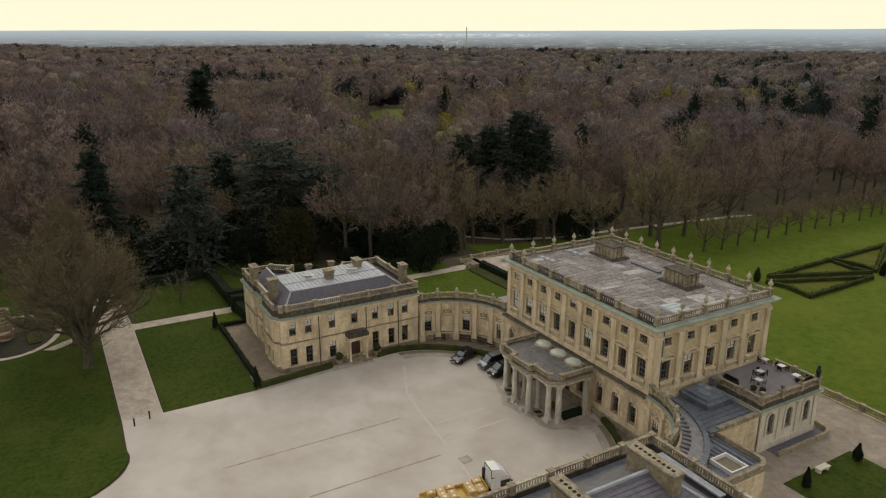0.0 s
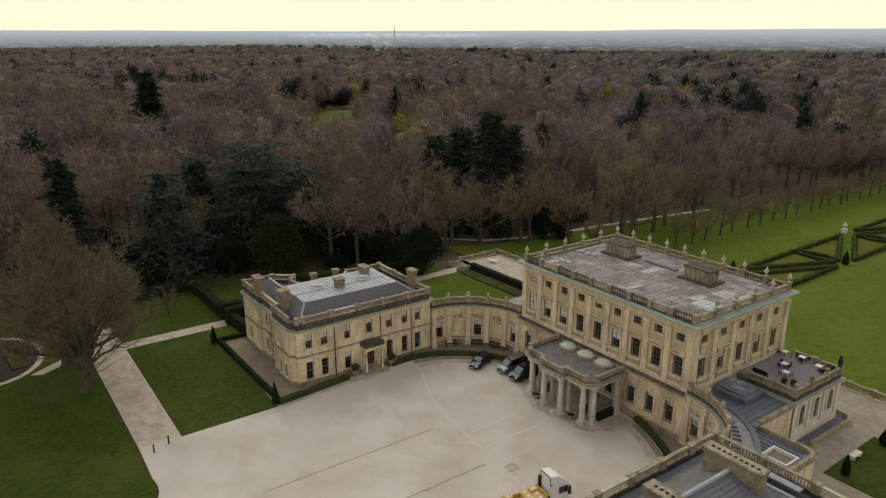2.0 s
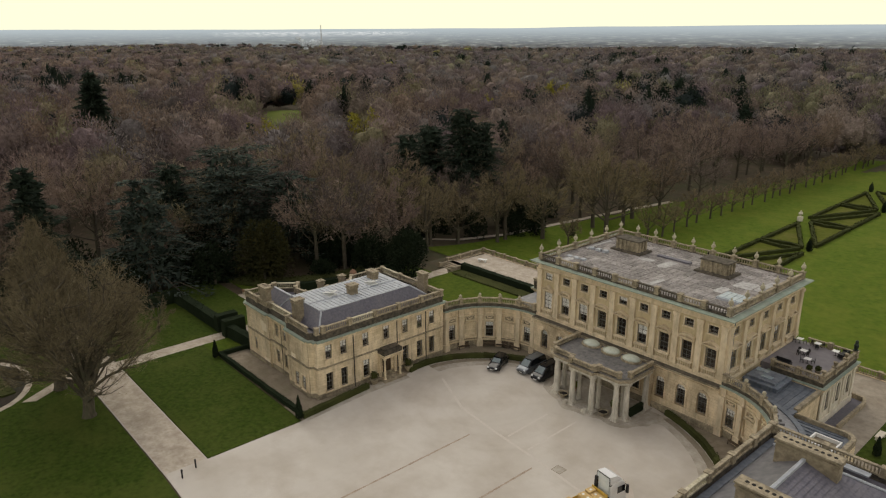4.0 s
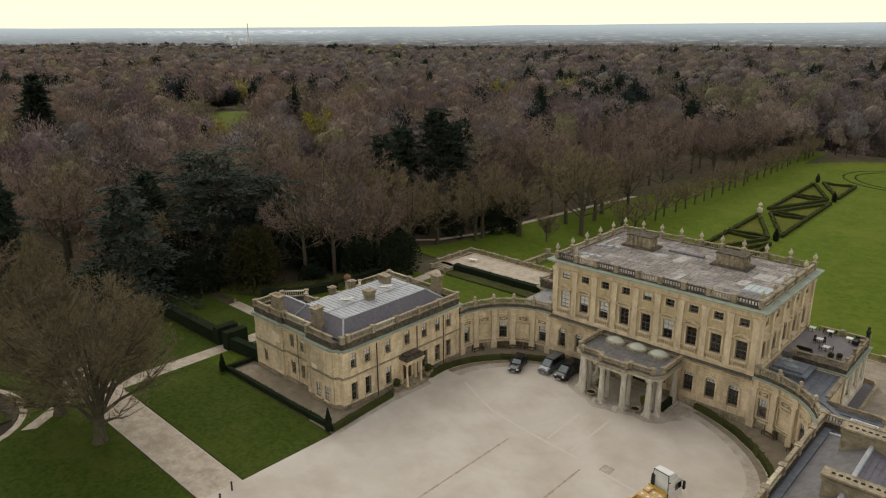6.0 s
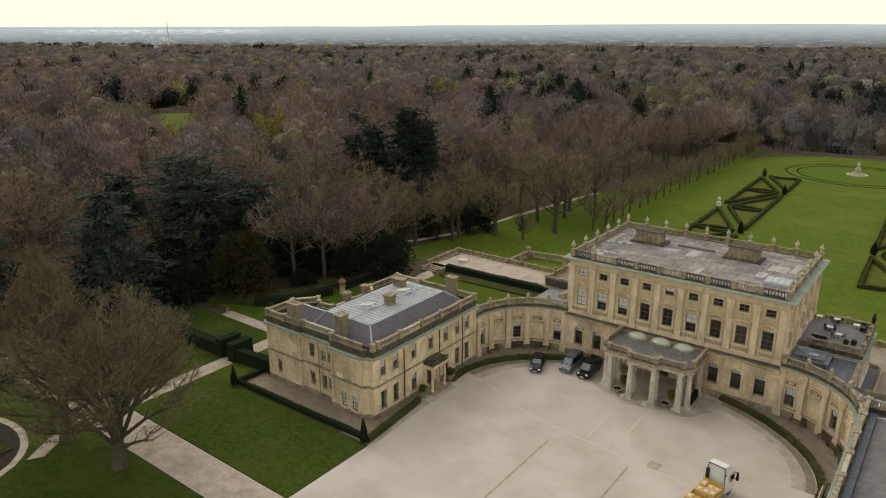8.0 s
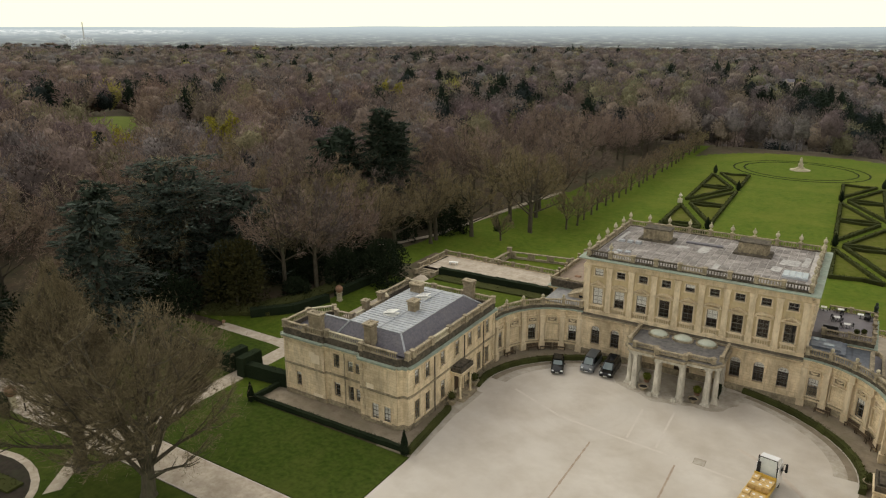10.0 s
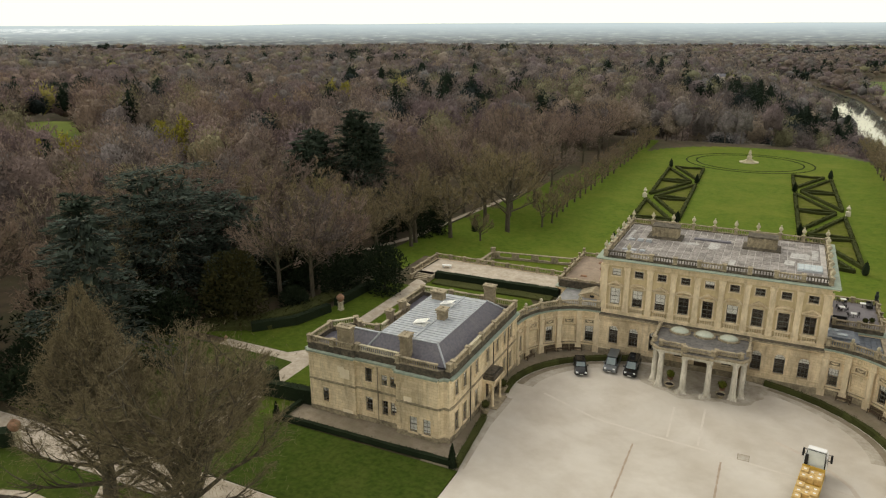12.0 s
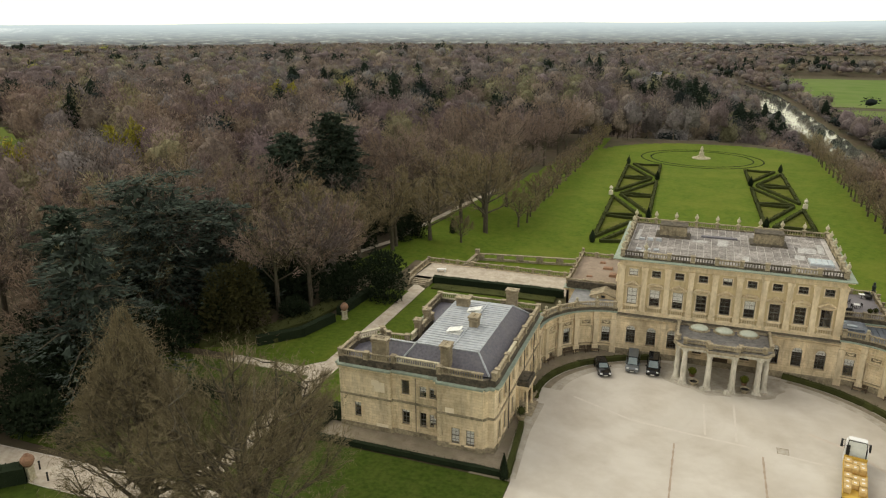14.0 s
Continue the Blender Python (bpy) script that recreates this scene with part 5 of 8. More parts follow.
    # chimneys
    stacks = [(-35.9, -29.9, 1.75, .85, 8.0, 11.5), (-28.3, -29.3, .95, 1.2, 8.0, 11.7), (-27.7, -21.3, .95, 1.2, 10.3, 11.9), (-31.0, -15.6, 1.6, .9, 10.0, 11.7), (-26.0, -10.4, 1.4, .8, 8.0, 11.5),
              (-34.6, -22.0, .7, .7, 8.2, 10.75), (-34.9, -18.3, .7, .7, 8.2, 10.6)]
    if side == -1:
        stacks = [(-27.75, -15.2, 5.0, .95, 8.2, 11.8), (-28.7, -23.7, 5.2, .95, 8.2, 12.0)]
    for x, yy, w, d, z0, z1 in stacks:
        c = Shape().box(P, x - w / 2, x + w / 2, yy - d / 2, yy + d / 2, z0, z1 - .5)
        c.box(P, x - w / 2 - .1, x + w / 2 + .1, yy - d / 2 - .1, yy + d / 2 + .1, z1 - .5, z1 - .35).box(P, x - w / 2, x + w / 2, yy - d / 2, yy + d / 2, z1 - .35, z1 - .15)
        ch = part("chimney", c, CHIMSTONE, T)
        part("chimney_cap", Shape().box(P, x - w / 2 - .16, x + w / 2 + .16, yy - d / 2 - .16, yy + d / 2 + .16, z1 - .15, z1), CAPSTONE, ch, "dark chimney cap")
        n = max(1, int(max(w, d) / .55))
        for k in range(n):
            px, py = (x + (k - (n - 1) / 2) * .5, yy) if w >= d else (x, yy + (k - (n - 1) / 2) * .5)
            # the twin's pots are flat black discs standing for dark flue mouths
            part("chimney_pot", Shape().lathe(P(px, py, z1), [(.15, 0), (.14, .06), (.11, .06), (.11, -.1)], 8) if side == 1 else Shape().lathe(P(px, py, z1), [(.17, 0), (.16, .02), (.02, .025)], 8), CAPSTONE if side == 1 else SOOT, ch)
    return T


pavilion(1, "two-storey buff stone pavilion with slate and lead roof behind balustrades")
pavilion(-1, "two-storey buff stone pavilion with long chimneys, beside the terrace")

# ---- terraces and low blocks either side of the mansion ----
YARD = material("brown_yard_gravel", ((0.265, 0.228, 0.18), (0.37, 0.325, 0.262)), 0.6, 0.95, 0.6, 25, (0.19, 0.155, 0.115), 0.25, 0.7)
plot("west_terrace", [(21.6, -9), (70, -9), (70, 27.8), (15.7, 27.8), (15.7, 5), (21.6, 5)], -0.3, -.012, YARD, "brown gravel terrace beside the mansion", "terrace")
plot("west_lawn", [(26.6, 7.0), (62, 7.0), (62, 18.7), (26.4, 18.7)], -0.2, 0.05, LAWN, "small mown lawn on the gravel terrace", "lawn")
plot("south_terrace", [(-15, 18.8), (15.6, 18.8), (15.6, 27.8), (-24, 27.8), (-24, 18.8)], -0.3, -0.004, PATHG, "gravel terrace behind the mansion", "terrace")
plot("east_terrace", [(-52.6, 18.4), (-24, 18.4), (-24, 27.8), (-52.0, 27.8)], -0.3, 0.0, PATHG, "pale gravel terrace with a stone balustrade", "terrace")


def terrace_wall():
    T = thing("terrace_wall", "long stone retaining wall with a balustrade", "wall")
    F = flat(-53, 28.2, 1, 0, 0, 1)
    part("retaining_wall", Shape().box(F, 0, 123, -.4, .4, -7.2, .05), STONE, T)
    n = 41
    for k in range(n):
        a = 3 * k
        pedestal(F, a, .05, T, CAPSTONE, .45, 1.0)
        balustrade(F, a + .25, a + 2.75, .05, T, CAPSTONE, .9, .3)
    G = flat(-53, 18.3, 0, 1, -1, 0)
    part("retaining_wall", Shape().box(G, 0, 9.8, -.3, .3, -5, .05), STONE, T)
    for k in range(3):
        balustrade(G, 3.2 * k + .25, 3.2 * k + 3.0, .05, T, CAPSTONE, .9, .3)
        pedestal(G, 3.2 * k, .05, T, CAPSTONE, .45, 1.0)


terrace_wall()


def garden_steps():
    T = thing("garden_steps", "short flight of stone steps up to the terrace", "steps")
    for k in range(5):
        part("step", Shape().box(XY, -51.6, -48.4, 15.4 + .5 * k, 18.5, -.02 + .0 * k, .16 * (k + 1) - .02 if k < 4 else .62), CAPSTONE, T)
    for x in (-51.9, -48.2):
        part("side_wall", Shape().box(XY, x - .18, x + .18, 15.0, 18.4, 0, .75).box(XY, x - .25, x + .25, 14.9, 15.4, 0, .95), CAPSTONE, T)


SCREED = material("pink_screed", ((0.25, 0.19, 0.145), (0.36, 0.285, 0.225)), 0.7, 0.9, 0.4, 12, (0.14, 0.115, 0.08), 0.35, 0.7)


def low_block(cx, side, label):
    """A single-storey block with a roof terrace; side 1 looks west, -1 east."""
    T = thing("terrace_block", label, "house", "terrace blocks")
    X0, X1 = (15.6, 21.5) if side == 1 else (-22.4, -14.6)
    Y0, Y1 = (9.2, 19.2) if side == 1 else (9.6, 24.0)
    outer = flat(X1, Y0, 0, 1, 1, 0) if side == 1 else flat(X0, Y1, 0, -1, -1, 0)
    near = flat(X0, Y0, 1, 0, 0, -1)
    L, W = Y1 - Y0, X1 - X0
    us = (1.9, 5.0, 8.1) if side == 1 else (1.9, 5.5, 9.1, 12.6)
    holes = [(u - .55, u + .55, 1.9, 4.4, True) for u in us]
    part("wall", Shape().sheet(outer, 0, L, -2.2, 5.0, holes, .4), PALE, T)
    part("wall", Shape().sheet(near, 0, W, 0, 5.0, [], .4), STONE, T)
    part("wall", Shape().sheet(flat(X1, Y1, -1, 0, 0, 1), 0, W, -2.2, 5.0, [], .4), STONE, T)
    for u in us:
        window(outer, u, 1.9, 1.1, 2.5, T, True, 0, PALE, 0, (3, 4), rim=.22)
    for u in (.35, 3.45, 6.55, 9.65):
        part("pilaster", Shape().box(outer, u - .3, u + .3, 0, .16, .9, 4.5).box(outer, u - .36, u + .36, 0, .22, 4.5, 4.7), PALE, T)
    part("plinth", Shape().box(outer, 0, L, 0, .2, -2.2, .9), PALE, T)
    for q, (F, n) in enumerate(((outer, L), (near, W), (flat(X1, Y1, -1, 0, 0, 1), W))):
        dz = .006 * q
        part("cornice", Shape().box(F, -.1, n + .1, 0, .15 - dz, 4.75 - dz, 5.0).box(F, -.4 + dz, n + .4 - dz, -.3, .4 - dz, 5.0 - dz, 5.2), STONE, T)
        part("gutter", Shape().box(F, -.45 + dz, n + .45 - dz, -.3, .46 - dz, 5.2 - dz, 5.28 + dz), COPPER, T)
        part("parapet", Shape().box(F, 0, n, -.3, .04 - dz, 5.28, 5.85 + dz), DARKSTONE, T)
        m = max(2, round(n / 3))
        for k in range(m):
            a, b = n * k / m, n * (k + 1) / m
            pedestal(F, a + .1, 5.85, T, CAPSTONE, .45, .95, -.14)
            balustrade(F, a + .35, b - .15, 5.85, T, CAPSTONE, .8, .27, 1, -.14)
            if F is outer:
                part("stone_vase", Shape().lathe(F(a + .1, -.14, 6.8), [(.1, 0), (.08, .1), (.2, .25), (.26, .5), (.3, .55), (.05, .5)], 8), CAPSTONE, T, smooth=True)
    part("roof_terrace", Shape().box(XY, X0 - 1.42 if side == 1 else X0 + .3, X1 - .3 if side == 1 else X1 + 1.0, Y0 + .3, Y1 - .3, 5.0, 5.95), TERRACE if side == 1 else SCREED, T, "purple-grey asphalt roof terrace" if side == 1 else "pinkish brown flat roof")
    # the sunken area's curb; a dark sheet at ground level stands for its shade
    if side == 1:
        part("area_wall", Shape().prism(GP, [(X1 + 1.6, 10.8), (X1 + 1.9, 10.8), (X1 + 1.9, 19.2), (X1 + 1.4, 20.3), (X1 - .5, 20.6), (X1 - .5, 20.3), (X1 + 1.2, 20.0), (X1 + 1.6, 19.1)], -.2, .6), CAPSTONE, T)
        part("area_floor", Shape().box(XY, X1, X1 + 1.6, 10.8, 20.0, .01, .03), SLATE, T, "dark sheet at ground level for the shaded sunken area")
    else:
        # lower lean-to range in front: pale lead roofs, a gabled stone dormer, a mossy wall head
        part("lower_wall", Shape().box(XY, -20.9, -14.6, 3.6, 9.55, 0, 5.0), STONE, T)
        part("lead_roof", Shape().box(XY, -21.0, -14.55, 3.4, 9.55, 5.0, 5.18), PALELEAD, T, "pale worn lead flat roof")
        part("wall_head", Shape().box(XY, -22.2, -14.6, 9.25, 9.58, 5.2, 6.3).box(XY, -22.3, -14.5, 9.2, 9.58, 6.3, 6.42), DARKSTONE, T, "mossy blackened wall head")
        d = part("gabled_dormer", Shape().prism(flat(-16.3, 6.4, 1, 0, 0, -1), [(-1.9, 5.18), (1.9, 5.18), (1.9, 5.4), (0, 6.15), (-1.9, 5.4)], -2.8, 0), STONE, T, "gabled stone dormer")
        for e in (-1, 1):
            part("roof_slope", Shape().prism(flat(-16.3, 6.4, 1, 0, 0, -1), [(e * 2.1, 5.36), (0, 6.17), (0, 6.29), (e * 2.1, 5.48)], -2.9, .15), CAPSTONE, d, "mossy stone roof slope")
        part("dormer_window", Shape().box(flat(-16.3, 6.4, 1, 0, 0, -1), -.3, .3, 0, .03, 5.35, 5.7), DARKGLASS, d)
        for x, y, w, q in ((-19.5, 13.5, .5, .3), (-17.2, 18.2, .8, .5), (-16.0, 15.0, .6, .7), (-18.4, 21.0, .5, .4)):
            part("roof_debris", Shape().box(XY, x - w, x + w, y - q, y + q, 5.95, 6.0 + .5 * q, 1, .1), TERRACOTTA, T, "heap of broken tiles")
    return T


garden_steps()
low_block(18.5, 1, "low stone wing with arched windows and a roof terrace")
low_block(-18, -1, "low stone wing with a mossy flat roof")


SKYLEAD = material("rooflight_lead", ((0.075, 0.092, 0.125), (0.15, 0.175, 0.215)), 1.2, 0.45, 0.1, 6, (0.36, 0.38, 0.39), 0.5, 0.55)


def service_block():
    T = thing("service_block", "low stone service range with lead roofs and an open roof well", "house")
    part("wall", Shape().box(XY, 14.4, 21.45, 1.6, 9.15, 0, 4.7), STONE, T)
    part("lead_roof", Shape().box(XY, 14.4, 21.6, 1.4, 9.15, 4.7, 4.95), BLUELEAD, T, "dark blue-grey lead flat roof")
    for k in range(5):
        part("lead_roll", Shape().box(XY, 17.9 + .7 * k, 18.0 + .7 * k, 1.6, 9.1, 4.95, 5.03), BLUELEAD, T)
    part("parapet", Shape().box(XY, 21.2, 21.7, 2.6, 9.1, 4.7, 5.15), CAPSTONE, T)
    r = part("rooflight", Shape().box(XY, 14.45, 18.4, 4.6, 8.3, 4.95, 5.45).box(XY, 14.4, 18.55, 4.45, 8.45, 5.45, 5.57).box(XY, 14.6, 18.0, 4.95, 7.95, 5.57, 5.85), SKYLEAD, T, "blue-grey lead rooflight with a stepped rim")
    for x, y, w in ((16.6, 6.0, .6), (15.1, 7.2, .28), (15.9, 7.3, .28)):
        part("pane", Shape().box(XY, x - w, x + w, y - .38, y + .38, 5.85, 5.93), SKYLIGHT, r)
    # the range behind the pavilion, with a chamfered corner
    arc = [(14.3 + 12.45 * math.cos(radians(a)), -9.4 + 12.45 * math.sin(radians(a))) for a in range(66, 1, -8)]
    ring = [arc[-1], (27.9, -9.2), (27.9, 1.6), (27.1, 2.5)] + arc[:-1]
    inner = [arc[-1], (27.5, -9.2), (27.5, 1.4), (26.9, 2.1), (19.9, 2.1)] + arc[1:-1]
    part("wall", Shape().prism(GP, ring, 0, 4.1), STONE, T)
    for (p, q), (e, f) in zip(zip(ring[1:4], ring[2:5]), zip(inner[1:4], inner[2:5])):
        part("parapet", Shape().prism(GP, [p, q, f, e], 4.1, 4.85), CAPSTONE, T)
    part("lead_roof", Shape().prism(GP, inner, 4.1, 4.32), BLUELEAD, T, "dark blue-grey lead roof with rolls")
    for k in range(7):
        part("lead_roll", Shape().box(XY, 20.4, 26.8, 1.5 - .62 * k + .05, 1.5 - .62 * k + .15, 4.32, 4.42) if k < 2 else Shape().box(XY, 23.0, 24.2, 1.5 - .62 * k, 1.5 - .62 * k + .1, 4.32, 4.42), BLUELEAD, T)
    w = Shape()
    for a in ((24.5, 24.65, -2.2, .1), (27.0, 27.15, -2.2, .1), (24.65, 27.0, -2.2, -2.05), (24.65, 27.0, -.05, .1)):
        w.box(XY, *a, 4.32, 4.75)
    f = part("well_frame", w, WHITE, T, "white painted roof-well frame")
    part("well_floor", Shape().box(XY, 24.65, 27.0, -2.05, -.05, 4.32, 4.36), DIRT, f)


service_block()


def table_set(x, y, z, turn, n=4, chair_mat=IRON, lab="white-topped metal table on the roof terrace"):
    t = thing("terrace_table", lab, "table", "terrace tables", (x, y, z))
    t.scale = (1 / K, 1 / K, 1 / K)
    part("tabletop", Shape().box(XY, -.45, .45, -.45, .45, .70, .74), WHITE, t)
    part("leg", Shape().lathe((0, 0, 0), [(.24, 0), (.22, .03), (.04, .05), (.04, .70)], 8), IRON, t)
    for k in range(n):
        a = turn + k * 2 * math.pi / n
        c = thing("terrace_chair", "dark metal terrace chair beside a table", "chair", "terrace chairs", (x + .62 * math.cos(a), y + .62 * math.sin(a), z))
        c.rotation_euler = (0, 0, a - math.pi / 2)
        c.scale = (1 / K, 1 / K, 1 / K)
        part("seat", Shape().box(XY, -.22, .22, -.22, .22, .42, .46), chair_mat, c)
        part("backrest", Shape().box(XY, -.22, .22, .18, .22, .5, .88), chair_mat, c)
        for lx in (-.2, .2):
            for ly in (-.2, .2):
                part("leg", Shape().box(XY, lx - .02, lx + .02, ly - .02, ly + .02, 0, .42 if ly < 0 else .6), chair_mat, c)


for i, (x, y, tn) in enumerate(((15.1, 18.1, .3), (17.2, 18.3, .8), (16.9, 14.9, 1.0), (18.2, 12.9, .5), (19.6, 17.6, .1))):
    table_set(x, y, 5.95, tn, (2, 3, 4, 2, 0)[i])


def sofa(x, y, z, turn, mat, label):
    t = thing("garden_sofa", label, "sofa", "", (x, y, z))
    t.rotation_euler = (0, 0, turn)
    part("seat", Shape().box(XY, -.9, .9, -.35, .35, .15, .42, 1, .03), mat, t)
    part("backrest", Shape().box(XY, -.9, .9, .25, .42, .4, .8, 1, .03), mat, t)
    for s in (-1, 1):
        part("armrest", Shape().box(XY, s * .9 - .1, s * .9 + .1, -.35, .42, .15, .6, 1, .02), mat, t)


sofa(20.4, 17.9, 5.95, -1.57, IRON, "black wicker sofa on the roof terrace")
sofa(16.4, 10.2, 5.95, 0, IRON, "black wicker sofa by the terrace balustrade")


def planting(name, label, x, y, z, r, h, mat, pot=CAPSTONE):
    """A pot with a clipped ball or loose plant."""
    t = thing(name, label, "plant pot", "", (x, y, z))
    part("pot", Shape().lathe((0, 0, 0), [(r * .55, 0), (r * .6, .08), (r * .75, h * .4), (r, h * .8), (r * 1.1, h), (r * .85, h), (r * .8, h * .9)], 12), pot, t)
    part("plant", leaf_ball((0, 0, h + r * .8), r * .95, r * .95, r * .9, 220, .16), HEDGE, t)
    return t


def leaf_ball(c, rx, ry, rz, n, size, seed=3):
    """Loose clump of leaves round a dark core."""
    g = np.random.default_rng(seed)
    s = Shape()
    d = g.normal(size=(n, 3))
    d /= np.linalg.norm(d, axis=1)[:, None]
    k = g.uniform(.72, 1.06, n)
    for v, q in zip(d, k):
        p = Vector((c[0] + v[0] * rx * q, c[1] + v[1] * ry * q, c[2] + v[2] * rz * q))
        a = Vector(g.normal(size=3)).normalized() * size
        b = Vector(g.normal(size=3)).normalized() * size
        s.poly([p - a * .5, p + b * .5, p + a * .5, p - b * .4])
    s.lathe(c, [(rx * .3, -rz * .8), (rx * .72, -rz * .35), (rx * .76, rz * .2), (rx * .4, rz * .7)], 7)
    return s


for x, y in ((19.4, 10.4), (20.2, 10.9)):
    planting("terrace_plant", "blue-green potted plant on the roof terrace", x, y, 5.95, .35, .45, HEDGE)
LIMELEAF = foliage("young_box_leaf", (0.085, 0.105, 0.016), (0.16, 0.175, 0.03))
for x, y in ((-2.6, -6.9), (3.51, -6.9)):
    t = thing("stone_bowl", "low empty dark stone bowl beside the porch", "plant pot", "porch bowls", (x, y, 0))
    part("bowl", Shape().lathe((0, 0, 0), [(.34, 0), (.34, .08), (.2, .16), (.22, .24), (.5, .42), (.64, .62), (.66, .70), (.58, .70), (.46, .5), (.04, .44)], 16), CAPSTONE, t)
    part("earth", Shape().lathe((0, 0, 0), [(.5, .56), (.3, .6), (.03, .62)], 12), SOOT, t)
for x, y in ((-2.82, -4.5), (3.53, -4.7)):
    t = thing("box_ball", "clipped yellow-green box ball in a pot under the porch", "plant", "box balls", (x, y, .1))
    part("pot", Shape().lathe((0, 0, 0), [(.3, 0), (.36, .3), (.40, .34), (.34, .34), (.3, .3)], 12), TERRACOTTA, t)
    part("plant", leaf_ball((0, 0, .78), .55, .55, .5, 300, .15), LIMELEAF, t)
for x, y in ((-21.4, -22.6), (-21.4, -16.9)):
    planting("stone_planter", "square stone planter with a clipped bush by the pavilion door", x, y, 0, .6, .75, HEDGE)
planting("stone_planter", "stone planter at the end of the curved hedge", 22.3, -14.8, 0, .55, .7, HEDGE)


def bench(F, u, label):
    t = thing("bench", label, "bench", "garden benches")
    for k in range(3):
        part("slat", Shape().box(F, u - .9, u + .9, .45 + .16 * k, .58 + .16 * k, .42, .46), WOODEN, t)
    for k in range(3):
        part("backrest_slat", Shape().box(F, u - .9, u + .9, .36, .4, .55 + .14 * k, .65 + .14 * k), WOODEN, t)
    for e in (-.85, .85):
        part("leg", Shape().box(F, u + e - .04, u + e + .04, .36, .44, 0, .95), WOODEN, t)
        part("leg", Shape().box(F, u + e - .04, u + e + .04, .86, .94, 0, .6), WOODEN, t)


for F, us in ((bent(-13.4, -9.4, 9.2, 180, -1), (3.1, 7.2, 9.2, 11.3)), (bent(14.3, -9.4, 9.2, 0, 1), (3.1, 5.2, 7.2, 11.3))):
    for u in us:
        bench(F, u, "weathered wooden bench against the curved wall")


def stone_seat(x, y, z, turn, label, mat=PALE):
    t = thing("garden_bench", label, "bench", "", (x, y, z))
    t.rotation_euler = (0, 0, turn)
    part("slab", Shape().box(XY, -.9, .9, -.35, .35, .42, .55, 1, .02), mat, t)
    for s in (-.65, .65):
        part("support", Shape().box(XY, s - .12, s + .12, -.28, .28, 0, .42), mat, t)


stone_seat(27.2, 12.5, 0.05, 1.57, "pale stone garden seat on the lawn edge")
stone_seat(-48.6, 23.6, 0, .3, "white garden seat on the gravel terrace", WHITE)


def low_wall():
    """Pierced stone parapet round the sunken lawn."""
    T = thing("lawn_parapet", "low pierced stone parapet round the sunken lawn", "wall")
    z = -7
    for (ax, ay), (bx, by) in (((-51, 40), (-50.6, 52.5)), ((-50.6, 52.5), (-24, 56.5)), ((-24, 56.5), (-23.6, 40))):
        L = math.hypot(bx - ax, by - ay)
        F = flat(ax, ay, (bx - ax) / L, (by - ay) / L, -(by - ay) / L, (bx - ax) / L, z)
        n = max(2, round(L / 4.4))
        for k in range(n):
            a, b = L * k / n, L * (k + 1) / n
            part("pier", Shape().box(F, a, a + 1.6, -.25, .25, 0, 1.5), CAPSTONE, T)
            part("coping", Shape().box(F, a, b, -.32, .32, 1.5, 1.68), CAPSTONE, T)
            part("plinth", Shape().box(F, a, b, -.3, .3, 0, .5), CAPSTONE, T)
        pedestal(F, 0, 0, T, CAPSTONE, .9, 2.6)


low_wall()

BRONZE = material("dark_bronze", ((0.02, 0.026, 0.022), (0.045, 0.06, 0.05)), 3, 0.5, 0.2, 12, metal=0.6)
solid("bronze_statue", Shape().lathe((21.3, 19.0, 6.8), [(.3, 0), (.3, .12), (.2, .16), (.26, .4), (.3, .7), (.16, .95), (.2, 1.1), (.16, 1.28), (.03, 1.34)], 10), BRONZE, "small dark bronze statue on the terrace corner pedestal", "statue")

# ---- hedges, parterre, ornaments ----
def hedge(name, pts, w, h, z=0.0, label="clipped dark green hedge", mat=YEW, density=22, group="clipped hedges", seed=1, size=.2):
    """A clipped hedge along a line: a slightly uneven body under many small leaves."""
    g = np.random.default_rng(seed)
    s = Shape()
    for (ax, ay), (bx, by) in zip(pts, pts[1:]):
        L = math.hypot(bx - ax, by - ay)
        ux, uy = (bx - ax) / L, (by - ay) / L
        F = flat(ax, ay, ux, uy, -uy, ux, z)
        n = max(1, int(L / 1.2))
        i = len(s.v)
        s.box(F, -w * .25, L + w * .25, -w / 2 + .05, w / 2 - .05, 0, h - .05, n, .03)
        s.v[i:] = [(x + g.normal(0, .025), y + g.normal(0, .025), q + (g.normal(0, .03) if q > z + .1 else 0)) for x, y, q in s.v[i:]]
        area = L * (w + 2 * h)
        m = int(area * density)
        u, k = g.uniform(-w * .2, L + w * .2, m), g.uniform(0, w + 2 * h, m)
        for a, b in zip(u, k):
            if b < h:
                p = F(a, -w / 2, b)
            elif b < h + w:
                p = F(a, b - h - w / 2, h)
            else:
                p = F(a, w / 2, b - h - w)
            e, f = Vector(g.normal(size=3)).normalized() * size, Vector(g.normal(size=3)).normalized() * size
            s.poly([p - e * .5, p + f * .5, p + e * .5])
    return solid(name, s, mat, label, "hedge", group)


hedge("hedge", [(-42.8, -34.2), (-20.0, -33.9)], .65, .65, label="low clipped dark hedge beside the pavilion", seed=1)
hedge("hedge", [(-20.0, -33.9), (-21.0, -24.0)], .7, .7, label="low clipped hedge edging the forecourt", seed=2, mat=HEDGE)
hedge("hedge", circle(0.4, -15, 21.5, 15.2, 187, 112, 18), .7, .7, label="low clipped hedge curving round the forecourt", seed=3, mat=HEDGE)
hedge("hedge", circle(0.4, -15, 21.5, 15.2, 68, -5, 18), .7, .7, label="low clipped hedge curving round the forecourt", seed=4, mat=HEDGE)
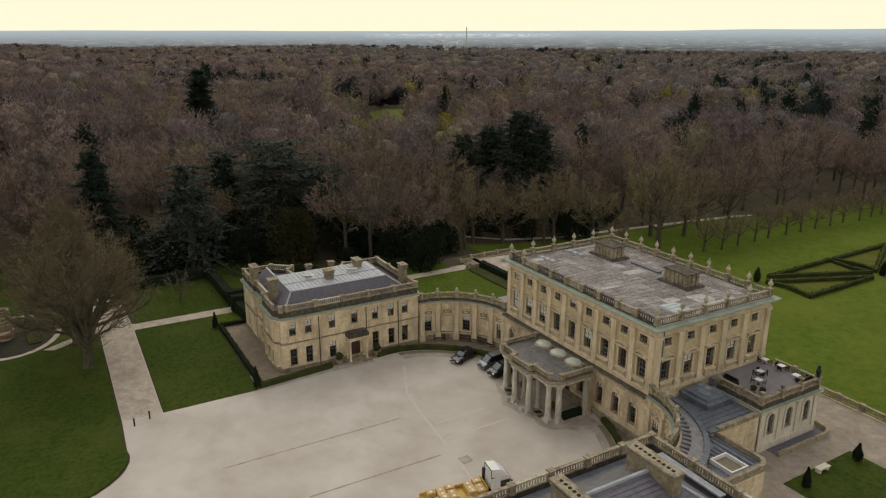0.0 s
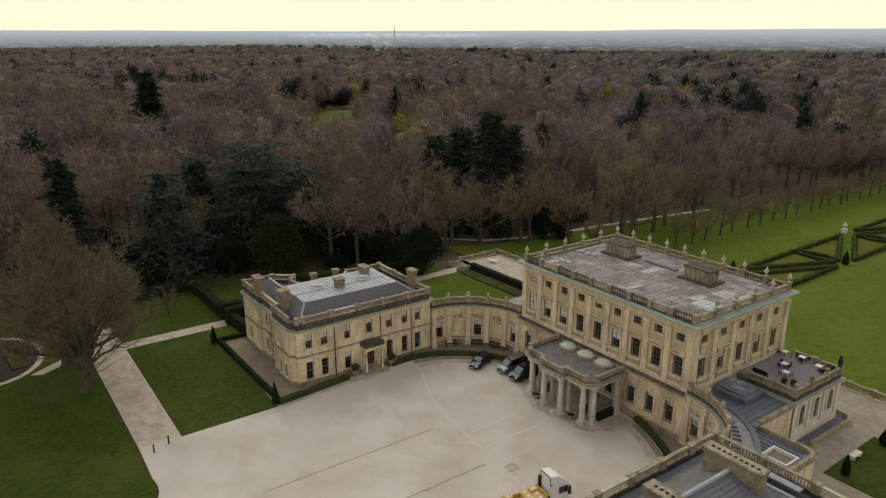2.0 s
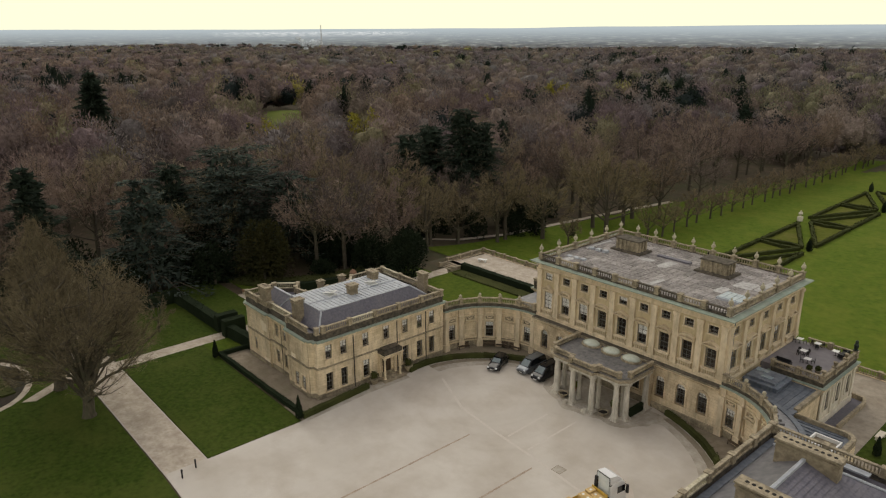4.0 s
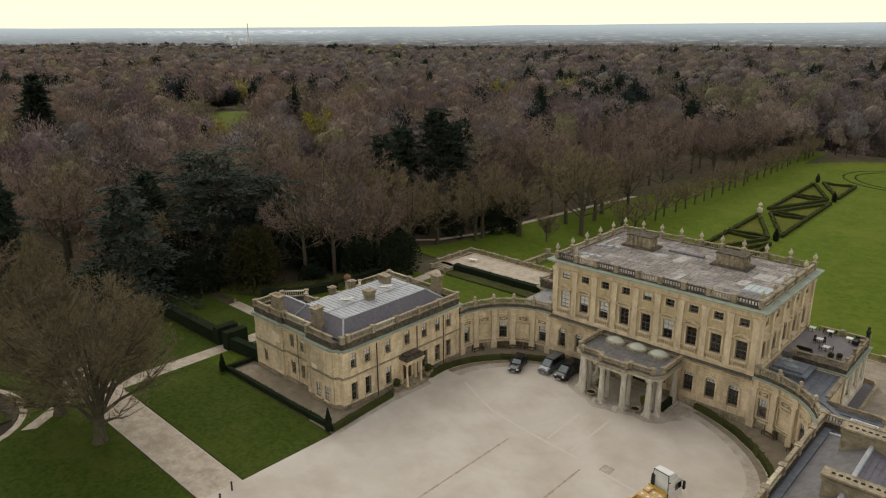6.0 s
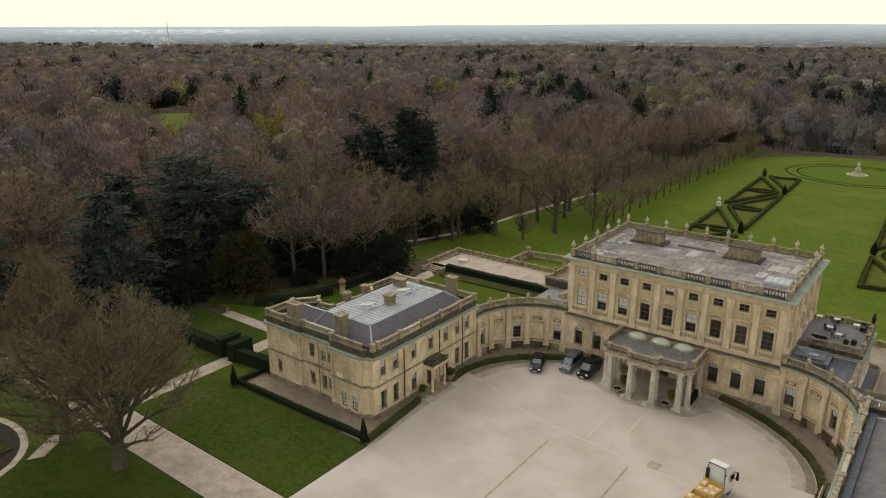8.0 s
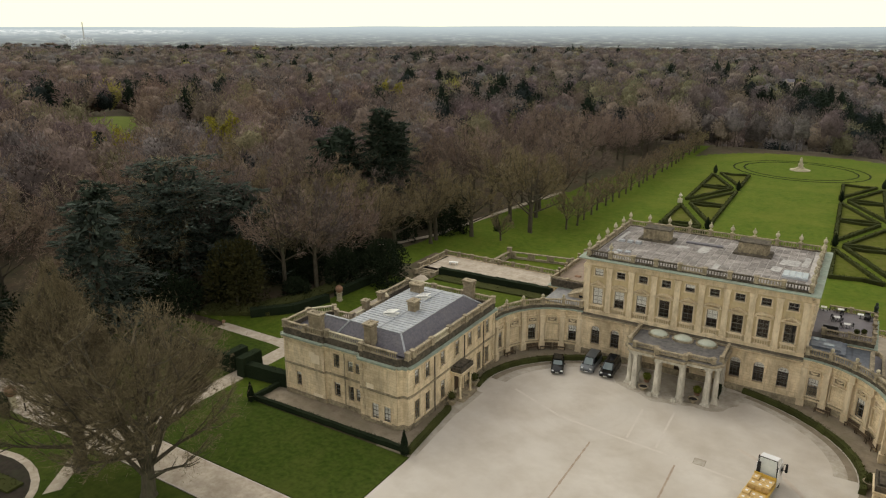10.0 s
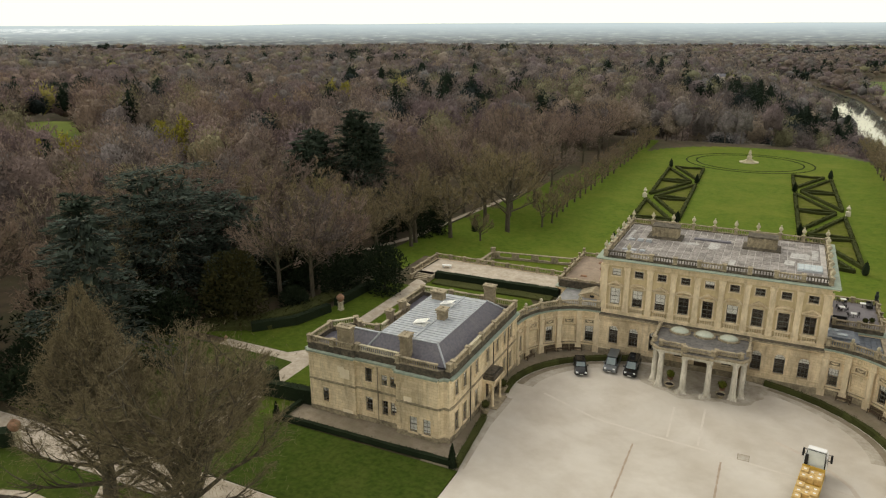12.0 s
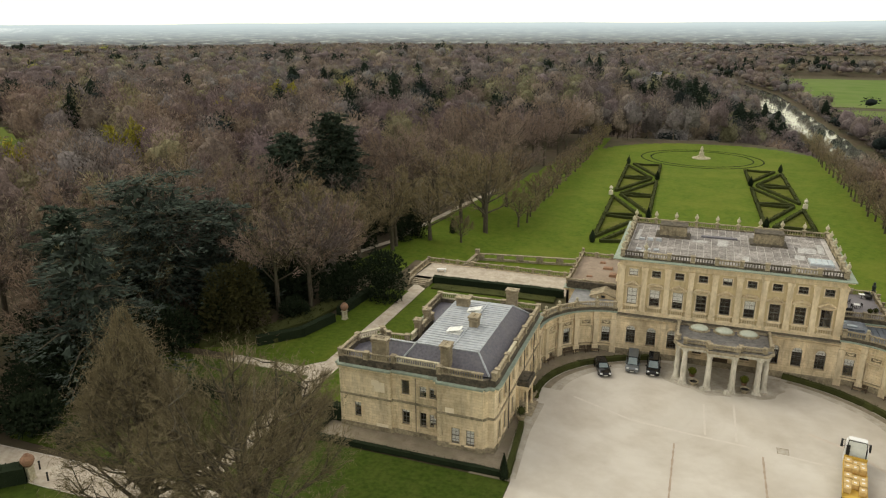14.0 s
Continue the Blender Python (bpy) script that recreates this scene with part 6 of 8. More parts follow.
hedge("hedge", [(5.75, -5.2), (5.75, -2.3)], .5, 1.1, .05, label="small clipped hedge between the porch columns", seed=21)
hedge("hedge", [(-42.8, -34.2), (-42.6, -29.2)], .65, .65, seed=5)
hedge("hedge", [(-48.6, -30.2), (-41.0, -29.5)], 1.3, 1.9, label="tall clipped yew hedge", seed=6)
hedge("hedge", [(-50.9, -30.2), (-68.2, -30.6)], 1.5, 1.9, label="tall clipped yew hedge with stepped ends", seed=7)
hedge("hedge", [(-48.6, -30.7), (-48.6, -28.0)], 1.4, 2.7, label="square clipped yew buttress", seed=8)
hedge("hedge", [(-51.2, -30.7), (-51.2, -28.0)], 1.4, 2.7, label="square clipped yew buttress", seed=9)
hedge("hedge", [(-67.2, -45.6), (-68.4, -30.6)], 1.5, 1.9, label="long clipped yew hedge at the wood edge", seed=10)
hedge("hedge", [(-62.5, -15.6), (-58.2, -10.8), (-56.6, -4.6)], 1.3, 1.4, label="clipped hedge along the lawn edge", seed=11)
hedge("hedge", [(-56.6, -1.6), (-56.0, 8)], 1.3, 1.4, label="clipped hedge along the lawn edge", seed=12)
hedge("hedge", [(-47.6, 17.6), (-24.6, 18.2)], 1.2, 1.3, label="dark yew hedge below the terrace", seed=13)
hedge("hedge", [(-72, -56.0), (-66.5, -51.4)], 1.8, 1.8, label="clipped hedge at the drive's gateway", seed=14)
hedge("flower_bed", [(-46.5, 15.4), (-26, 16.0)], 2.6, .35, label="flower bed of grey-green plants", mat=HEDGE, density=14, group="", seed=15)
hedge("flower_bed", [(-64, -12), (-60.6, -5), (-59.8, 2)], 3.2, .6, label="low grey-green shrubs behind the lawn hedge", mat=HEDGE, density=9, group="", seed=19, size=.4)
hedge("flower_bed", [(-62, -13.0), (-70, -17.5)], 4.0, .7, label="shrub bed of grey-green plants at the wood edge", mat=HEDGE, density=10, group="", seed=16, size=.4)


def cypress(name, x, y, z, r, h, label, n=500, seed=5, mat=YEW):
    g = np.random.default_rng(seed)
    t = thing(name, label, "topiary", "", (x, y, z))
    s = Shape().lathe((0, 0, 0), [(r * .5, .1), (r * .8, h * .2), (r * .8, h * .45), (r * .45, h * .8), (.03, h * .97)], 8)
    for k in range(n):
        q = g.uniform(0, 1)
        rr = r * (1.0 if q < .4 else 1.0 * (1 - (q - .4) / .62)) * g.uniform(.85, 1.08)
        a = g.uniform(0, 6.283)
        p = Vector((rr * math.cos(a), rr * math.sin(a), .1 + q * h))
        e, f = Vector(g.normal(size=3)).normalized() * .16, Vector((g.normal(0, .3), g.normal(0, .3), 1)).normalized() * .25
        s.poly([p - e * .5, p + e * .5, p + f])
    part("crown", s, mat, t)
    part("trunk", Shape().lathe((0, 0, 0), [(.08, 0), (.06, .4)], 6), BARK, t)
    return t


cypress("clipped_cypress", -20.2, -34.5, 0.0, .38, 2.9, "slim clipped yew at the hedge corner", seed=5)
cypress("clipped_cypress", -42.6, -35.0, 0.03, .38, 2.5, "slim clipped yew at the hedge end", seed=6)
cypress("clipped_cypress", 28.2, 8.3, 0.05, .38, 2.2, "slim clipped yew on the terrace lawn", seed=7)
cypress("clipped_cypress", 27.9, 17.5, 0.05, .45, 1.9, "dark clipped yew beside the terrace lawn", seed=8)


def jar(x, y, label, ped=1.5, k=1.0, z=0.0):
    t = thing("garden_jar", label, "urn", "garden jars", (x, y, z))
    part("pedestal", Shape().box(XY, -.42 * k, .42 * k, -.42 * k, .42 * k, 0, .2).box(XY, -.34 * k, .34 * k, -.34 * k, .34 * k, .2, ped - .12).box(XY, -.44 * k, .44 * k, -.44 * k, .44 * k, ped - .12, ped), LICHEN, t, "pale stone pedestal")
    part("jar", Shape().lathe((0, 0, ped), [(.3 * k, 0), (.5 * k, .22 * k), (.68 * k, .6 * k), (.66 * k, .9 * k), (.45 * k, 1.15 * k), (.24 * k, 1.25 * k), (.3 * k, 1.32 * k), (.2 * k, 1.34 * k), (.18 * k, 1.2 * k)], 14), TERRACOTTA, t, smooth=True)


jar(-55.1, -3.0, "terracotta oil jar on a stone pedestal beside the hedge", 1.5, .95)
jar(-65.9, -51.0, "terracotta oil jar on a stone pedestal at the drive's edge", 1.6, 1.0)
jar(-63.4, -20.6, "small stone urn at the end of the path", .5, .4)

t = thing("ribbed_jar", "huge banded stone and terracotta jar in a planting bed", "urn", "", (-53.6, -63.6, .1))
for k in range(8):
    r = 1.18 + .22 * math.sin((k + .5) / 8 * 3.1)
    part("band", Shape().lathe((0, 0, .55 * k), [(r - .1, 0), (r, .1), (r + .04, .27), (r, .45), (r - .1, .55)], 20), (CAPSTONE, TERRACOTTA, PALE, TERRACOTTA)[k % 4] if k < 4 else CAPSTONE, t, smooth=True)
part("rim", Shape().lathe((0, 0, 4.4), [(1.1, 0), (1.2, .1), (1.2, .3), (.95, .32), (.9, .0)], 20), CAPSTONE, t, smooth=True)

# planting bed with its kerb, left of the drive
EARTH = material("dark_bed_earth", ((0.018, 0.013, 0.010), (0.04, 0.03, 0.022)), 1.5, 0.95, 0.6, 8, (0.03, 0.04, 0.015), 0.3, 0.7)
plot("planting_bed", circle(-54.5, -63, 8.2, 6.2, 0, 351, 26), -.2, .09, EARTH, "dark earth planting bed", "bed")
plot("bed_path", circle(-54.5, -63, 9.0, 7.0, 0, 351, 26), -.2, .07, PATHG, "narrow pale kerb path round the planting bed", "path")
hedge("flower_bed", [(-59.5, -60.5), (-50, -59.6)], 1.8, .4, label="low grey-green plants in the dark bed", mat=HEDGE, density=8, group="", seed=17, size=.35)
hedge("flower_bed", [(-59, -65.5), (-50.5, -66)], 2.2, .4, label="low grey-green plants in the dark bed", mat=HEDGE, density=8, group="", seed=18, size=.35)
plot("link_path", [(-46.6, -58.6), (-45.8, -57.2), (-50, -50.9), (-52, -50.9)], -.2, .075, PATHG, "narrow pale link path", "path")

for x, y in ((-17.9, -49.6), (-18.8, -47.8), (-64.0, -50.6), (-66.5, -49.4)):
    s = Shape().lathe((0, 0, 0), [(.09, 0), (.09, .75), (.07, .78), (.11, .84), (.11, .98), (.03, 1.04)], 8)
    b = solid("bollard", s, IRON, "black iron bollard across the path", "bollard", "bollards")
    b.location = Vector((x, y, 0)) * K

# seams in the gravel and a drain cover
RUST = material("rusty_gravel", ((0.27, 0.20, 0.145), (0.40, 0.32, 0.25)), 1.2, 0.95, 0.4, 20, (0.46, 0.41, 0.35), 0.6, 0.7)
for x, y0, y1 in ((-4.2, -42.5, -21.6), (4.9, -36, -21.1)):
    s = Shape()
    g = np.random.default_rng(int(y0 * -10))
    n = 40
    for k in range(n):
        a, b = y0 + (y1 - y0) * k / n, y0 + (y1 - y0) * (k + 1) / n
        w = g.uniform(.07, .12)
        s.box(flat(x, a, 0, 1, 1, 0), 0, b - a, -w, w, -.01, .012)
    solid("gravel_edging", s, RUST, "worn timber edging strip sunk in the gravel", "edging", "gravel edgings", "structure")
d = thing("drain_cover", "square gravel-filled drain cover with a thin rusty rim", "drain cover", "", (7.0, -19.2, 0))
part("plate", Shape().box(XY, -.55, .55, -.55, .55, 0, .012), DAMP, d)
for a in ((-.6, .6, -.6, -.55), (-.6, .6, .55, .6), (-.6, -.55, -.55, .55), (.55, .6, -.55, .55)):
    part("rim", Shape().box(XY, *a, 0, .016), DIRT, d)


# parterre: box-edged wedges on the lower lawn
AX = lambda u, v: (0.2 - 0.0275 * (v - 30) + u, v)


BOXLEAF = foliage("box_leaf", (0.022, 0.030, 0.010), (0.055, 0.060, 0.018))


def parterre():
    """Two files of four bays; every bay is two box-edged wedges with a grass alley between."""
    z = -6.96
    k = 0
    for side in (-1, 1):
        o, i = side * 26.9, side * 15.0
        for c in range(4):
            y0, y1 = 75.2 + 27.4 * c, 75.2 + 27.4 * (c + 1)
            n = side * .7
            if c % 2:
                wedges = [[(o, y1 - 4.2), (o, y0 + .7), ((o + i) / 2, y0 + 1.9), (i + 3 * n, y0 + .8)], [(i, y0 + 4.2), (i, y1 - .7), ((o + i) / 2, y1 - 1.9), (o - 3 * n, y1 - .8)]]
            else:
                wedges = [[(o, y0 + 4.2), (o, y1 - .7), ((o + i) / 2, y1 - 1.9), (i + 3 * n, y1 - .8)], [(i, y1 - 4.2), (i, y0 + .7), ((o + i) / 2, y0 + 1.9), (o - 3 * n, y0 + .8)]]
            for w in wedges:
                k += 1
                pts = [AX(*p) for p in w]
                turn = sum(a[0] * b[1] - b[0] * a[1] for a, b in zip(pts, pts[1:] + pts[:1])) < 0
                plot("parterre_bed", pts[::-1] if turn else pts, z - .2, z + .09, BEDGRASS, "sparse grassy parterre bed", "bed")
                hedge("parterre_hedge", pts + [pts[0]], .95, .85, z, "clipped box hedge edging a wedge-shaped parterre bed", BOXLEAF, 5, "parterre hedges", 40 + k, .45)
            ends = ((o, y1), (i, y0)) if c % 2 else ((o, y0), (i, y1))
            for u, v in ends:
                x, y = AX(u, v)
                if abs(v - 130) > 3 or u == i:
                    cypress("yew_cone", x, y, z, .9, 3.2, "dark clipped yew cone at a parterre corner", 120, 60 + k)
    for side in (-1, 1):
        x, y = AX(side * 28.0, 130)
        stone = thing("garden_statue", "pale stone garden urn on a pedestal by the parterre", "statue", "", (x, y, z))
        part("pedestal", Shape().box(XY, -.6, .6, -.6, .6, 0, 1.3), PALE, stone)
        part("urn", Shape().lathe((0, 0, 1.3), [(r * 2, q * 1.5) for r, q in URN], 10), PALE, stone)


BEDGRASS = material("bed_grass", ((0.070, 0.090, 0.010), (0.105, 0.120, 0.020)), 0.5, 0.95, 0.5, 8, (0.15, 0.13, 0.045), 0.15, 0.6, spec=0.05)
parterre()
x, y = AX(0, 207.5)
s = Shape().lathe((x, y, -7), [(3.6, 0), (3.6, .3), (2.4, .3), (2.4, .6), (1.5, .6), (1.5, 1.1), (.9, 1.1), (.9, 2.4), (1.1, 2.5), (.7, 2.6), (.5, 3.2), (.6, 3.9), (.32, 4.4), (.3, 4.8), (.08, 5.0)], 16)
solid("fountain_statue", s, LICHEN, "pale marble statue on a stepped base in the lawn circle", "statue")
for r0 in (17.4, 20.8):
    pts = [AX(r0 * 1.12 * math.cos(a * math.pi / 20), 206 + r0 * math.sin(a * math.pi / 20)) for a in range(41)]
    hedge("ring_hedge", pts, .55, .16, -6.96, "low circular box edging in the lawn", YEW, 3, "ring hedges", 90 + int(r0), .4)

# ---- vehicles ----
def wheel(x, y, r, w, parent):
    t = part("wheel", Shape().lathe((0, 0, 0), [(r * .6, -w / 2), (r * .95, -w / 2), (r, -w * .35), (r, w * .35), (r * .95, w / 2), (r * .6, w / 2)], 16), RUBBER, parent)
    t.location, t.rotation_euler = Vector((x, y, r)) * K, (0, math.pi / 2, 0)
    part("rim", Shape().lathe((0, 0, 0), [(r * .6, -w * .4), (r * .55, -w * .52), (r * .15, -w * .45), (r * .15, w * .45), (r * .55, w * .52), (r * .6, w * .4)], 12), CHROME, t)


def loft(rows):
    """Body from cross-sections along y: (y, half width, bottom, shoulder height, top height, top half width)."""
    s = Shape()
    m = 10
    for y, hw, zb, zs, zt, tw in rows:
        s.v += [(-hw * .92, y, zb), (-hw, y, zb + .12), (-hw, y, zs - .05), (-hw * .97, y, zs), (-tw, y, zt - .02), (-tw * .8, y, zt), (tw * .8, y, zt), (tw, y, zt - .02), (hw * .97, y, zs), (hw, y, zs - .05), (hw, y, zb + .12), (hw * .92, y, zb)]
    m = 12
    for k in range(len(rows) - 1):
        for j in range(m):
            a, b = k * m + j, k * m + (j + 1) % m
            s.f.append((a, b, b + m, a + m))
    s.f += [tuple(range(m - 1, -1, -1)), tuple(range((len(rows) - 1) * m, len(rows) * m))]
    return s


def car(x, y, turn, kind, mat, label):
    """Nose towards -y before turning."""
    t = thing("car" if kind == "car" else "van", label, kind, "parked vehicles", (x, y, 0))
    t.rotation_euler, t.scale = (0, 0, radians(turn)), (1.1 / K, 1.1 / K, 1.1 / K)
    if kind == "car":
        body = [(-2.3, .70, .30, .55, .58, .55), (-2.15, .86, .22, .68, .72, .7), (-1.5, .9, .2, .80, .88, .72), (-.95, .91, .2, .9, .96, .72), (1.5, .91, .2, .95, 1.0, .72), (2.1, .88, .22, .95, 1.0, .7), (2.3, .80, .35, .8, .9, .66)]
        cab = [(-.95, .78, .9, .93, .96, .70), (-.25, .80, .9, .95, 1.42, .58), (.9, .80, .9, .95, 1.50, .60), (1.7, .78, .9, .95, 1.42, .58), (2.15, .76, .9, .93, 1.0, .68)]
        wl, wr, roofz, ry0, ry1 = 1.35, .33, 1.49, -.2, 1.65
    else:
        body = [(-2.5, .78, .30, .70, .75, .62), (-2.35, .94, .24, .86, .92, .8), (-1.75, .96, .22, 1.05, 1.10, .82), (2.3, .96, .22, 1.12, 1.15, .85), (2.45, .90, .3, 1.05, 1.10, .84)]
        cab = [(-1.75, .86, 1.05, 1.1, 1.12, .80), (-.85, .90, 1.05, 1.15, 1.86, .72), (0, .92, 1.05, 1.15, 1.95, .76), (2.2, .92, 1.05, 1.15, 1.94, .76), (2.42, .90, 1.05, 1.12, 1.15, .82)]
        wl, wr, roofz, ry0, ry1 = 1.55, .34, 1.94, -.75, 2.1
    b = part("body", loft(body), mat, t, smooth=False)
    part("glasshouse", loft(cab), DARKGLASS, t, "dark tinted glass")
    part("roof", loft([(ry0, .64, roofz - .06, roofz - .02, roofz + .03, .56), (ry0 + .3, .70, roofz - .06, roofz, roofz + .05, .6), (ry1 - .2, .70, roofz - .06, roofz, roofz + .05, .6), (ry1, .6, roofz - .06, roofz - .02, roofz + .02, .56)]), mat, t)
    # windscreen, bonnet shut line, lamps, plate
    y0, y1 = (-.95, -.3) if kind == "car" else (-1.75, -.9)
    z0, z1 = (.97, 1.4) if kind == "car" else (1.13, 1.84)
    ws = Shape()
    ws.poly([(-.66, y0 + .02, z0 + .03), (.66, y0 + .02, z0 + .03), (.56, y1, z1), (-.56, y1, z1)])
    ws.poly([(-.66, y0 + .0, z0 + .05), (.66, y0 + .0, z0 + .05), (.56, y1 - .02, z1 + .02), (-.56, y1 - .02, z1 + .02)])
    part("windscreen", ws, WSCREEN, t, "windscreen with a sky reflection put into its colour")
    f = body[0][0]
    for s in (-1, 1):
        part("headlight", Shape().box(XY, s * .62 - .18, s * .62 + .18, f - .0, f + .25, .55 if kind == "car" else .68, .72 if kind == "car" else .9, 1, .03), LENS, t)
        part("mirror", Shape().box(XY, s * 1.02 - .1, s * 1.02 + .1, y0 + .25, y0 + .4, z0 + .02, z0 + .2, 1, .02), mat, t)
        part("pillar", Shape().tube([(s * .79, y0 + .1, z0), (s * .64, y1 + .12, z1)], [.04, .04], 5), mat, t)
        wheel(s * .8, -wl, wr, .22, t)
        wheel(s * .8, wl, wr, .22, t)
    part("grille", Shape().box(XY, -.4, .4, f - .02, f + .1, .42, .56), IRON, t)
    part("number_plate", Shape().box(XY, -.26, .26, f - .05, f - .02, .34, .45), PLATE, t)
    return t


car(-14.2, -6.8, 20, "car", PAINTB, "black estate car parked on the gravel by the hedge")
car(-10.5, -4.1, 3, "van", PAINTS, "silver-grey passenger van parked beside a black one")
car(-7.8, -4.2, 2, "van", PAINTB, "black passenger van parked by the porch")


GREYP = material("grey_panel", ((0.58, 0.62, 0.61), (0.68, 0.71, 0.70)), 2, 0.4)


def lorry(x, y, turn):
    """Cab towards +y; a flat bed behind it with crates."""
    t = thing("lorry", "white-cabbed flatbed lorry with a yellow bed", "lorry", "", (x, y, 0))
    t.rotation_euler, t.scale = (0, 0, radians(turn)), (1 / K, 1 / K, 1 / K)
    s = loft([(0, 1.2, .9, 2.2, 3.1, 1.15), (.25, 1.25, .6, 2.3, 3.35, 1.18), (1.7, 1.25, .5, 2.3, 3.4, 1.15), (2.15, 1.22, .5, 2.1, 3.0, 1.1), (2.35, 1.18, .55, 2.0, 2.35, 1.12), (2.4, 1.1, .7, 1.7, 1.9, 1.05)])
    cab = part("cab", s, PAINTW, t, "white lorry cab")
    part("roof_deflector", loft([(-.2, 1.12, 3.2, 3.9, 4.3, 1.0), (.9, 1.12, 3.3, 3.8, 4.15, 1.0), (1.8, 1.05, 3.3, 3.4, 3.5, .95)]), PAINTW, cab)
    ws = Shape()
    ws.poly([(-1.08, 2.37, 2.02), (1.08, 2.37, 2.02), (1.05, 2.2, 2.92), (-1.05, 2.2, 2.92)])
    ws.poly([(-1.08, 2.40, 2.0), (1.08, 2.40, 2.0), (1.05, 2.23, 2.94), (-1.05, 2.23, 2.94)])
    part("windscreen", ws, DARKGLASS, cab)
    for sx in (-1, 1):
        part("side_window", Shape().box(XY, sx * 1.265 - .01, sx * 1.265 + .01, .85, 2.05, 1.95, 2.8), DARKGLASS, cab)
        part("mirror", Shape().box(XY, sx * 1.56 - .14, sx * 1.56 + .14, 2.0, 2.28, 1.8, 2.85, 1, .03), IRON, cab)
        part("mirror_arm", Shape().tube([(sx * 1.2, 2.1, 2.8), (sx * 1.5, 2.14, 2.8)], [.04, .04], 5).tube([(sx * 1.2, 2.1, 1.95), (sx * 1.5, 2.14, 1.95)], [.04, .04], 5), IRON, cab)
        part("fairing", Shape().box(XY, sx * 1.2 - .05, sx * 1.2 + .05, -.3, .1, .9, 3.2), PAINTW, cab)
        part("headlight", Shape().box(XY, sx * .95 - .2, sx * .95 + .2, 2.3, 2.42, .75, 1.0), LENS, cab)
    part("rear_surround", Shape().box(XY, -1.2, 1.2, -.05, .0, 1.0, 3.3, 1, .02), IRON, cab, "black surround of the cab's back")
    part("rear_panel", Shape().box(XY, -1.0, 1.0, -.30, -.05, 1.75, 4.05, 1, .05), GREYP, cab, "pale grey back panel of the cab")
    part("roof_frame", Shape().loop(flat(0, .05, 1, 0, 0, -1), [(-1.10, 3.15), (1.10, 3.15), (1.02, 4.2), (-1.02, 4.2)], [(-1.0, 3.25), (1.0, 3.25), (.94, 4.12), (-.94, 4.12)], .1, .3), IRON, cab)
    part("air_intake", Shape().box(XY, -1.15, -.72, -.55, -.08, 1.0, 3.5, 1, .04), IRON, cab, "black air intake and hoses behind the cab")
    part("grille", Shape().box(XY, -.8, .8, 2.36, 2.46, .8, 1.75), IRON, cab)
    part("chassis", Shape().box(XY, -.45, .45, -8.2, 2.0, .65, .95), IRON, t)
    bed = part("bed", Shape().box(XY, -1.25, 1.25, -8.4, -.7, 1.05, 1.25), YELLOW, t, "yellow steel load bed")
    for sx in (-1, 1):
        for k in range(4):
            part("side_board", Shape().box(XY, sx * 1.25 - .04, sx * 1.25 + .04, -8.4 + 1.93 * k, -8.4 + 1.93 * k + 1.85, 1.25, 1.7), YELLOW, bed)
        for yy in (1.3, -4.6, -5.8, -7.0):
            wheel(sx * 1.0, yy, .5, .32, t)
    part("headboard", Shape().box(XY, -1.25, 1.25, -.75, -.68, 1.25, 2.3), YELLOW, bed)
    return t


YELLOW = material("yellow_steel", ((0.55, 0.36, 0.06), (0.62, 0.42, 0.09)), 3, 0.5, 0.1, 10, (0.35, 0.24, 0.08), 0.8, 0.4)
LX, LY, LT = 13.55, -20.4, -9.0
lorry(LX, LY, LT)


def crate(x, y, z, w, d, h, label):
    q = pose(LX * K, LY * K, 0, 0, 0, LT) @ pose(x, y, z) @ Matrix.Scale(1 / K, 4)
    c = new("wooden_crate")
    c.matrix_world = q
    tagged(c, label, "crate", "crates on the lorry")
    part("box", Shape().box(XY, -w / 2, w / 2, -d / 2, d / 2, .1, h), CRATE, c)
    for k in range(4):
        yy = -d / 2 + d * (k + .5) / 4
        part("board", Shape().box(XY, -w / 2 - .02, w / 2 + .02, yy - d / 10, yy + d / 10, h, h + .03), CRATE, c)
    for sx in (-1, 1):
        part("skid", Shape().box(XY, sx * w * .38 - .06, sx * w * .38 + .06, -d / 2, d / 2, 0, .1), CRATE, c)
    part("lid_label", Shape().box(XY, -.15, .15, -.15, .15, h + .03, h + .035), PLATE, c)


for r in range(6):
    for k in range(3):
        if (r, k) in ((2, 0), (2, 1), (2, 2), (5, 1)):
            continue
        crate(-.8 + .8 * k, -1.35 - 1.15 * r, 1.25, .74, 1.02, .66 if (r + k) % 3 else .84, "new pale wooden crate on the lorry bed")

# ---- trees ----
def cloud(name, V, mat, tint=None):
    """A mesh of loose triangles from an (n, 3, 3) array, with an optional colour for each."""
    n = len(V)
    me = bpy.data.meshes.new(name)
    me.vertices.add(n * 3)
    me.vertices.foreach_set("co", (V * K).reshape(-1).astype(np.float32))
    me.loops.add(n * 3)
    me.loops.foreach_set("vertex_index", np.arange(n * 3, dtype=np.int32))
    me.polygons.add(n)
    me.polygons.foreach_set("loop_start", np.arange(0, n * 3, 3, dtype=np.int32))
    me.materials.append(mat)
    if tint is not None:
        a = me.attributes.new("tint", "FLOAT_COLOR", "POINT")
        c = np.ones((n * 3, 4), np.float32)
        c[:, :3] = np.repeat(tint, 3, axis=0)
        a.data.foreach_set("color", c.reshape(-1))
    me.update(calc_edges=True)
    return me


def unit(v):
    return v / np.maximum(np.linalg.norm(v, axis=-1, keepdims=True), 1e-6)


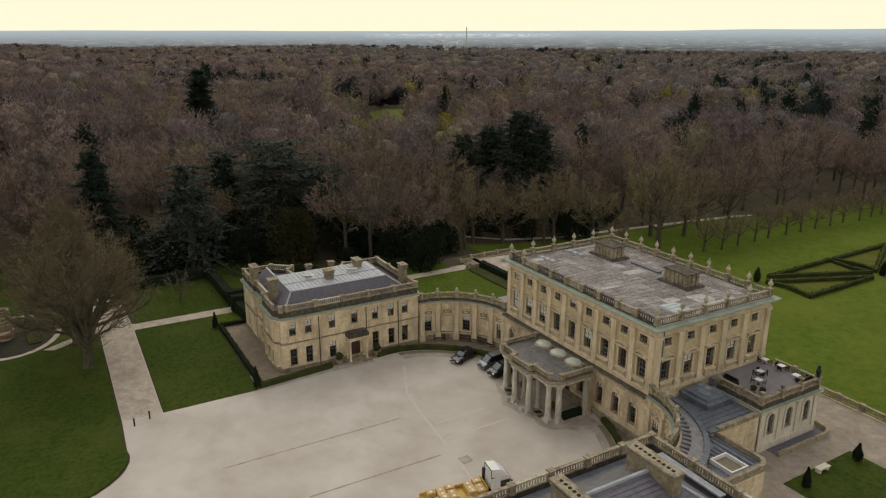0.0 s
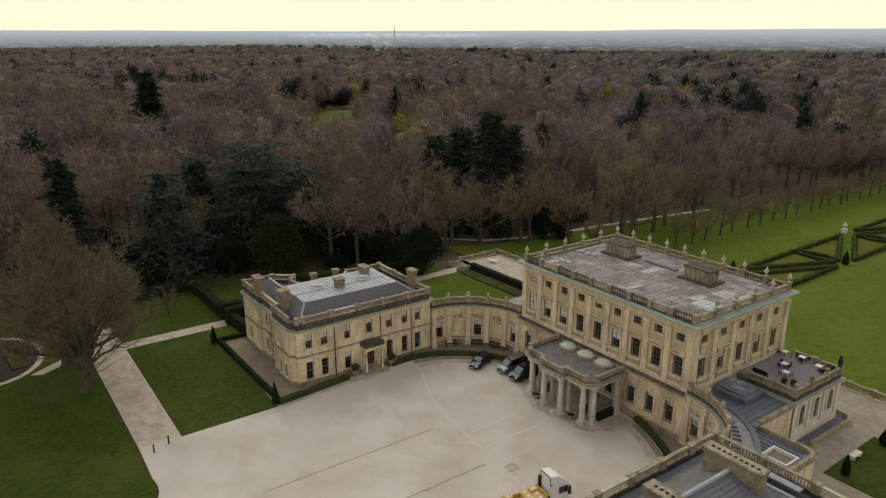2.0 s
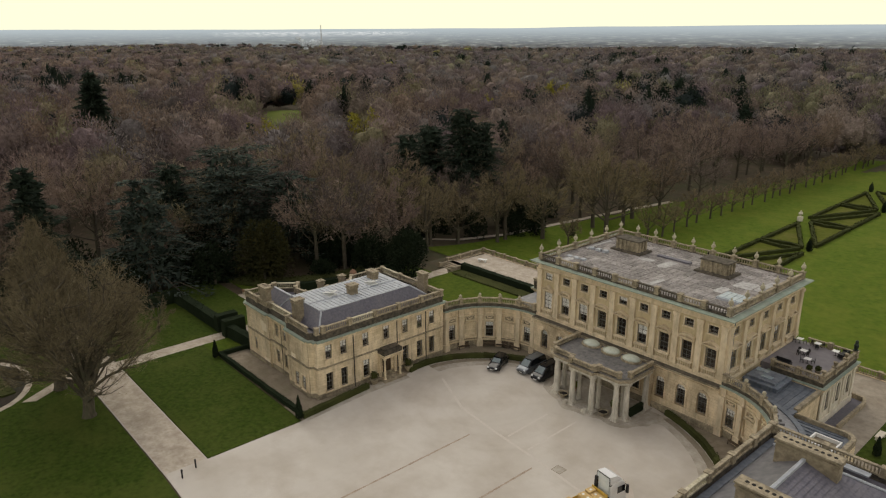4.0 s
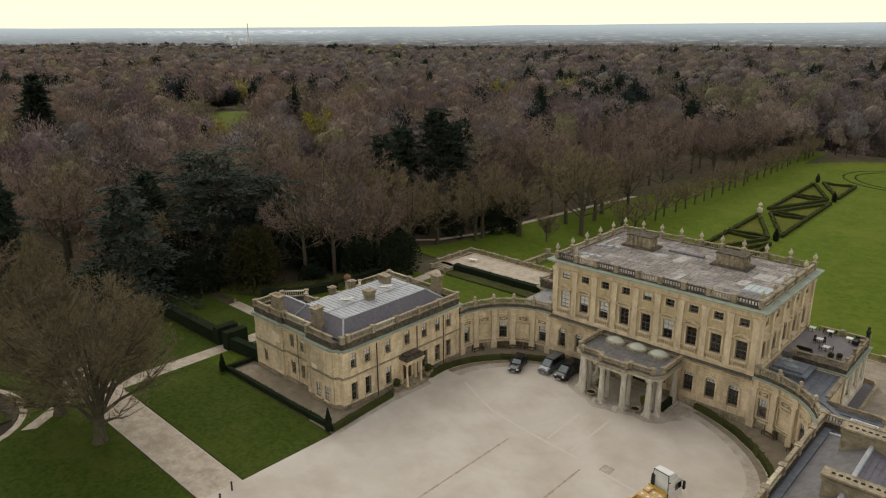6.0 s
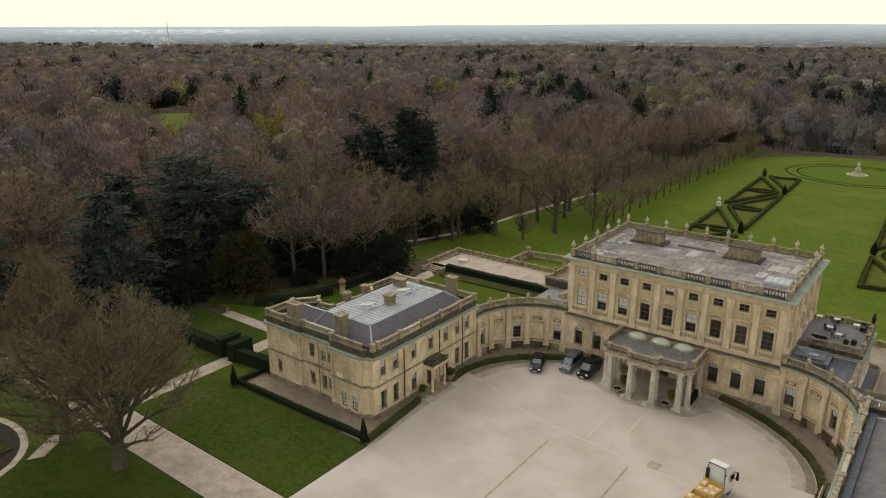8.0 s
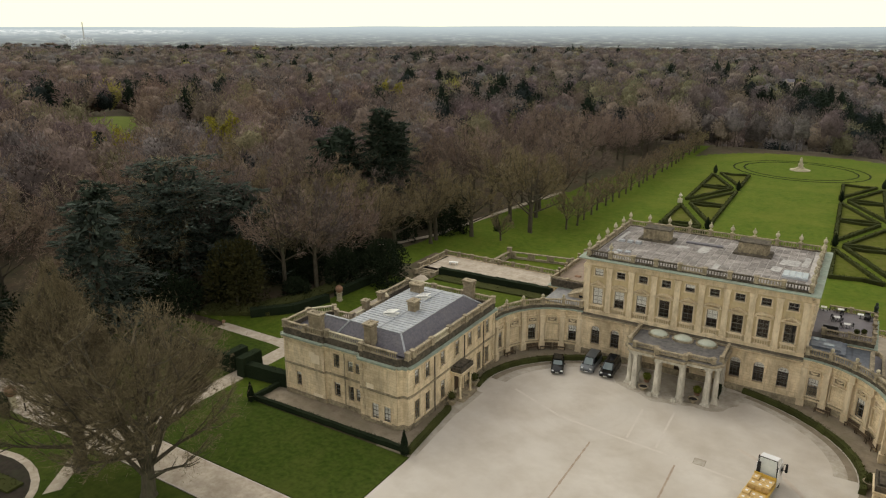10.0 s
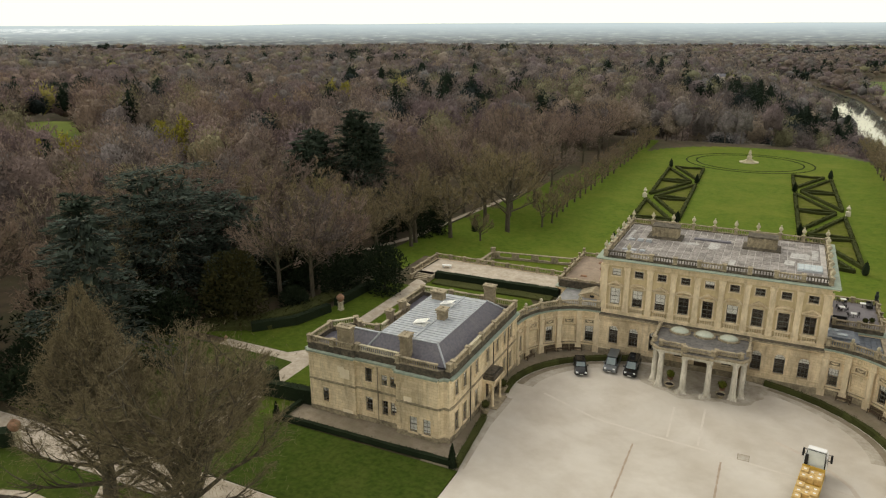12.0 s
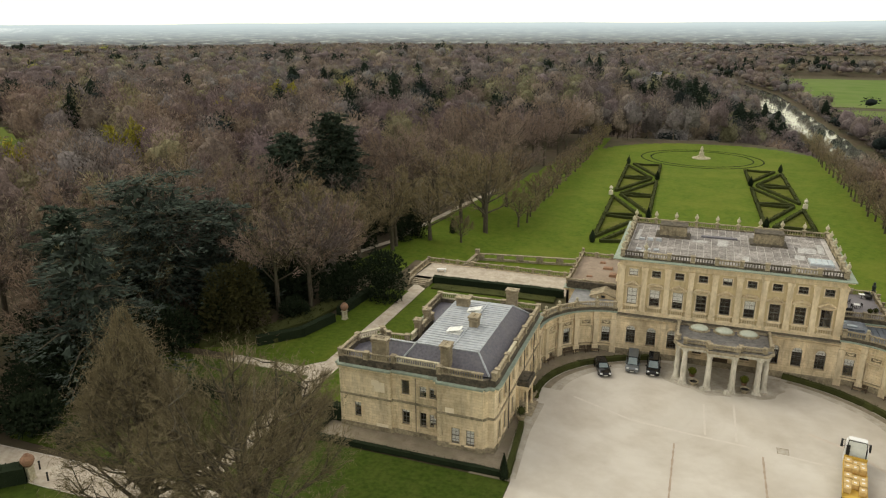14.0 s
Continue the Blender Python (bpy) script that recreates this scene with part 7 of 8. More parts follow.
def flakes(g, P, D, length, width):
    """Thin triangles at P that point along D."""
    D = unit(D)
    S = unit(np.cross(D, g.normal(size=P.shape)))
    L, W = np.broadcast_to(length, len(P))[:, None], np.broadcast_to(width, len(P))[:, None]
    return np.stack([P - S * W / 2, P + S * W / 2, P + D * L], 1)


def tree_mat(name, ramp):
    m = foliage(name, (0, 0, 0), (1, 1, 1))
    n, l = m.node_tree.nodes, m.node_tree.links
    oi, rp = n.new("ShaderNodeObjectInfo"), n.new("ShaderNodeValToRGB")
    rp.color_ramp.elements[0].color, rp.color_ramp.elements[1].color = (*ramp[0], 1), (*ramp[-1], 1)
    for k in range(1, len(ramp) - 1):
        e = rp.color_ramp.elements.new(k / (len(ramp) - 1))
        e.color = (*ramp[k], 1)
    l.new(oi.outputs["Random"], rp.inputs["Fac"])
    l.new(rp.outputs["Color"], [q for q in n if q.bl_idname == "ShaderNodeHueSaturation"][0].inputs["Color"])
    return m


BROWN, TAN, MAUVE, GREYB, OLIVE, LIME, EVER = (.146, .109, .098), (.176, .136, .112), (.138, .104, .103), (.144, .124, .119), (.156, .138, .084), (.225, .200, .060), (.022, .030, .029)
COPPER, DARKB = (.170, .126, .096), (.088, .072, .067)
TWIGS = tree_mat("woodland_twigs", [tuple(1.4 * c for c in q) for q in (BROWN, COPPER, DARKB, BROWN, TAN, DARKB, COPPER, OLIVE, TAN, BROWN)])


def bare_tree(seed, H, R, r0, limbs=9, subs=6, sprays=8, twigs=4, start=.18, tl=1.0, tw=.07, point=False, sides=4, rise=.3, dense=.0):
    """A leafless tree: trunk, limbs and branches as one mesh; its branchlets and twigs as loose slivers."""
    g = np.random.default_rng(seed)
    wood = Shape()
    lean = g.normal(0, .03, 2) * H

    def env(z):
        q = np.clip((z / H - start) / (1 - start), 0, 1)
        if point:
            return R * np.maximum(.05, np.minimum((q / .22) ** .6, np.clip((1 - q) / .80, 0, 1) ** 1.15))
        return R * np.maximum(.08, np.sqrt(np.clip(1 - ((q - .45) / .56) ** 2, 0, 1)))

    def inside(p):
        """Keeps points within the crown's outline."""
        p = p.copy()
        p[:, 2] = np.clip(p[:, 2], H * start * .75, H)
        r = np.hypot(p[:, 0], p[:, 1]) + 1e-6
        f = np.minimum(1, env(p[:, 2]) * ragged(p) * g.uniform(.86, 1.1, len(p)) / r)
        p[:, :2] *= f[:, None]
        return p

    def ragged(p):
        """The outline swells and dips round the crown."""
        a = np.arctan2(p[:, 1], p[:, 0])
        return 1 + .16 * np.sin(3 * a + seed + p[:, 2] * .5) + .10 * np.sin(7 * a + 2 * seed - p[:, 2] * .9)

    def outside(p):
        return (np.hypot(p[:, 0], p[:, 1]) > env(p[:, 2]) * ragged(p) * g.uniform(1.0, 1.3, len(p)) + .3) | (p[:, 2] > H * 1.02) | (p[:, 2] < H * start * .7)
    top = (lean[0], lean[1], H * (.93 if point else .72))
    wood.tube([(0, 0, -.2), (0, 0, .4), (lean[0] * .2, lean[1] * .2, H * start), (lean[0] * .6, lean[1] * .6, H * .45), top], [r0 * 1.5, r0 * 1.1, r0, r0 * .5, .05], 8)
    B2, E2 = [], []
    for k in range(limbs):
        a = 2.4 * k + g.uniform(-.35, .35)
        zb = H * (start + (.55 if point else .3) * (k / limbs) ** 1.2)
        ze = H * min(.97, start + (1 - start) * (g.uniform(.25, .95) if not point else (k / limbs) * .7 + g.uniform(.15, .3)))
        ze = max(ze, zb + .08 * H)
        rr = float(env(ze)) * g.uniform(.7, .92)
        p0 = Vector((lean[0] * zb / H, lean[1] * zb / H, zb))
        c, d = math.cos(a), math.sin(a)
        pts = [p0, p0 + Vector((rr * .42 * c, rr * .42 * d, (ze - zb) * rise)), p0 + Vector((rr * .78 * c + g.normal(0, .2), rr * .78 * d + g.normal(0, .2), (ze - zb) * .66)), Vector((rr * c, rr * d, ze))]
        rl = r0 * g.uniform(.34, .5)
        wood.tube(pts, [rl, rl * .7, rl * .4, .03], 5)
        for j in range(subs):
            t = (.25 + .75 * (j + g.uniform(0, 1)) / subs) * 3
            i = min(2, int(t))
            b = pts[i].lerp(pts[i + 1], t - i)
            aa = a + g.normal(0, .85)
            ln = R * g.uniform(.28, .52)
            e = np.array([[b.x + ln * math.cos(aa) * .75, b.y + ln * math.sin(aa) * .75, b.z + ln * g.uniform(.15, .95)]])
            e = Vector(inside(e)[0])
            mid = b.lerp(e, .5) + Vector((0, 0, -.08 * ln))
            wood.tube([b, mid, e], [rl * .34, rl * .2, .02], sides)
            B2.append(tuple(b)), E2.append(tuple(e))
    B2, E2 = np.array(B2), np.array(E2)
    heart = np.array([0, 0, H * .42])

    def shoots(B, E, n, length, wild, up):
        m = len(B) * n
        i = np.repeat(np.arange(len(B)), n)
        t = .15 + .85 * g.uniform(0, 1, (m, 1)) ** .7
        P = B[i] + (E[i] - B[i]) * t
        D = unit(unit(E[i] - B[i]) * .7 + unit((P - heart) / (R, R, H * .5)) * .7 + g.normal(0, wild, (m, 3)) + (0, 0, up))
        Q = P + D * (length * g.uniform(.45, 1.1, m))[:, None]
        k = ~outside(Q)
        return P[k], Q[k]
    P3, Q3 = shoots(B2, E2, sprays, R * .15, .6, .3)
    P4, Q4 = shoots(P3, Q3, twigs, tl, .6, .25)
    if dense:      # the tangle inside the crown
        k = int(dense)
        i = g.integers(0, len(B2), k)
        P = B2[i] + (E2[i] - B2[i]) * g.uniform(0, 1, (k, 1)) + g.normal(0, R * .09, (k, 3))
        P4, Q4 = np.concatenate([P4, P]), np.concatenate([Q4, P + unit(g.normal(size=(k, 3)) + (0, 0, .4)) * tl * 1.1])
    V = []
    for P, Q, w in ((P3, Q3, tw * 1.25), (P4, Q4, tw)):
        if dense:      # old limbs are bare low down and near the trunk
            up = np.clip((P[:, 2] / H - .27) / .22, .05, 1) * np.clip(np.hypot(P[:, 0], P[:, 1]) / (R * .45) + (P[:, 2] / H - .35) * 2, .1, 1)
            k = g.random(len(P)) < up
            P, Q = P[k], Q[k]
        S = unit(np.cross(Q - P, g.normal(size=P.shape))) * w / 2
        V.append(np.stack([P - S, P + S, Q], 1))
    return wood.mesh("trunk", BARK), np.concatenate(V)


def tree_thing(name, meshes, x, y, z, label, scale=1.0, turn=0.0, group="", cat="tree"):
    t = thing(name, label, cat, group, (x, y, z))
    t.rotation_euler, t.scale = (0, 0, turn), (scale, scale, scale)
    for nm, me in zip(("trunk", "crown"), meshes):
        o = new(nm, me)
        o.parent = t
    return t


LIMETWIG = foliage("lime_twigs", (0.130, 0.106, 0.070), (0.228, 0.190, 0.114), spread=(0.7, 1.25))
tr, V = bare_tree(12, 22.8, 9.6, .66, 30, 11, 12, 12, .09, .6, .038, True, 5, .34, 22000)
tree_thing("bare_tree", (tr, cloud("crown", V, LIMETWIG)), -47.4, -54.0, .02, "tall bare tree with a pointed crown beside the drive", group="bare drive trees")
tr, V = bare_tree(11, 19.4, 9.6, .66, 28, 11, 12, 12, .09, .6, .038, False, 5, .42, 22000)
tree_thing("bare_tree", (tr, cloud("crown", V, LIMETWIG)), -37.6, -53.2, .02, "big bare spreading tree beside the drive", group="bare drive trees")
tr, V = bare_tree(21, 6, 2.6, .12, 9, 6, 7, 6, .15, .5, .03)
tree_thing("small_tree", (tr, cloud("crown", V, LIMETWIG)), -57.0, -37.8, .05, "small bare tree on the lawn")

KINDS = []
for k, (H, R, st) in enumerate(((14, 6.8, .22), (15.5, 6.4, .24), (12.5, 6.6, .2), (16.5, 6.0, .24), (14.5, 7.2, .22))):
    tr, V = bare_tree(30 + k, H, R, .3, 11, 6, 9, 5, st, .75, .085, False, 3, .3, 1300)
    KINDS.append((tr, cloud("crown", V, TWIGS), H))


def cedar(seed, H, R, levels, mat, sag=.0, n=70, base=.12, taper=.6, name="crown", tops=1, size=1.0, plate=.22):
    """Tiers of level boughs under flat plates of needles, on one leader or several, round a dark heart."""
    g = np.random.default_rng(seed)
    wood = Shape()
    P, D = [], []
    for s in range(tops):
        lead = g.normal(0, R * .22, 2) if s else np.zeros(2)
        hs = H * (1 if s == 0 else g.uniform(.78, .95))
        bend = g.normal(0, .4, 2)
        wood.tube([(0, 0, -.3), (lead[0] * .6, lead[1] * .6, hs * .35), (lead[0] + bend[0], lead[1] + bend[1], hs * .95)], [.7, .5, .08], 7)
        lv = levels if s == 0 else int(levels * .6)
        lo = base if s == 0 else base + .25
        for k in range(lv):
            q = min(1, max(0, (k + g.uniform(-.3, .3)) / (lv - 1)))
            z = hs * (lo + (1 - lo) * q) * .97
            r = R * (1 - taper * q ** 1.5)
            cx, cy = lead * min(1, .4 + q)
            m = int(g.integers(5, 9)) if q < .85 else 4
            a0 = g.uniform(0, 6.283)
            for j in range(m):
                a = a0 + 6.283 * j / m + g.normal(0, .25)
                rr = r * g.uniform(.55, 1.12)
                zz = z + g.normal(0, .35)
                e = np.array([cx + rr * math.cos(a), cy + rr * math.sin(a), zz - sag * rr])
                wood.tube([(cx, cy, zz - .8), (cx + (e[0] - cx) * .5, cy + (e[1] - cy) * .5, zz - .1), tuple(e)], [.16, .1, .03], 4)
                # a flat, feathered plate along the bough, widest past its middle
                f = g.uniform(.22, 1.0, n)
                side = g.normal(0, 1, n) * plate * rr * np.sin(np.clip(f, 0, 1) * 2.6 + .3) + g.normal(0, .12, n)
                w = np.array([-math.sin(a), math.cos(a)])
                c = np.stack([cx + (e[0] - cx) * f + w[0] * side, cy + (e[1] - cy) * f + w[1] * side, zz - sag * rr * f ** 1.6 - .05 * np.abs(side) + g.normal(0, .12, n)], 1)
                P.append(c)
                d = np.array([math.cos(a), math.sin(a), .06])
                D.append(d + np.stack([w[0] * side, w[1] * side, 0 * side], 1) / (plate * rr + .3) * .6 + g.normal(0, .35, (n, 3)) * (1, 1, .5))
    P, D = np.concatenate(P), np.concatenate(D)
    D = unit(D)
    S = unit(np.cross(D, (0, 0, 1.0) + g.normal(0, .35, P.shape)))
    L, W = (g.uniform(.5, 1.1, len(P)) * size)[:, None], .34 * size
    V = [np.stack([P - S * W / 2, P + S * W / 2, P + D * L], 1)]
    # shaded inner foliage
    k = 40 * levels
    q = g.uniform(.02, .95, k)
    a, rr = g.uniform(0, 6.283, k), R * .5 * (1 - taper * q ** 1.5) * g.uniform(.3, 1, k)
    C = np.stack([rr * np.cos(a), rr * np.sin(a), H * (base + (1 - base) * q) - .5], 1)
    V.append(flakes(g, C, g.normal(size=(k, 3)), 1.6 * size, 1.0 * size))
    return wood.mesh("trunk", BARK), cloud(name, np.concatenate(V), mat)


def h0(x, y):
    return float(height(x, y))


def conifer(seed, x, y, H, R, levels, mat, sag, n, base, taper, tops, size, name, label, group):
    tree_thing(name, cedar(seed, H, R, levels, mat, sag, n, base, taper, "crown", tops, size), x, y, h0(x, y) - .2, label, group=group)


conifer(1, -83, -12, 23.5, 12.0, 9, CEDAR, .03, 120, .25, .30, 3, 1.0, "cedar_tree", "tall spreading cedar with flat tiers of dark blue-green needles", "cedars")
conifer(2, -76, -32, 21, 11.5, 9, CEDAR, .16, 120, .10, .72, 1, 1.0, "cedar_tree", "broad drooping blue cedar at the wood edge", "cedars")
conifer(3, -76.5, -4.5, 18, 9.0, 8, CEDAR, .06, 110, .22, .45, 2, 1.0, "cedar_tree", "dark cedar beside a taller one", "cedars")
conifer(14, -90, -22, 20, 7.0, 9, PINE, .08, 80, .15, .5, 1, 1.1, "cedar_tree", "dark cedar half hidden in the wood", "cedars")
conifer(4, -86.5, -47, 23, 7.5, 14, PINE, .2, 80, .08, .8, 1, 1.2, "fir_tree", "dark dense fir among bare trees", "firs")
conifer(5, -195, -5.4, 33, 10.5, 15, PINE, .22, 80, .06, .8, 1, 1.7, "fir_tree", "dark pointed fir rising above the wood", "firs")
conifer(6, -88.5, 55, 32, 9.6, 15, PINE, .10, 90, .38, .62, 1, 1.1, "pine_tree", "tall dark pine with a long bare trunk", "pines")
conifer(7, -97.5, 51, 27, 7.6, 10, PINE, .10, 75, .48, .5, 1, 1.1, "pine_tree", "tall dark pine with a long bare trunk", "pines")
conifer(8, -94.8, 41.5, 25, 7.0, 9, PINE, .10, 75, .5, .45, 1, 1.1, "pine_tree", "tall dark pine with a long bare trunk", "pines")
conifer(9, -89, 62, 28, 8.4, 11, PINE, .10, 75, .4, .5, 1, 1.1, "pine_tree", "tall dark pine with a long bare trunk", "pines")
conifer(15, -103, 57, 26, 7.4, 9, PINE, .10, 60, .4, .5, 1, 1.1, "pine_tree", "tall dark pine with a long bare trunk", "pines")
for k, (x, y, H) in enumerate(((-188, 43, 17), (-193.5, 46.5, 18.5), (-187, 36, 14))):
    conifer(20 + k, x, y, H, 4.2, 12, PINE, .3, 45, .06, .9, 1, 1.2, "fir_tree", "slim dark fir by the forest meadow", "firs")
YELLOWLEAF = foliage("golden_leaf", (0.013, 0.017, 0.009), (0.052, 0.046, 0.015))


def bush(name, x, y, z, rx, ry, rz, mat, label, n=2600, seed=4, size=.55):
    """A dense rounded evergreen with uneven lobes."""
    g = np.random.default_rng(seed)
    t = thing(name, label, "shrub", "", (x, y, z))
    lobes = g.normal(size=(16, 3))
    lobes = unit(lobes) * (.55, .55, .5)
    lobes[:, 2] = np.abs(lobes[:, 2]) + .25
    i = g.integers(0, 16, n)
    d = unit(g.normal(size=(n, 3)))
    P = (lobes[i] + d * .48 * g.uniform(.8, 1.05, (n, 1))) * (rx, ry, rz)
    P[:, 2] = np.maximum(P[:, 2], .1)
    V = flakes(g, P, d + (0, 0, .3) + g.normal(0, .4, (n, 3)), g.uniform(.6, 1.2, n) * size, size * .55)
    part("trunk", Shape().lathe((0, 0, 0), [(.25, -.1), (.2, rz * .5)], 6), BARK, t)
    o = new("crown", cloud("crown", V, mat))
    o.parent = t
    return t


bush("yew_tree", -53.6, 8.6, 0, 5.0, 4.6, 6.6, YEW, "huge dark rounded yew beside the path", 5200, 4, .5)
bush("holly_tree", -60, 4, -.8, 3.2, 3.2, 6.5, YEW, "dark evergreen shrub at the wood edge", 3500, 5, .5)
bush("golden_yew", -66.8, -14.6, -.2, 5.2, 5.2, 10.4, YELLOWLEAF, "golden-tipped evergreen shrub at the wood edge", 4200, 6, .6)
bush("laurel", -72, -22, -.2, 4.5, 4.5, 5.5, YEW, "dark laurel mound at the wood edge", 2500, 7, .5)
bush("laurel", -70, 6, -1, 5, 5, 7, YEW, "dark laurel mound at the wood edge", 2800, 9, .5)
bush("laurel", -78, -40, 0, 5, 5, 4.5, YEW, "dark laurel mound at the wood edge", 2400, 10, .5)
bush("laurel", -66, 19, -2, 3.5, 3.5, 4.5, YEW, "dark laurel mound at the wood edge", 2400, 11, .5)
# dark shrubs added in place of the deep shade under these trees
for k, (x, y, r, h) in enumerate(((-72, -12, 4, 5), (-76, -20, 5, 6), (-79, -27, 4.5, 5), (-74, -36, 4, 4.5), (-80, -36, 5, 6), (-73, -44, 4, 4), (-80, -48, 5, 5.5), (-69, 2, 4.5, 6), (-75, 3, 5, 6), (-82, -4, 5, 6), (-80, 14, 5, 6.5), (-73, 12, 4.5, 6), (-72, 22, 4, 5.5), (-88, -30, 6, 7), (-86, -16, 6, 7), (-90, -42, 6, 7), (-84, -55, 5, 5), (-90, -5, 6, 7))):
    bush("laurel", x, y, h0(x, y) - .1, r, r * .95, h, YEW, "dark shrub mound added for the shade under wood-edge trees", 1500, 100 + k, .7)
for k, (x, y, r, h) in enumerate(((-66.5, 2.2, 3.4, 3.6), (-70.5, -1, 3.8, 4.4), (-63.5, -4.5, 2.6, 2.4), (-62.5, 9.5, 3, 4.2))):
    bush("holly_tree", x, y, h0(x, y) - .1, r, r, h, YEW, "low dark holly under bare trees", 1300, 140 + k, .55)
for x, y in ((-74.5, 67), (-70, 64), (-73, 60), (-84, 38), (-86, 46), (-81, 63), (-82, 71), (-79, 79), (-78, 50), (-90, 56)):
    bush("holly_tree", x, y, h0(x, y), 3, 3, 5.5, YEW, "dark evergreen under the park trees", 1200, int(-x * 3), .6)
cypress("slim_cypress", -62.8, 69.8, -6.9, .9, 4.2, "slim dark cypress on the park lawn", 500, 77)

# park and avenue trees
PARKTWIG = tree_mat("park_twigs", [(.195, .155, .105), (.21, .176, .10), (.195, .148, .110), (.205, .180, .092)])
PARKKINDS = []
for k, (H, R) in enumerate(((15, 6.6), (17, 6.2), (13, 6.2), (18, 5.6))):
    tr, V = bare_tree(60 + k, H, R, .4, 12, 6, 10, 6, .22, .75, .075, False, 3, .3, 1200)
    PARKKINDS.append((tr, cloud("crown", V, PARKTWIG)))
AVENUEKINDS = []
for k, (H, R) in enumerate(((12.5, 5.4), (11.5, 5.6))):
    tr, V = bare_tree(80 + k, H, R, .3, 9, 5, 8, 5, .2, .75, .10, False, 3, .3, 500)
    AVENUEKINDS.append((tr, cloud("crown", V, PARKTWIG)))
PARK = [(-72, 54.5, 1, 1.05), (-55.2, 73.8, 0, 1.3), (-71.3, 51, 3, .95), (-66, 62, 2, 1.1), (-60, 88, 0, 1.1), (-64, 80, 1, 1.1), (-62.5, 96, 2, 1.15), (-57, 101, 1, 1.0), (-81, 21, 2, 1.15), (-79, 27, 1, 1.0), (-105, 19.5, 0, 1.45), (-58, 62.5, 2, .5), (-76, 33, 0, 1.0), (-75, 41, 2, 1.05), (-70, 27, 1, .8), (-84, 30, 3, 1.1), (-79, 9, 1, 1.05)]
g0 = np.random.default_rng(9)
for x, y, k, sc in PARK:
    tree_thing("park_tree", PARKKINDS[k], x, y, h0(x, y) - .1, "bare broad-crowned park tree", sc * 1.12, g0.uniform(0, 6), "park trees")
for k in range(26):
    for x in (-48.5, 43.5):
        y = 82 + 6.3 * k + g0.normal(0, .4)
        if x > 0 and y < 90:
            continue
        tree_thing("avenue_tree", AVENUEKINDS[k % 2], x - .03 * (y - 60) * (1 if x > 0 else -.02) + g0.normal(0, .4), y, -7.05, "bare pleached tree of the lawn avenue", g0.uniform(.72, .86), g0.uniform(0, 6), "avenue trees")

# ---- the woods ----
def wood_edge(y):
    """The x left of which the wood begins."""
    return np.interp(y, [-200, -60, -45, -13, 0, 22, 40, 60, 100, 130, 200], [-84, -82, -84, -80, -73, -72, -78, -77, -66, -58, -56])


def in_polygon(x, y, pts):
    inside = np.zeros(x.shape, bool)
    for (ax, ay), (bx, by) in zip(pts, pts[1:] + pts[:1]):
        c = (ay > y) != (by > y)
        inside ^= c & (x < (bx - ax) * (y - ay) / (by - ay + 1e-9) + ax)
    return inside


CLEAR = [[(98, 585), (440, 555), (480, 720), (104, 740)], [(96, 760), (490, 740), (650, 1210), (104, 1265)], [(155, 1395), (705, 1345), (805, 1705), (145, 1755)],
         [(-1300, 900), (-900, 760), (-820, 860), (-1220, 1010)], [(-1750, 420), (-1350, 380), (-1330, 450), (-1700, 520)], [(-2300, 1500), (-1700, 1250), (-1600, 1400), (-2250, 1700)], [(400, 1900), (1100, 1800), (1200, 2200), (420, 2300)]]


WILLOWS = [(-195.3, 51.6), (-192.7, 96.0), (-239, 212.2), (-246.9, 282.5)]


def wooded(x, y):
    d = river_x(y) - x
    ok = np.where(y < 205, (x < wood_edge(y)) | (x > 50), ((x + 3) / 58) ** 2 + ((y - 203) / 52) ** 2 > 1)
    ok &= ((d > 36) | (d < -15) | (y > 1150)) & ((x < 50) | (y > 40))
    ok &= ~((x < 50) & (y < 28) & (x > -70))
    ok &= (d > 0) | (d > -36) | (y > 1000) | ((np.abs(y - 748) < 9) | (x > 500))
    for wx, wy in WILLOWS:      # light falls on the greening trees
        ok &= (np.hypot(x - wx - 3, y - wy + 3) > 10) & (np.hypot(x - wx - 16, y - wy + 13) > 9)
    ok &= ~in_glade(x, y, -215, 11.5)
    for p in CLEAR:
        ok &= ~in_polygon(x, y, p)
    return ok & (x < 60 + .34 * (y + 94)) & (y > -150 - .08 * np.abs(x))


PALETTE = np.array([BROWN, TAN, MAUVE, GREYB, COPPER, DARKB, OLIVE, LIME, EVER, (.020, .030, .020)])


def web(name, V, F, mat, tint):
    """A smooth mesh from vertices, triangles and a colour for each vertex."""
    me = bpy.data.meshes.new(name)
    me.vertices.add(len(V))
    me.vertices.foreach_set("co", (V * K).reshape(-1).astype(np.float32))
    me.loops.add(len(F) * 3)
    me.loops.foreach_set("vertex_index", F.reshape(-1).astype(np.int32))
    me.polygons.add(len(F))
    me.polygons.foreach_set("loop_start", np.arange(0, len(F) * 3, 3, dtype=np.int32))
    me.polygons.foreach_set("use_smooth", np.ones(len(F), bool))
    me.materials.append(mat)
    c = np.ones((len(V), 4), np.float32)
    c[:, :3] = tint
    me.attributes.new("tint", "FLOAT_COLOR", "POINT").data.foreach_set("color", c.reshape(-1))
    me.update(calc_edges=True)
    return me


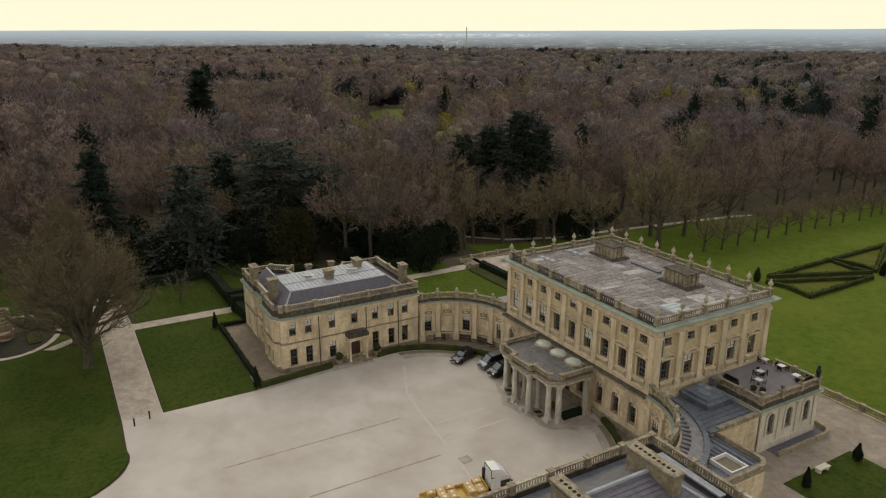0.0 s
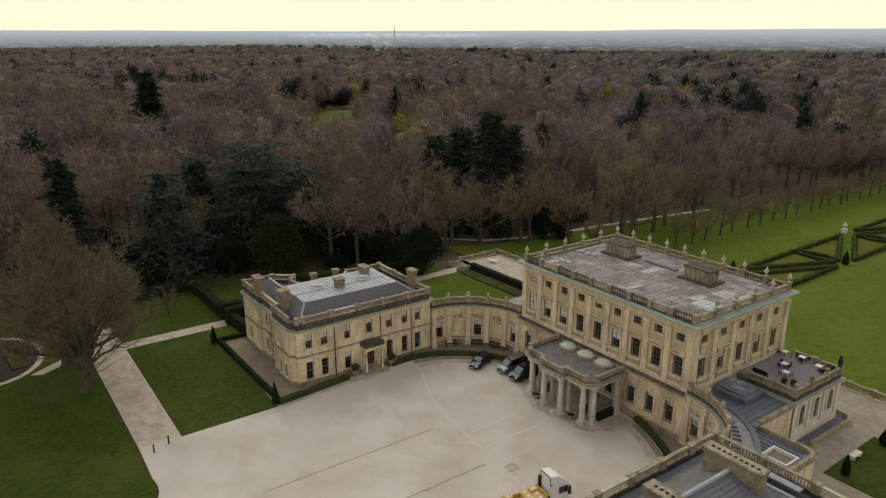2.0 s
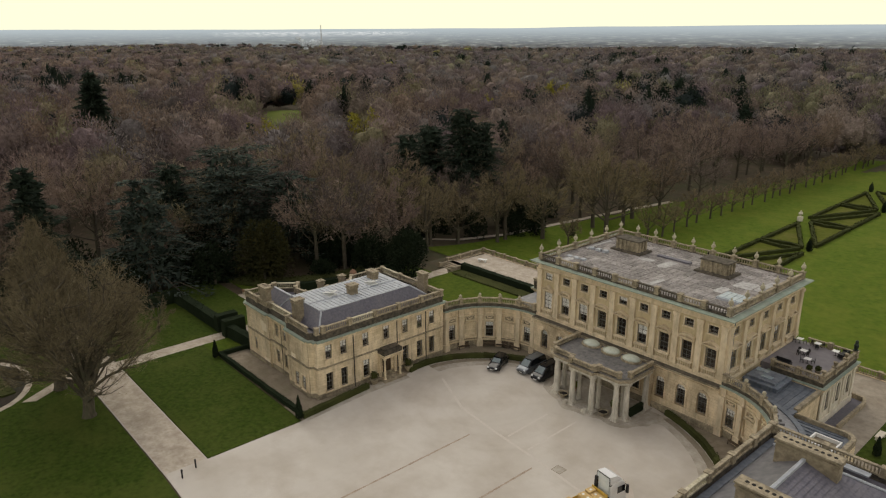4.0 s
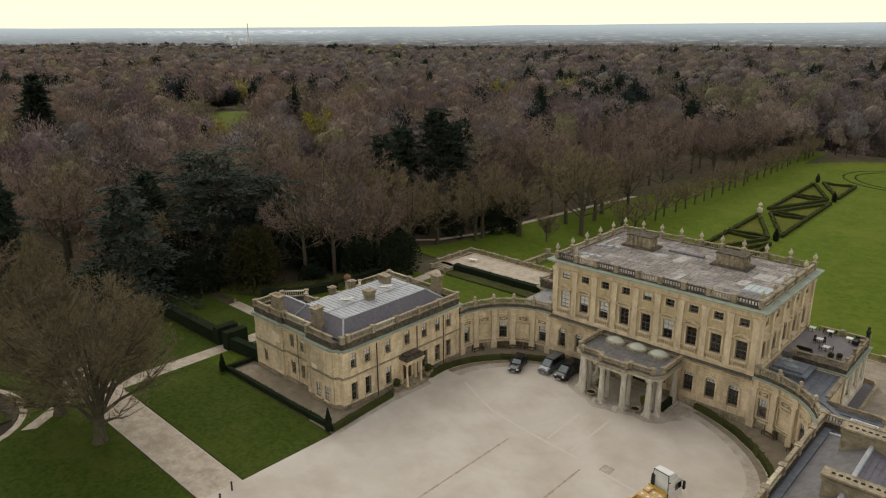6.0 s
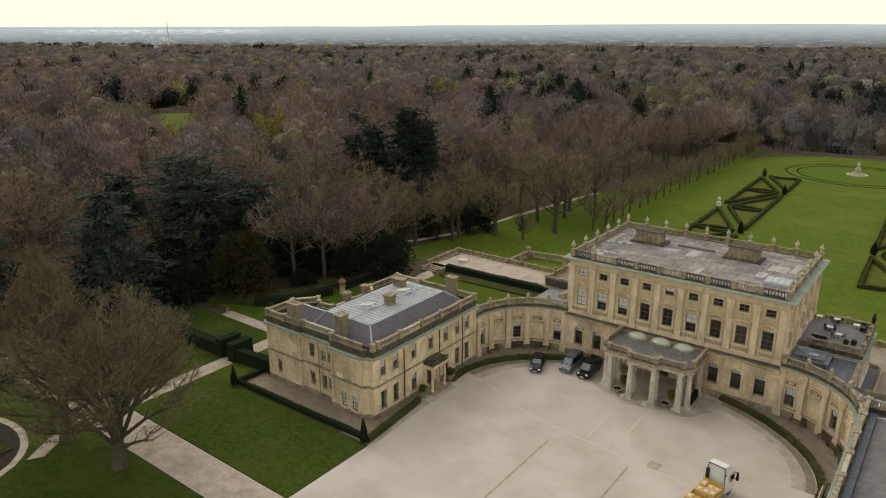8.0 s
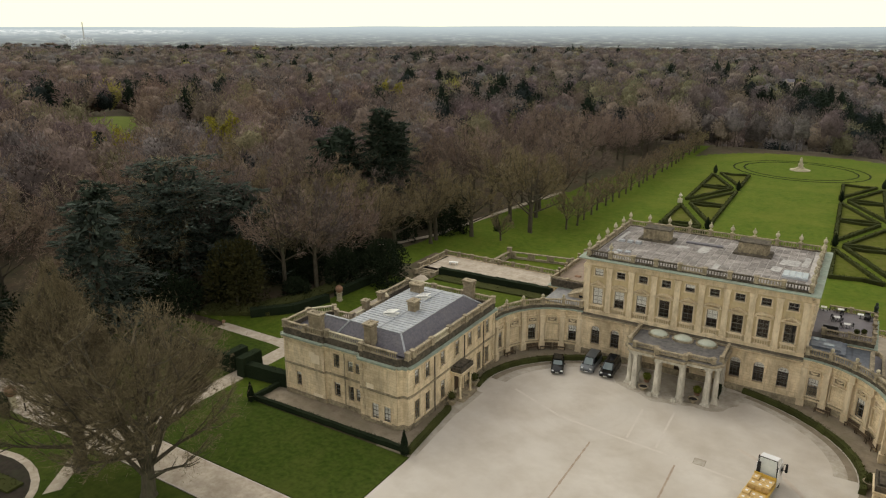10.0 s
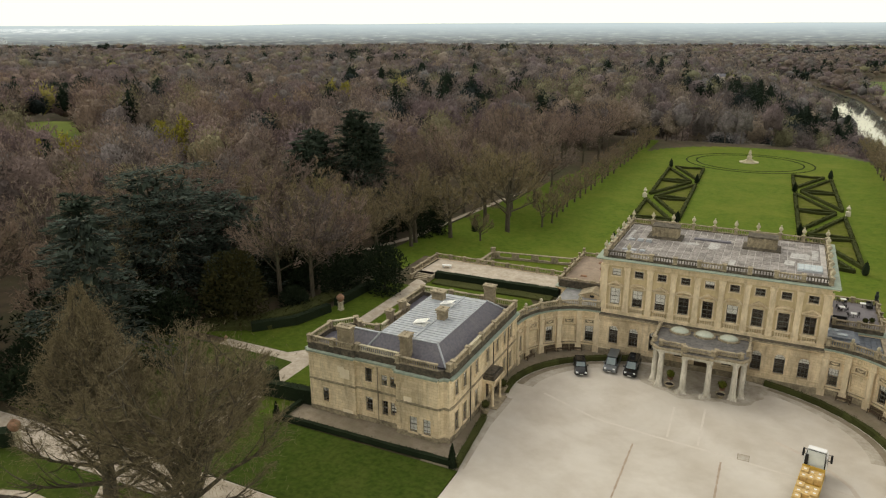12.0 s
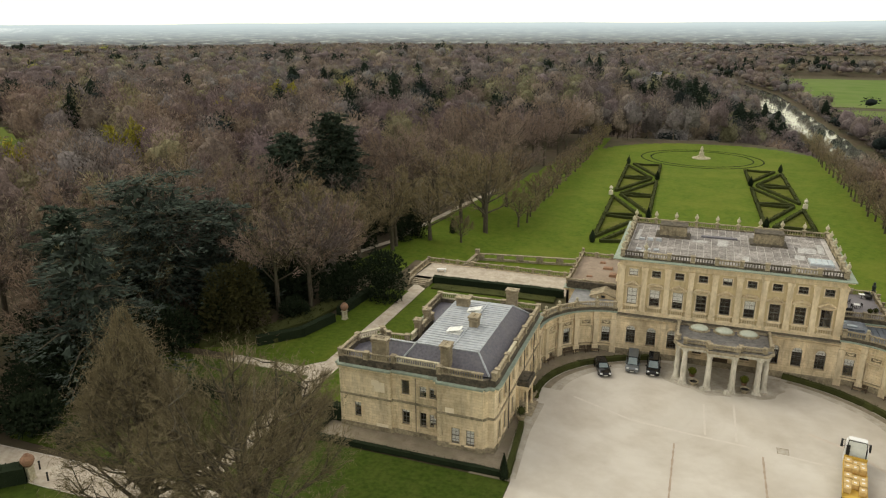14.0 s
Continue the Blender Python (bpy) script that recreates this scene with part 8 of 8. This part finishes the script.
def globe(n):
    """A unit sphere of triangles: an icosahedron split n times."""
    p = (1 + 5 ** .5) / 2
    v = [(-1, p, 0), (1, p, 0), (-1, -p, 0), (1, -p, 0), (0, -1, p), (0, 1, p), (0, -1, -p), (0, 1, -p), (p, 0, -1), (p, 0, 1), (-p, 0, -1), (-p, 0, 1)]
    f = [(0, 11, 5), (0, 5, 1), (0, 1, 7), (0, 7, 10), (0, 10, 11), (1, 5, 9), (5, 11, 4), (11, 10, 2), (10, 7, 6), (7, 1, 8),
         (3, 9, 4), (3, 4, 2), (3, 2, 6), (3, 6, 8), (3, 8, 9), (4, 9, 5), (2, 4, 11), (6, 2, 10), (8, 6, 7), (9, 8, 1)]
    for _ in range(n):
        mid, out = {}, []

        def half(a, b):
            key = (min(a, b), max(a, b))
            if key not in mid:
                mid[key] = len(v)
                v.append(tuple((v[a][i] + v[b][i]) / 2 for i in range(3)))
            return mid[key]
        for a, b, c in f:
            d, e, h = half(a, b), half(b, c), half(c, a)
            out += [(a, d, h), (d, b, e), (h, e, c), (d, e, h)]
        f = out
    v, f = unit(np.array(v)), np.array(f)
    # only the part that shows: the underside stays open
    keep = v[f].mean(1)[:, 2] > -.62
    used = np.unique(f[keep])
    ren = np.full(len(v), -1)
    ren[used] = np.arange(len(used))
    return v[used], ren[f[keep]]


def stand(g, r0, r1, step, count, size, wide, tall, rad, fine, lumps, trunks=False, only=None):
    """The crowns of the trees between two distances: vertices, triangles, colours."""
    n = int(r1 / step) + 1
    i = np.arange(-n, n + 1)
    X, Y = np.meshgrid(i * step, i * step, indexing="ij")
    X = (X + (np.arange(Y.shape[1]) % 2) * step / 2 + g.uniform(-.45, .45, X.shape) * step).ravel()
    Y = (Y + g.uniform(-.45, .45, Y.shape) * step).ravel()
    r = np.hypot(X, Y)
    k = (r >= r0) & (r < r1) & (wooded(X, Y) if only is None else only(X, Y))
    if r0 > 1400:
        k &= np.sin(X * .0031 + 1) * np.sin(Y * .0042) + g.normal(0, .25, X.shape) > -.25
    if trunks:
        k &= wooded(X + EDGE, Y) | (Y > 210) | (X > 40) | (Y < -110)
    X, Y = X[k], Y[k]
    m = len(X)
    Z = height(X, Y)
    big = g.uniform(0, 1, m) ** 1.4
    H = tall * (.72 + .48 * big) * g.uniform(.9, 1.1, m)
    R = rad * (.62 + .48 * big)
    # kinds in drifts: evergreens and greening trees stand in groups
    f = np.sin(X * .021 + 1.3) * np.sin(Y * .017 + .4) + .6 * np.sin(X * .006 - Y * .009) + g.normal(0, .4, m) + .3 * np.exp(-((X + 30) / 130) ** 2 - ((Y - 520) / 220) ** 2)
    e = np.sin(X * .013 - .7) * np.sin(Y * .015 + 2) + .5 * np.sin(X * .031 + Y * .027) + g.normal(0, .45, m)
    kind = np.select([e < -.75, e < -.15, e < .35, e < .95], [2, 0, 1, 3], 2)
    kind = np.where(g.random(m) < .2, g.integers(0, 4, m), kind)
    kind = np.where(g.random(m) < .08, 6, kind)
    kind = np.where(g.random(m) < .10, 4, kind)
    kind = np.where((g.random(m) < .3) & (kind == 0), 5, kind)
    kind = np.where(f > 1.12, 8 + g.integers(0, 2, m), kind)
    kind = np.where(g.random(m) < .003, 7, kind)
    kind = np.where(g.random(m) < .045, 8 + (g.random(m) < .35), kind)
    hang = np.exp(-((X + 60) / 170) ** 2 - ((Y - 450) / 260) ** 2)      # the hanging wood is darker, with yews
    kind = np.where((g.random(m) < .2 * hang) & (kind < 8), 5, kind)
    kind = np.where(g.random(m) < .13 * hang, 8, kind)
    olive = np.exp(-((X + 120) / 60) ** 2 - ((Y - 330) / 70) ** 2)      # a drift of greening willows on the slope
    kind = np.where(g.random(m) < .35 * olive, 6, kind)
    firs = in_polygon(X, Y, [(-1075, 1132), (-765, 1424), (-790, 1462), (-1105, 1165)]) | in_polygon(X, Y, [(-480, 640), (-378, 720), (-392, 744), (-496, 662)])
    kind = np.where(firs, 9, kind)      # dark plantations
    tint = PALETTE[kind] * np.where(kind < 8, 1.38, 1.0)[:, None] * g.uniform(.84, 1.14, (m, 1)) * (1 + g.normal(0, .012, (m, 3)))
    cool = np.clip(hang + .8 * smooth((Y - 260) / 200), 0, 1)[:, None]      # distance haze put into the tint: far-slope trees go greyer and bluer
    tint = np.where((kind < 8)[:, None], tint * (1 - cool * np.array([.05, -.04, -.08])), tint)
    ever = kind >= 8
    H = np.where(ever, H * np.where(kind == 8, .92, 1.22), H)
    R = np.where(ever, R * np.where(kind == 8, .95, .62), R)
    C = np.stack([X, Y, Z + H * .52], 1)
    A = np.stack([R * g.uniform(.85, 1.2, m), R * g.uniform(.85, 1.2, m), H * .50], 1)
    # every crown swells into boughs
    lobes = unit(g.normal(size=(m, lumps, 3)) * (1, 1, .7) + (0, 0, .35))

    def bulge(d, t):
        q = np.clip(np.einsum("ijk,ijk->ij", lobes[t], np.repeat(d[:, None], lumps, 1)), 0, 1).max(1)
        b = .70 + .30 * q ** 5
        up = np.clip(d[:, 2], 0, 1)
        cone = (.7 + .3 * q ** 5) * (1.15 - .75 * up + .75 * up ** 4) * (.85 + .25 * np.abs((d[:, 2] * 3.5 + lobes[t][:, 0, 0]) % 1 - .5))
        return np.where(kind[t] == 9, cone, b)
    t = np.repeat(np.arange(m), count)
    d = unit(g.normal(size=(m * count, 3)) + (0, 0, .25))
    d[:, 2] = np.where(d[:, 2] < -.35, -d[:, 2], d[:, 2])
    P = C[t] + d * (bulge(d, t) * g.uniform(.66, 1.06, m * count))[:, None] * A[t]
    D = unit(g.normal(size=d.shape)) * .5 + d * .8 + (0, 0, .35)
    w = ever[t]
    D[w] = d[w] * (1, 1, .1) + g.normal(0, .35, (int(w.sum()), 3)) + (0, 0, -.1)
    D = unit(D)
    S = unit(np.cross(D, d + g.normal(0, .25, d.shape)))
    L = (size * g.uniform(.6, 1.25, m * count))[:, None]
    W = (wide * np.where(w, 1.7, 1.0) * g.uniform(.6, 1.4, m * count))[:, None]
    V = [np.stack([P - S * W / 2, P + S * W / 2, P + D * L], 1).reshape(-1, 3)]
    F = [np.arange(m * count * 3).reshape(-1, 3)]
    T = [np.repeat(tint[t] * g.uniform(.82, 1.14, (m * count, 1)), 3, 0)]
    # the massed inner twigs close each crown; tint darkened for the shade inside
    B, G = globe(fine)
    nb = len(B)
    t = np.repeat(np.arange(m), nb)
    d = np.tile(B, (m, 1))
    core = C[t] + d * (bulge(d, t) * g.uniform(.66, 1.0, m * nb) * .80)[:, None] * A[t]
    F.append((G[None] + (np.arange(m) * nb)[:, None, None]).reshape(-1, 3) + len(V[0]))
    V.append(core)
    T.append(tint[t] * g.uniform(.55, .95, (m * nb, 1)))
    if trunks:
        base = np.stack([X, Y, Z - .2], 1)
        for s in range(2):
            o = g.normal(0, 1, (m, 3)) * (1, 1, 0)
            q = flakes(g, base + o * R[:, None] * .2, np.stack([g.normal(0, .04, m), g.normal(0, .04, m), np.ones(m)], 1), H * .7, .5).reshape(-1, 3)
            F.append(np.arange(m * 3).reshape(-1, 3) + sum(len(v) for v in V))
            V.append(q)
            T.append(np.repeat(np.array([[.10, .085, .065]]) * g.uniform(.6, 1.4, (m, 1)), 3, 0))
    return np.concatenate(V), np.concatenate(F), np.concatenate(T)


gw = np.random.default_rng(42)
# the trees of the wood's edge, one by one
gx, gy = np.meshgrid(np.arange(-190, 60, 13.2), np.arange(-150, 330, 13.2), indexing="ij")
gx, gy = (gx + gw.uniform(-3, 3, gx.shape)).ravel(), (gy + gw.uniform(-3, 3, gy.shape)).ravel()
EDGE = 50
ok = wooded(gx, gy) & ~wooded(gx + EDGE, gy) & (gx < 40) & (gy < 210) & (gy > -110)
for x, y in list(zip(gx[ok], gy[ok]))[:300]:
    k = int(gw.integers(0, 5))
    tree_thing("woodland_tree", KINDS[k][:2], float(x), float(y), h0(x, y) - .15, "bare brown woodland tree", float(gw.uniform(1.1, 1.55)), float(gw.uniform(0, 6.28)), "woodland edge trees")
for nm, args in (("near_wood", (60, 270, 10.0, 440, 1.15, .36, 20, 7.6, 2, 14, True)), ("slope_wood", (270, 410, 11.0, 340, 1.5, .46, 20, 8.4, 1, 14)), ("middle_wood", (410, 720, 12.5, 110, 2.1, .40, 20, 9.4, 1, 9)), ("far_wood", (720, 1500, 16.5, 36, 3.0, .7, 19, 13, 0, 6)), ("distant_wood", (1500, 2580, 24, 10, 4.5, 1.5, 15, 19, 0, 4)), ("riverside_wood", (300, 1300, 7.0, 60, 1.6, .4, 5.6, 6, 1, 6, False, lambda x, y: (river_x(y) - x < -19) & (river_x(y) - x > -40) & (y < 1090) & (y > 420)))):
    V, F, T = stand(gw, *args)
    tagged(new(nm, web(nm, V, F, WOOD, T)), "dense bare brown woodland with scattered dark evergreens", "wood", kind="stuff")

for x, y, k, sc in ((-67.1, -3.3, 1, 1.2), (-63.3, .6, 3, 1.25), (-69.5, 2.5, 4, 1.15), (-64.5, 7.5, 0, 1.15), (-66, 14, 3, 1.1), (-90, -58, 1, 1.3), (-98, -48, 4, 1.3), (-95, -68, 3, 1.4), (-104, -60, 0, 1.3), (-88, -70, 2, 1.3), (-92, -80, 1, 1.3)):
    tree_thing("woodland_tree", KINDS[k][:2], x, y, h0(x, y) - .15, "tall bare tree among dark evergreens at the wood edge", sc, x, "woodland edge trees")
# tall trees on the slope below the end of the lawn
for k in range(12):
    x, y = 44 + 2.0 * k + float(gw.normal(0, 2)), 300 + 5 * (k % 5) + float(gw.normal(0, 4))
    tree_thing("woodland_tree", KINDS[k % 4][:2], x, y, h0(x, y) - .3, "bare brown tree on the river slope", float(gw.uniform(1.5, 1.8)), float(gw.uniform(0, 6.28)), "slope trees")

# greening willows, one by one
for k, ((x, y), sc) in enumerate(zip(WILLOWS, (1.2, 1.25, 1.0, 1.3))):
    if k == 0:
        tr, V = bare_tree(70, 17, 6.4, .3, 9, 6, 9, 8, .15, 1.0, .34, dense=1500)
        WILLOW = (tr, cloud("crown", V, foliage("willow_leaf", (.20, .185, .03), (.34, .31, .05))))
    tree_thing("willow_tree", WILLOW, x, y, h0(x, y), "yellow-green tree coming into leaf", sc, k * 1.3, "greening trees")

SHED = material("pale_concrete", ((.46, .47, .47), (.58, .59, .58)), .02, .8)
# far works: a chimney stack on the plain
solid("chimney_stack", Shape().lathe((-2062, 1232, h0(-2062, 1232) - 2), [(2.0, 0), (1.15, 72), (1.3, 73), (1.3, 76)], 12), SHED, "tall grey industrial chimney on the horizon", "chimney")

# a small pale lodge on the wooded slope over the river
t = thing("hill_lodge", "small pale stone lodge among the trees of the far slope", "house", at=(-48, 545, h0(-48, 545) + 9.0))
part("wall", Shape().box(XY, -4.2, 4.2, -2.6, 2.6, -9, 4.4), PALE, t)
part("roof", Shape().prism(flat(-4.6, 0, 0, 1, 1, 0), [(-3.0, 4.3), (3.0, 4.3), (0, 6.6)], 0, 9.2), SLATE, t)
part("gable", Shape().prism(flat(-1.4, -2.6, 1, 0, 0, -1), [(-1.2, 2.0), (1.2, 2.0), (1.2, 5.0), (0, 6.6), (-1.2, 5.0)], 0, 1.2), PALE, t)
for k in range(3):
    part("window", Shape().box(flat(-2.6 + 2.4 * k, -2.6, 1, 0, 0, -1), -.4, .4, 0, .05, 1.2, 3.0), DARKGLASS, t)

# thin bonfire smoke over the far woods
sm = bpy.data.materials.new("thin_smoke")
sm.use_nodes = True
n, l = sm.node_tree.nodes, sm.node_tree.links
b = n["Principled BSDF"]
b.inputs["Base Color"].default_value, b.inputs["Roughness"].default_value, b.inputs["Specular IOR Level"].default_value = (.80, .86, .92, 1), 1.0, 0.0
geo, nz, mr = n.new("ShaderNodeNewGeometry"), n.new("ShaderNodeTexNoise"), n.new("ShaderNodeMapRange")
nz.inputs["Scale"].default_value, nz.inputs["Detail"].default_value = .09, 6
l.new(geo.outputs["Position"], nz.inputs["Vector"])
mr.inputs[1].default_value, mr.inputs[2].default_value, mr.inputs[3].default_value, mr.inputs[4].default_value = .32, .64, 0.0, .62
l.new(nz.outputs["Fac"], mr.inputs[0])
l.new(mr.outputs[0], b.inputs["Alpha"])
B, G = globe(2)
t = thing("smoke_plume", "thin pale blue smoke drifting over the far woods", "smoke", at=(-1240, 684, h0(-1240, 684) + 6))
for u, z, r in ((3, 13, 5.5), (0, 20, 6), (-5, 27, 7), (-11, 33, 7), (9, 21, 8), (19, 24, 9), (30, 25, 9)):      # a leaning column that drifts off to one side
    q = Shape()
    q.v = [tuple(p) for p in B * np.array([[r, r * .8, r * .75]]) * gw.uniform(.84, 1.12, (len(B), 1)) + np.array([[.5 * u, .87 * u, z]])]
    q.f = [tuple(int(i) for i in f) for f in G]
    part("smoke_puff", q, sm, t, smooth=True)
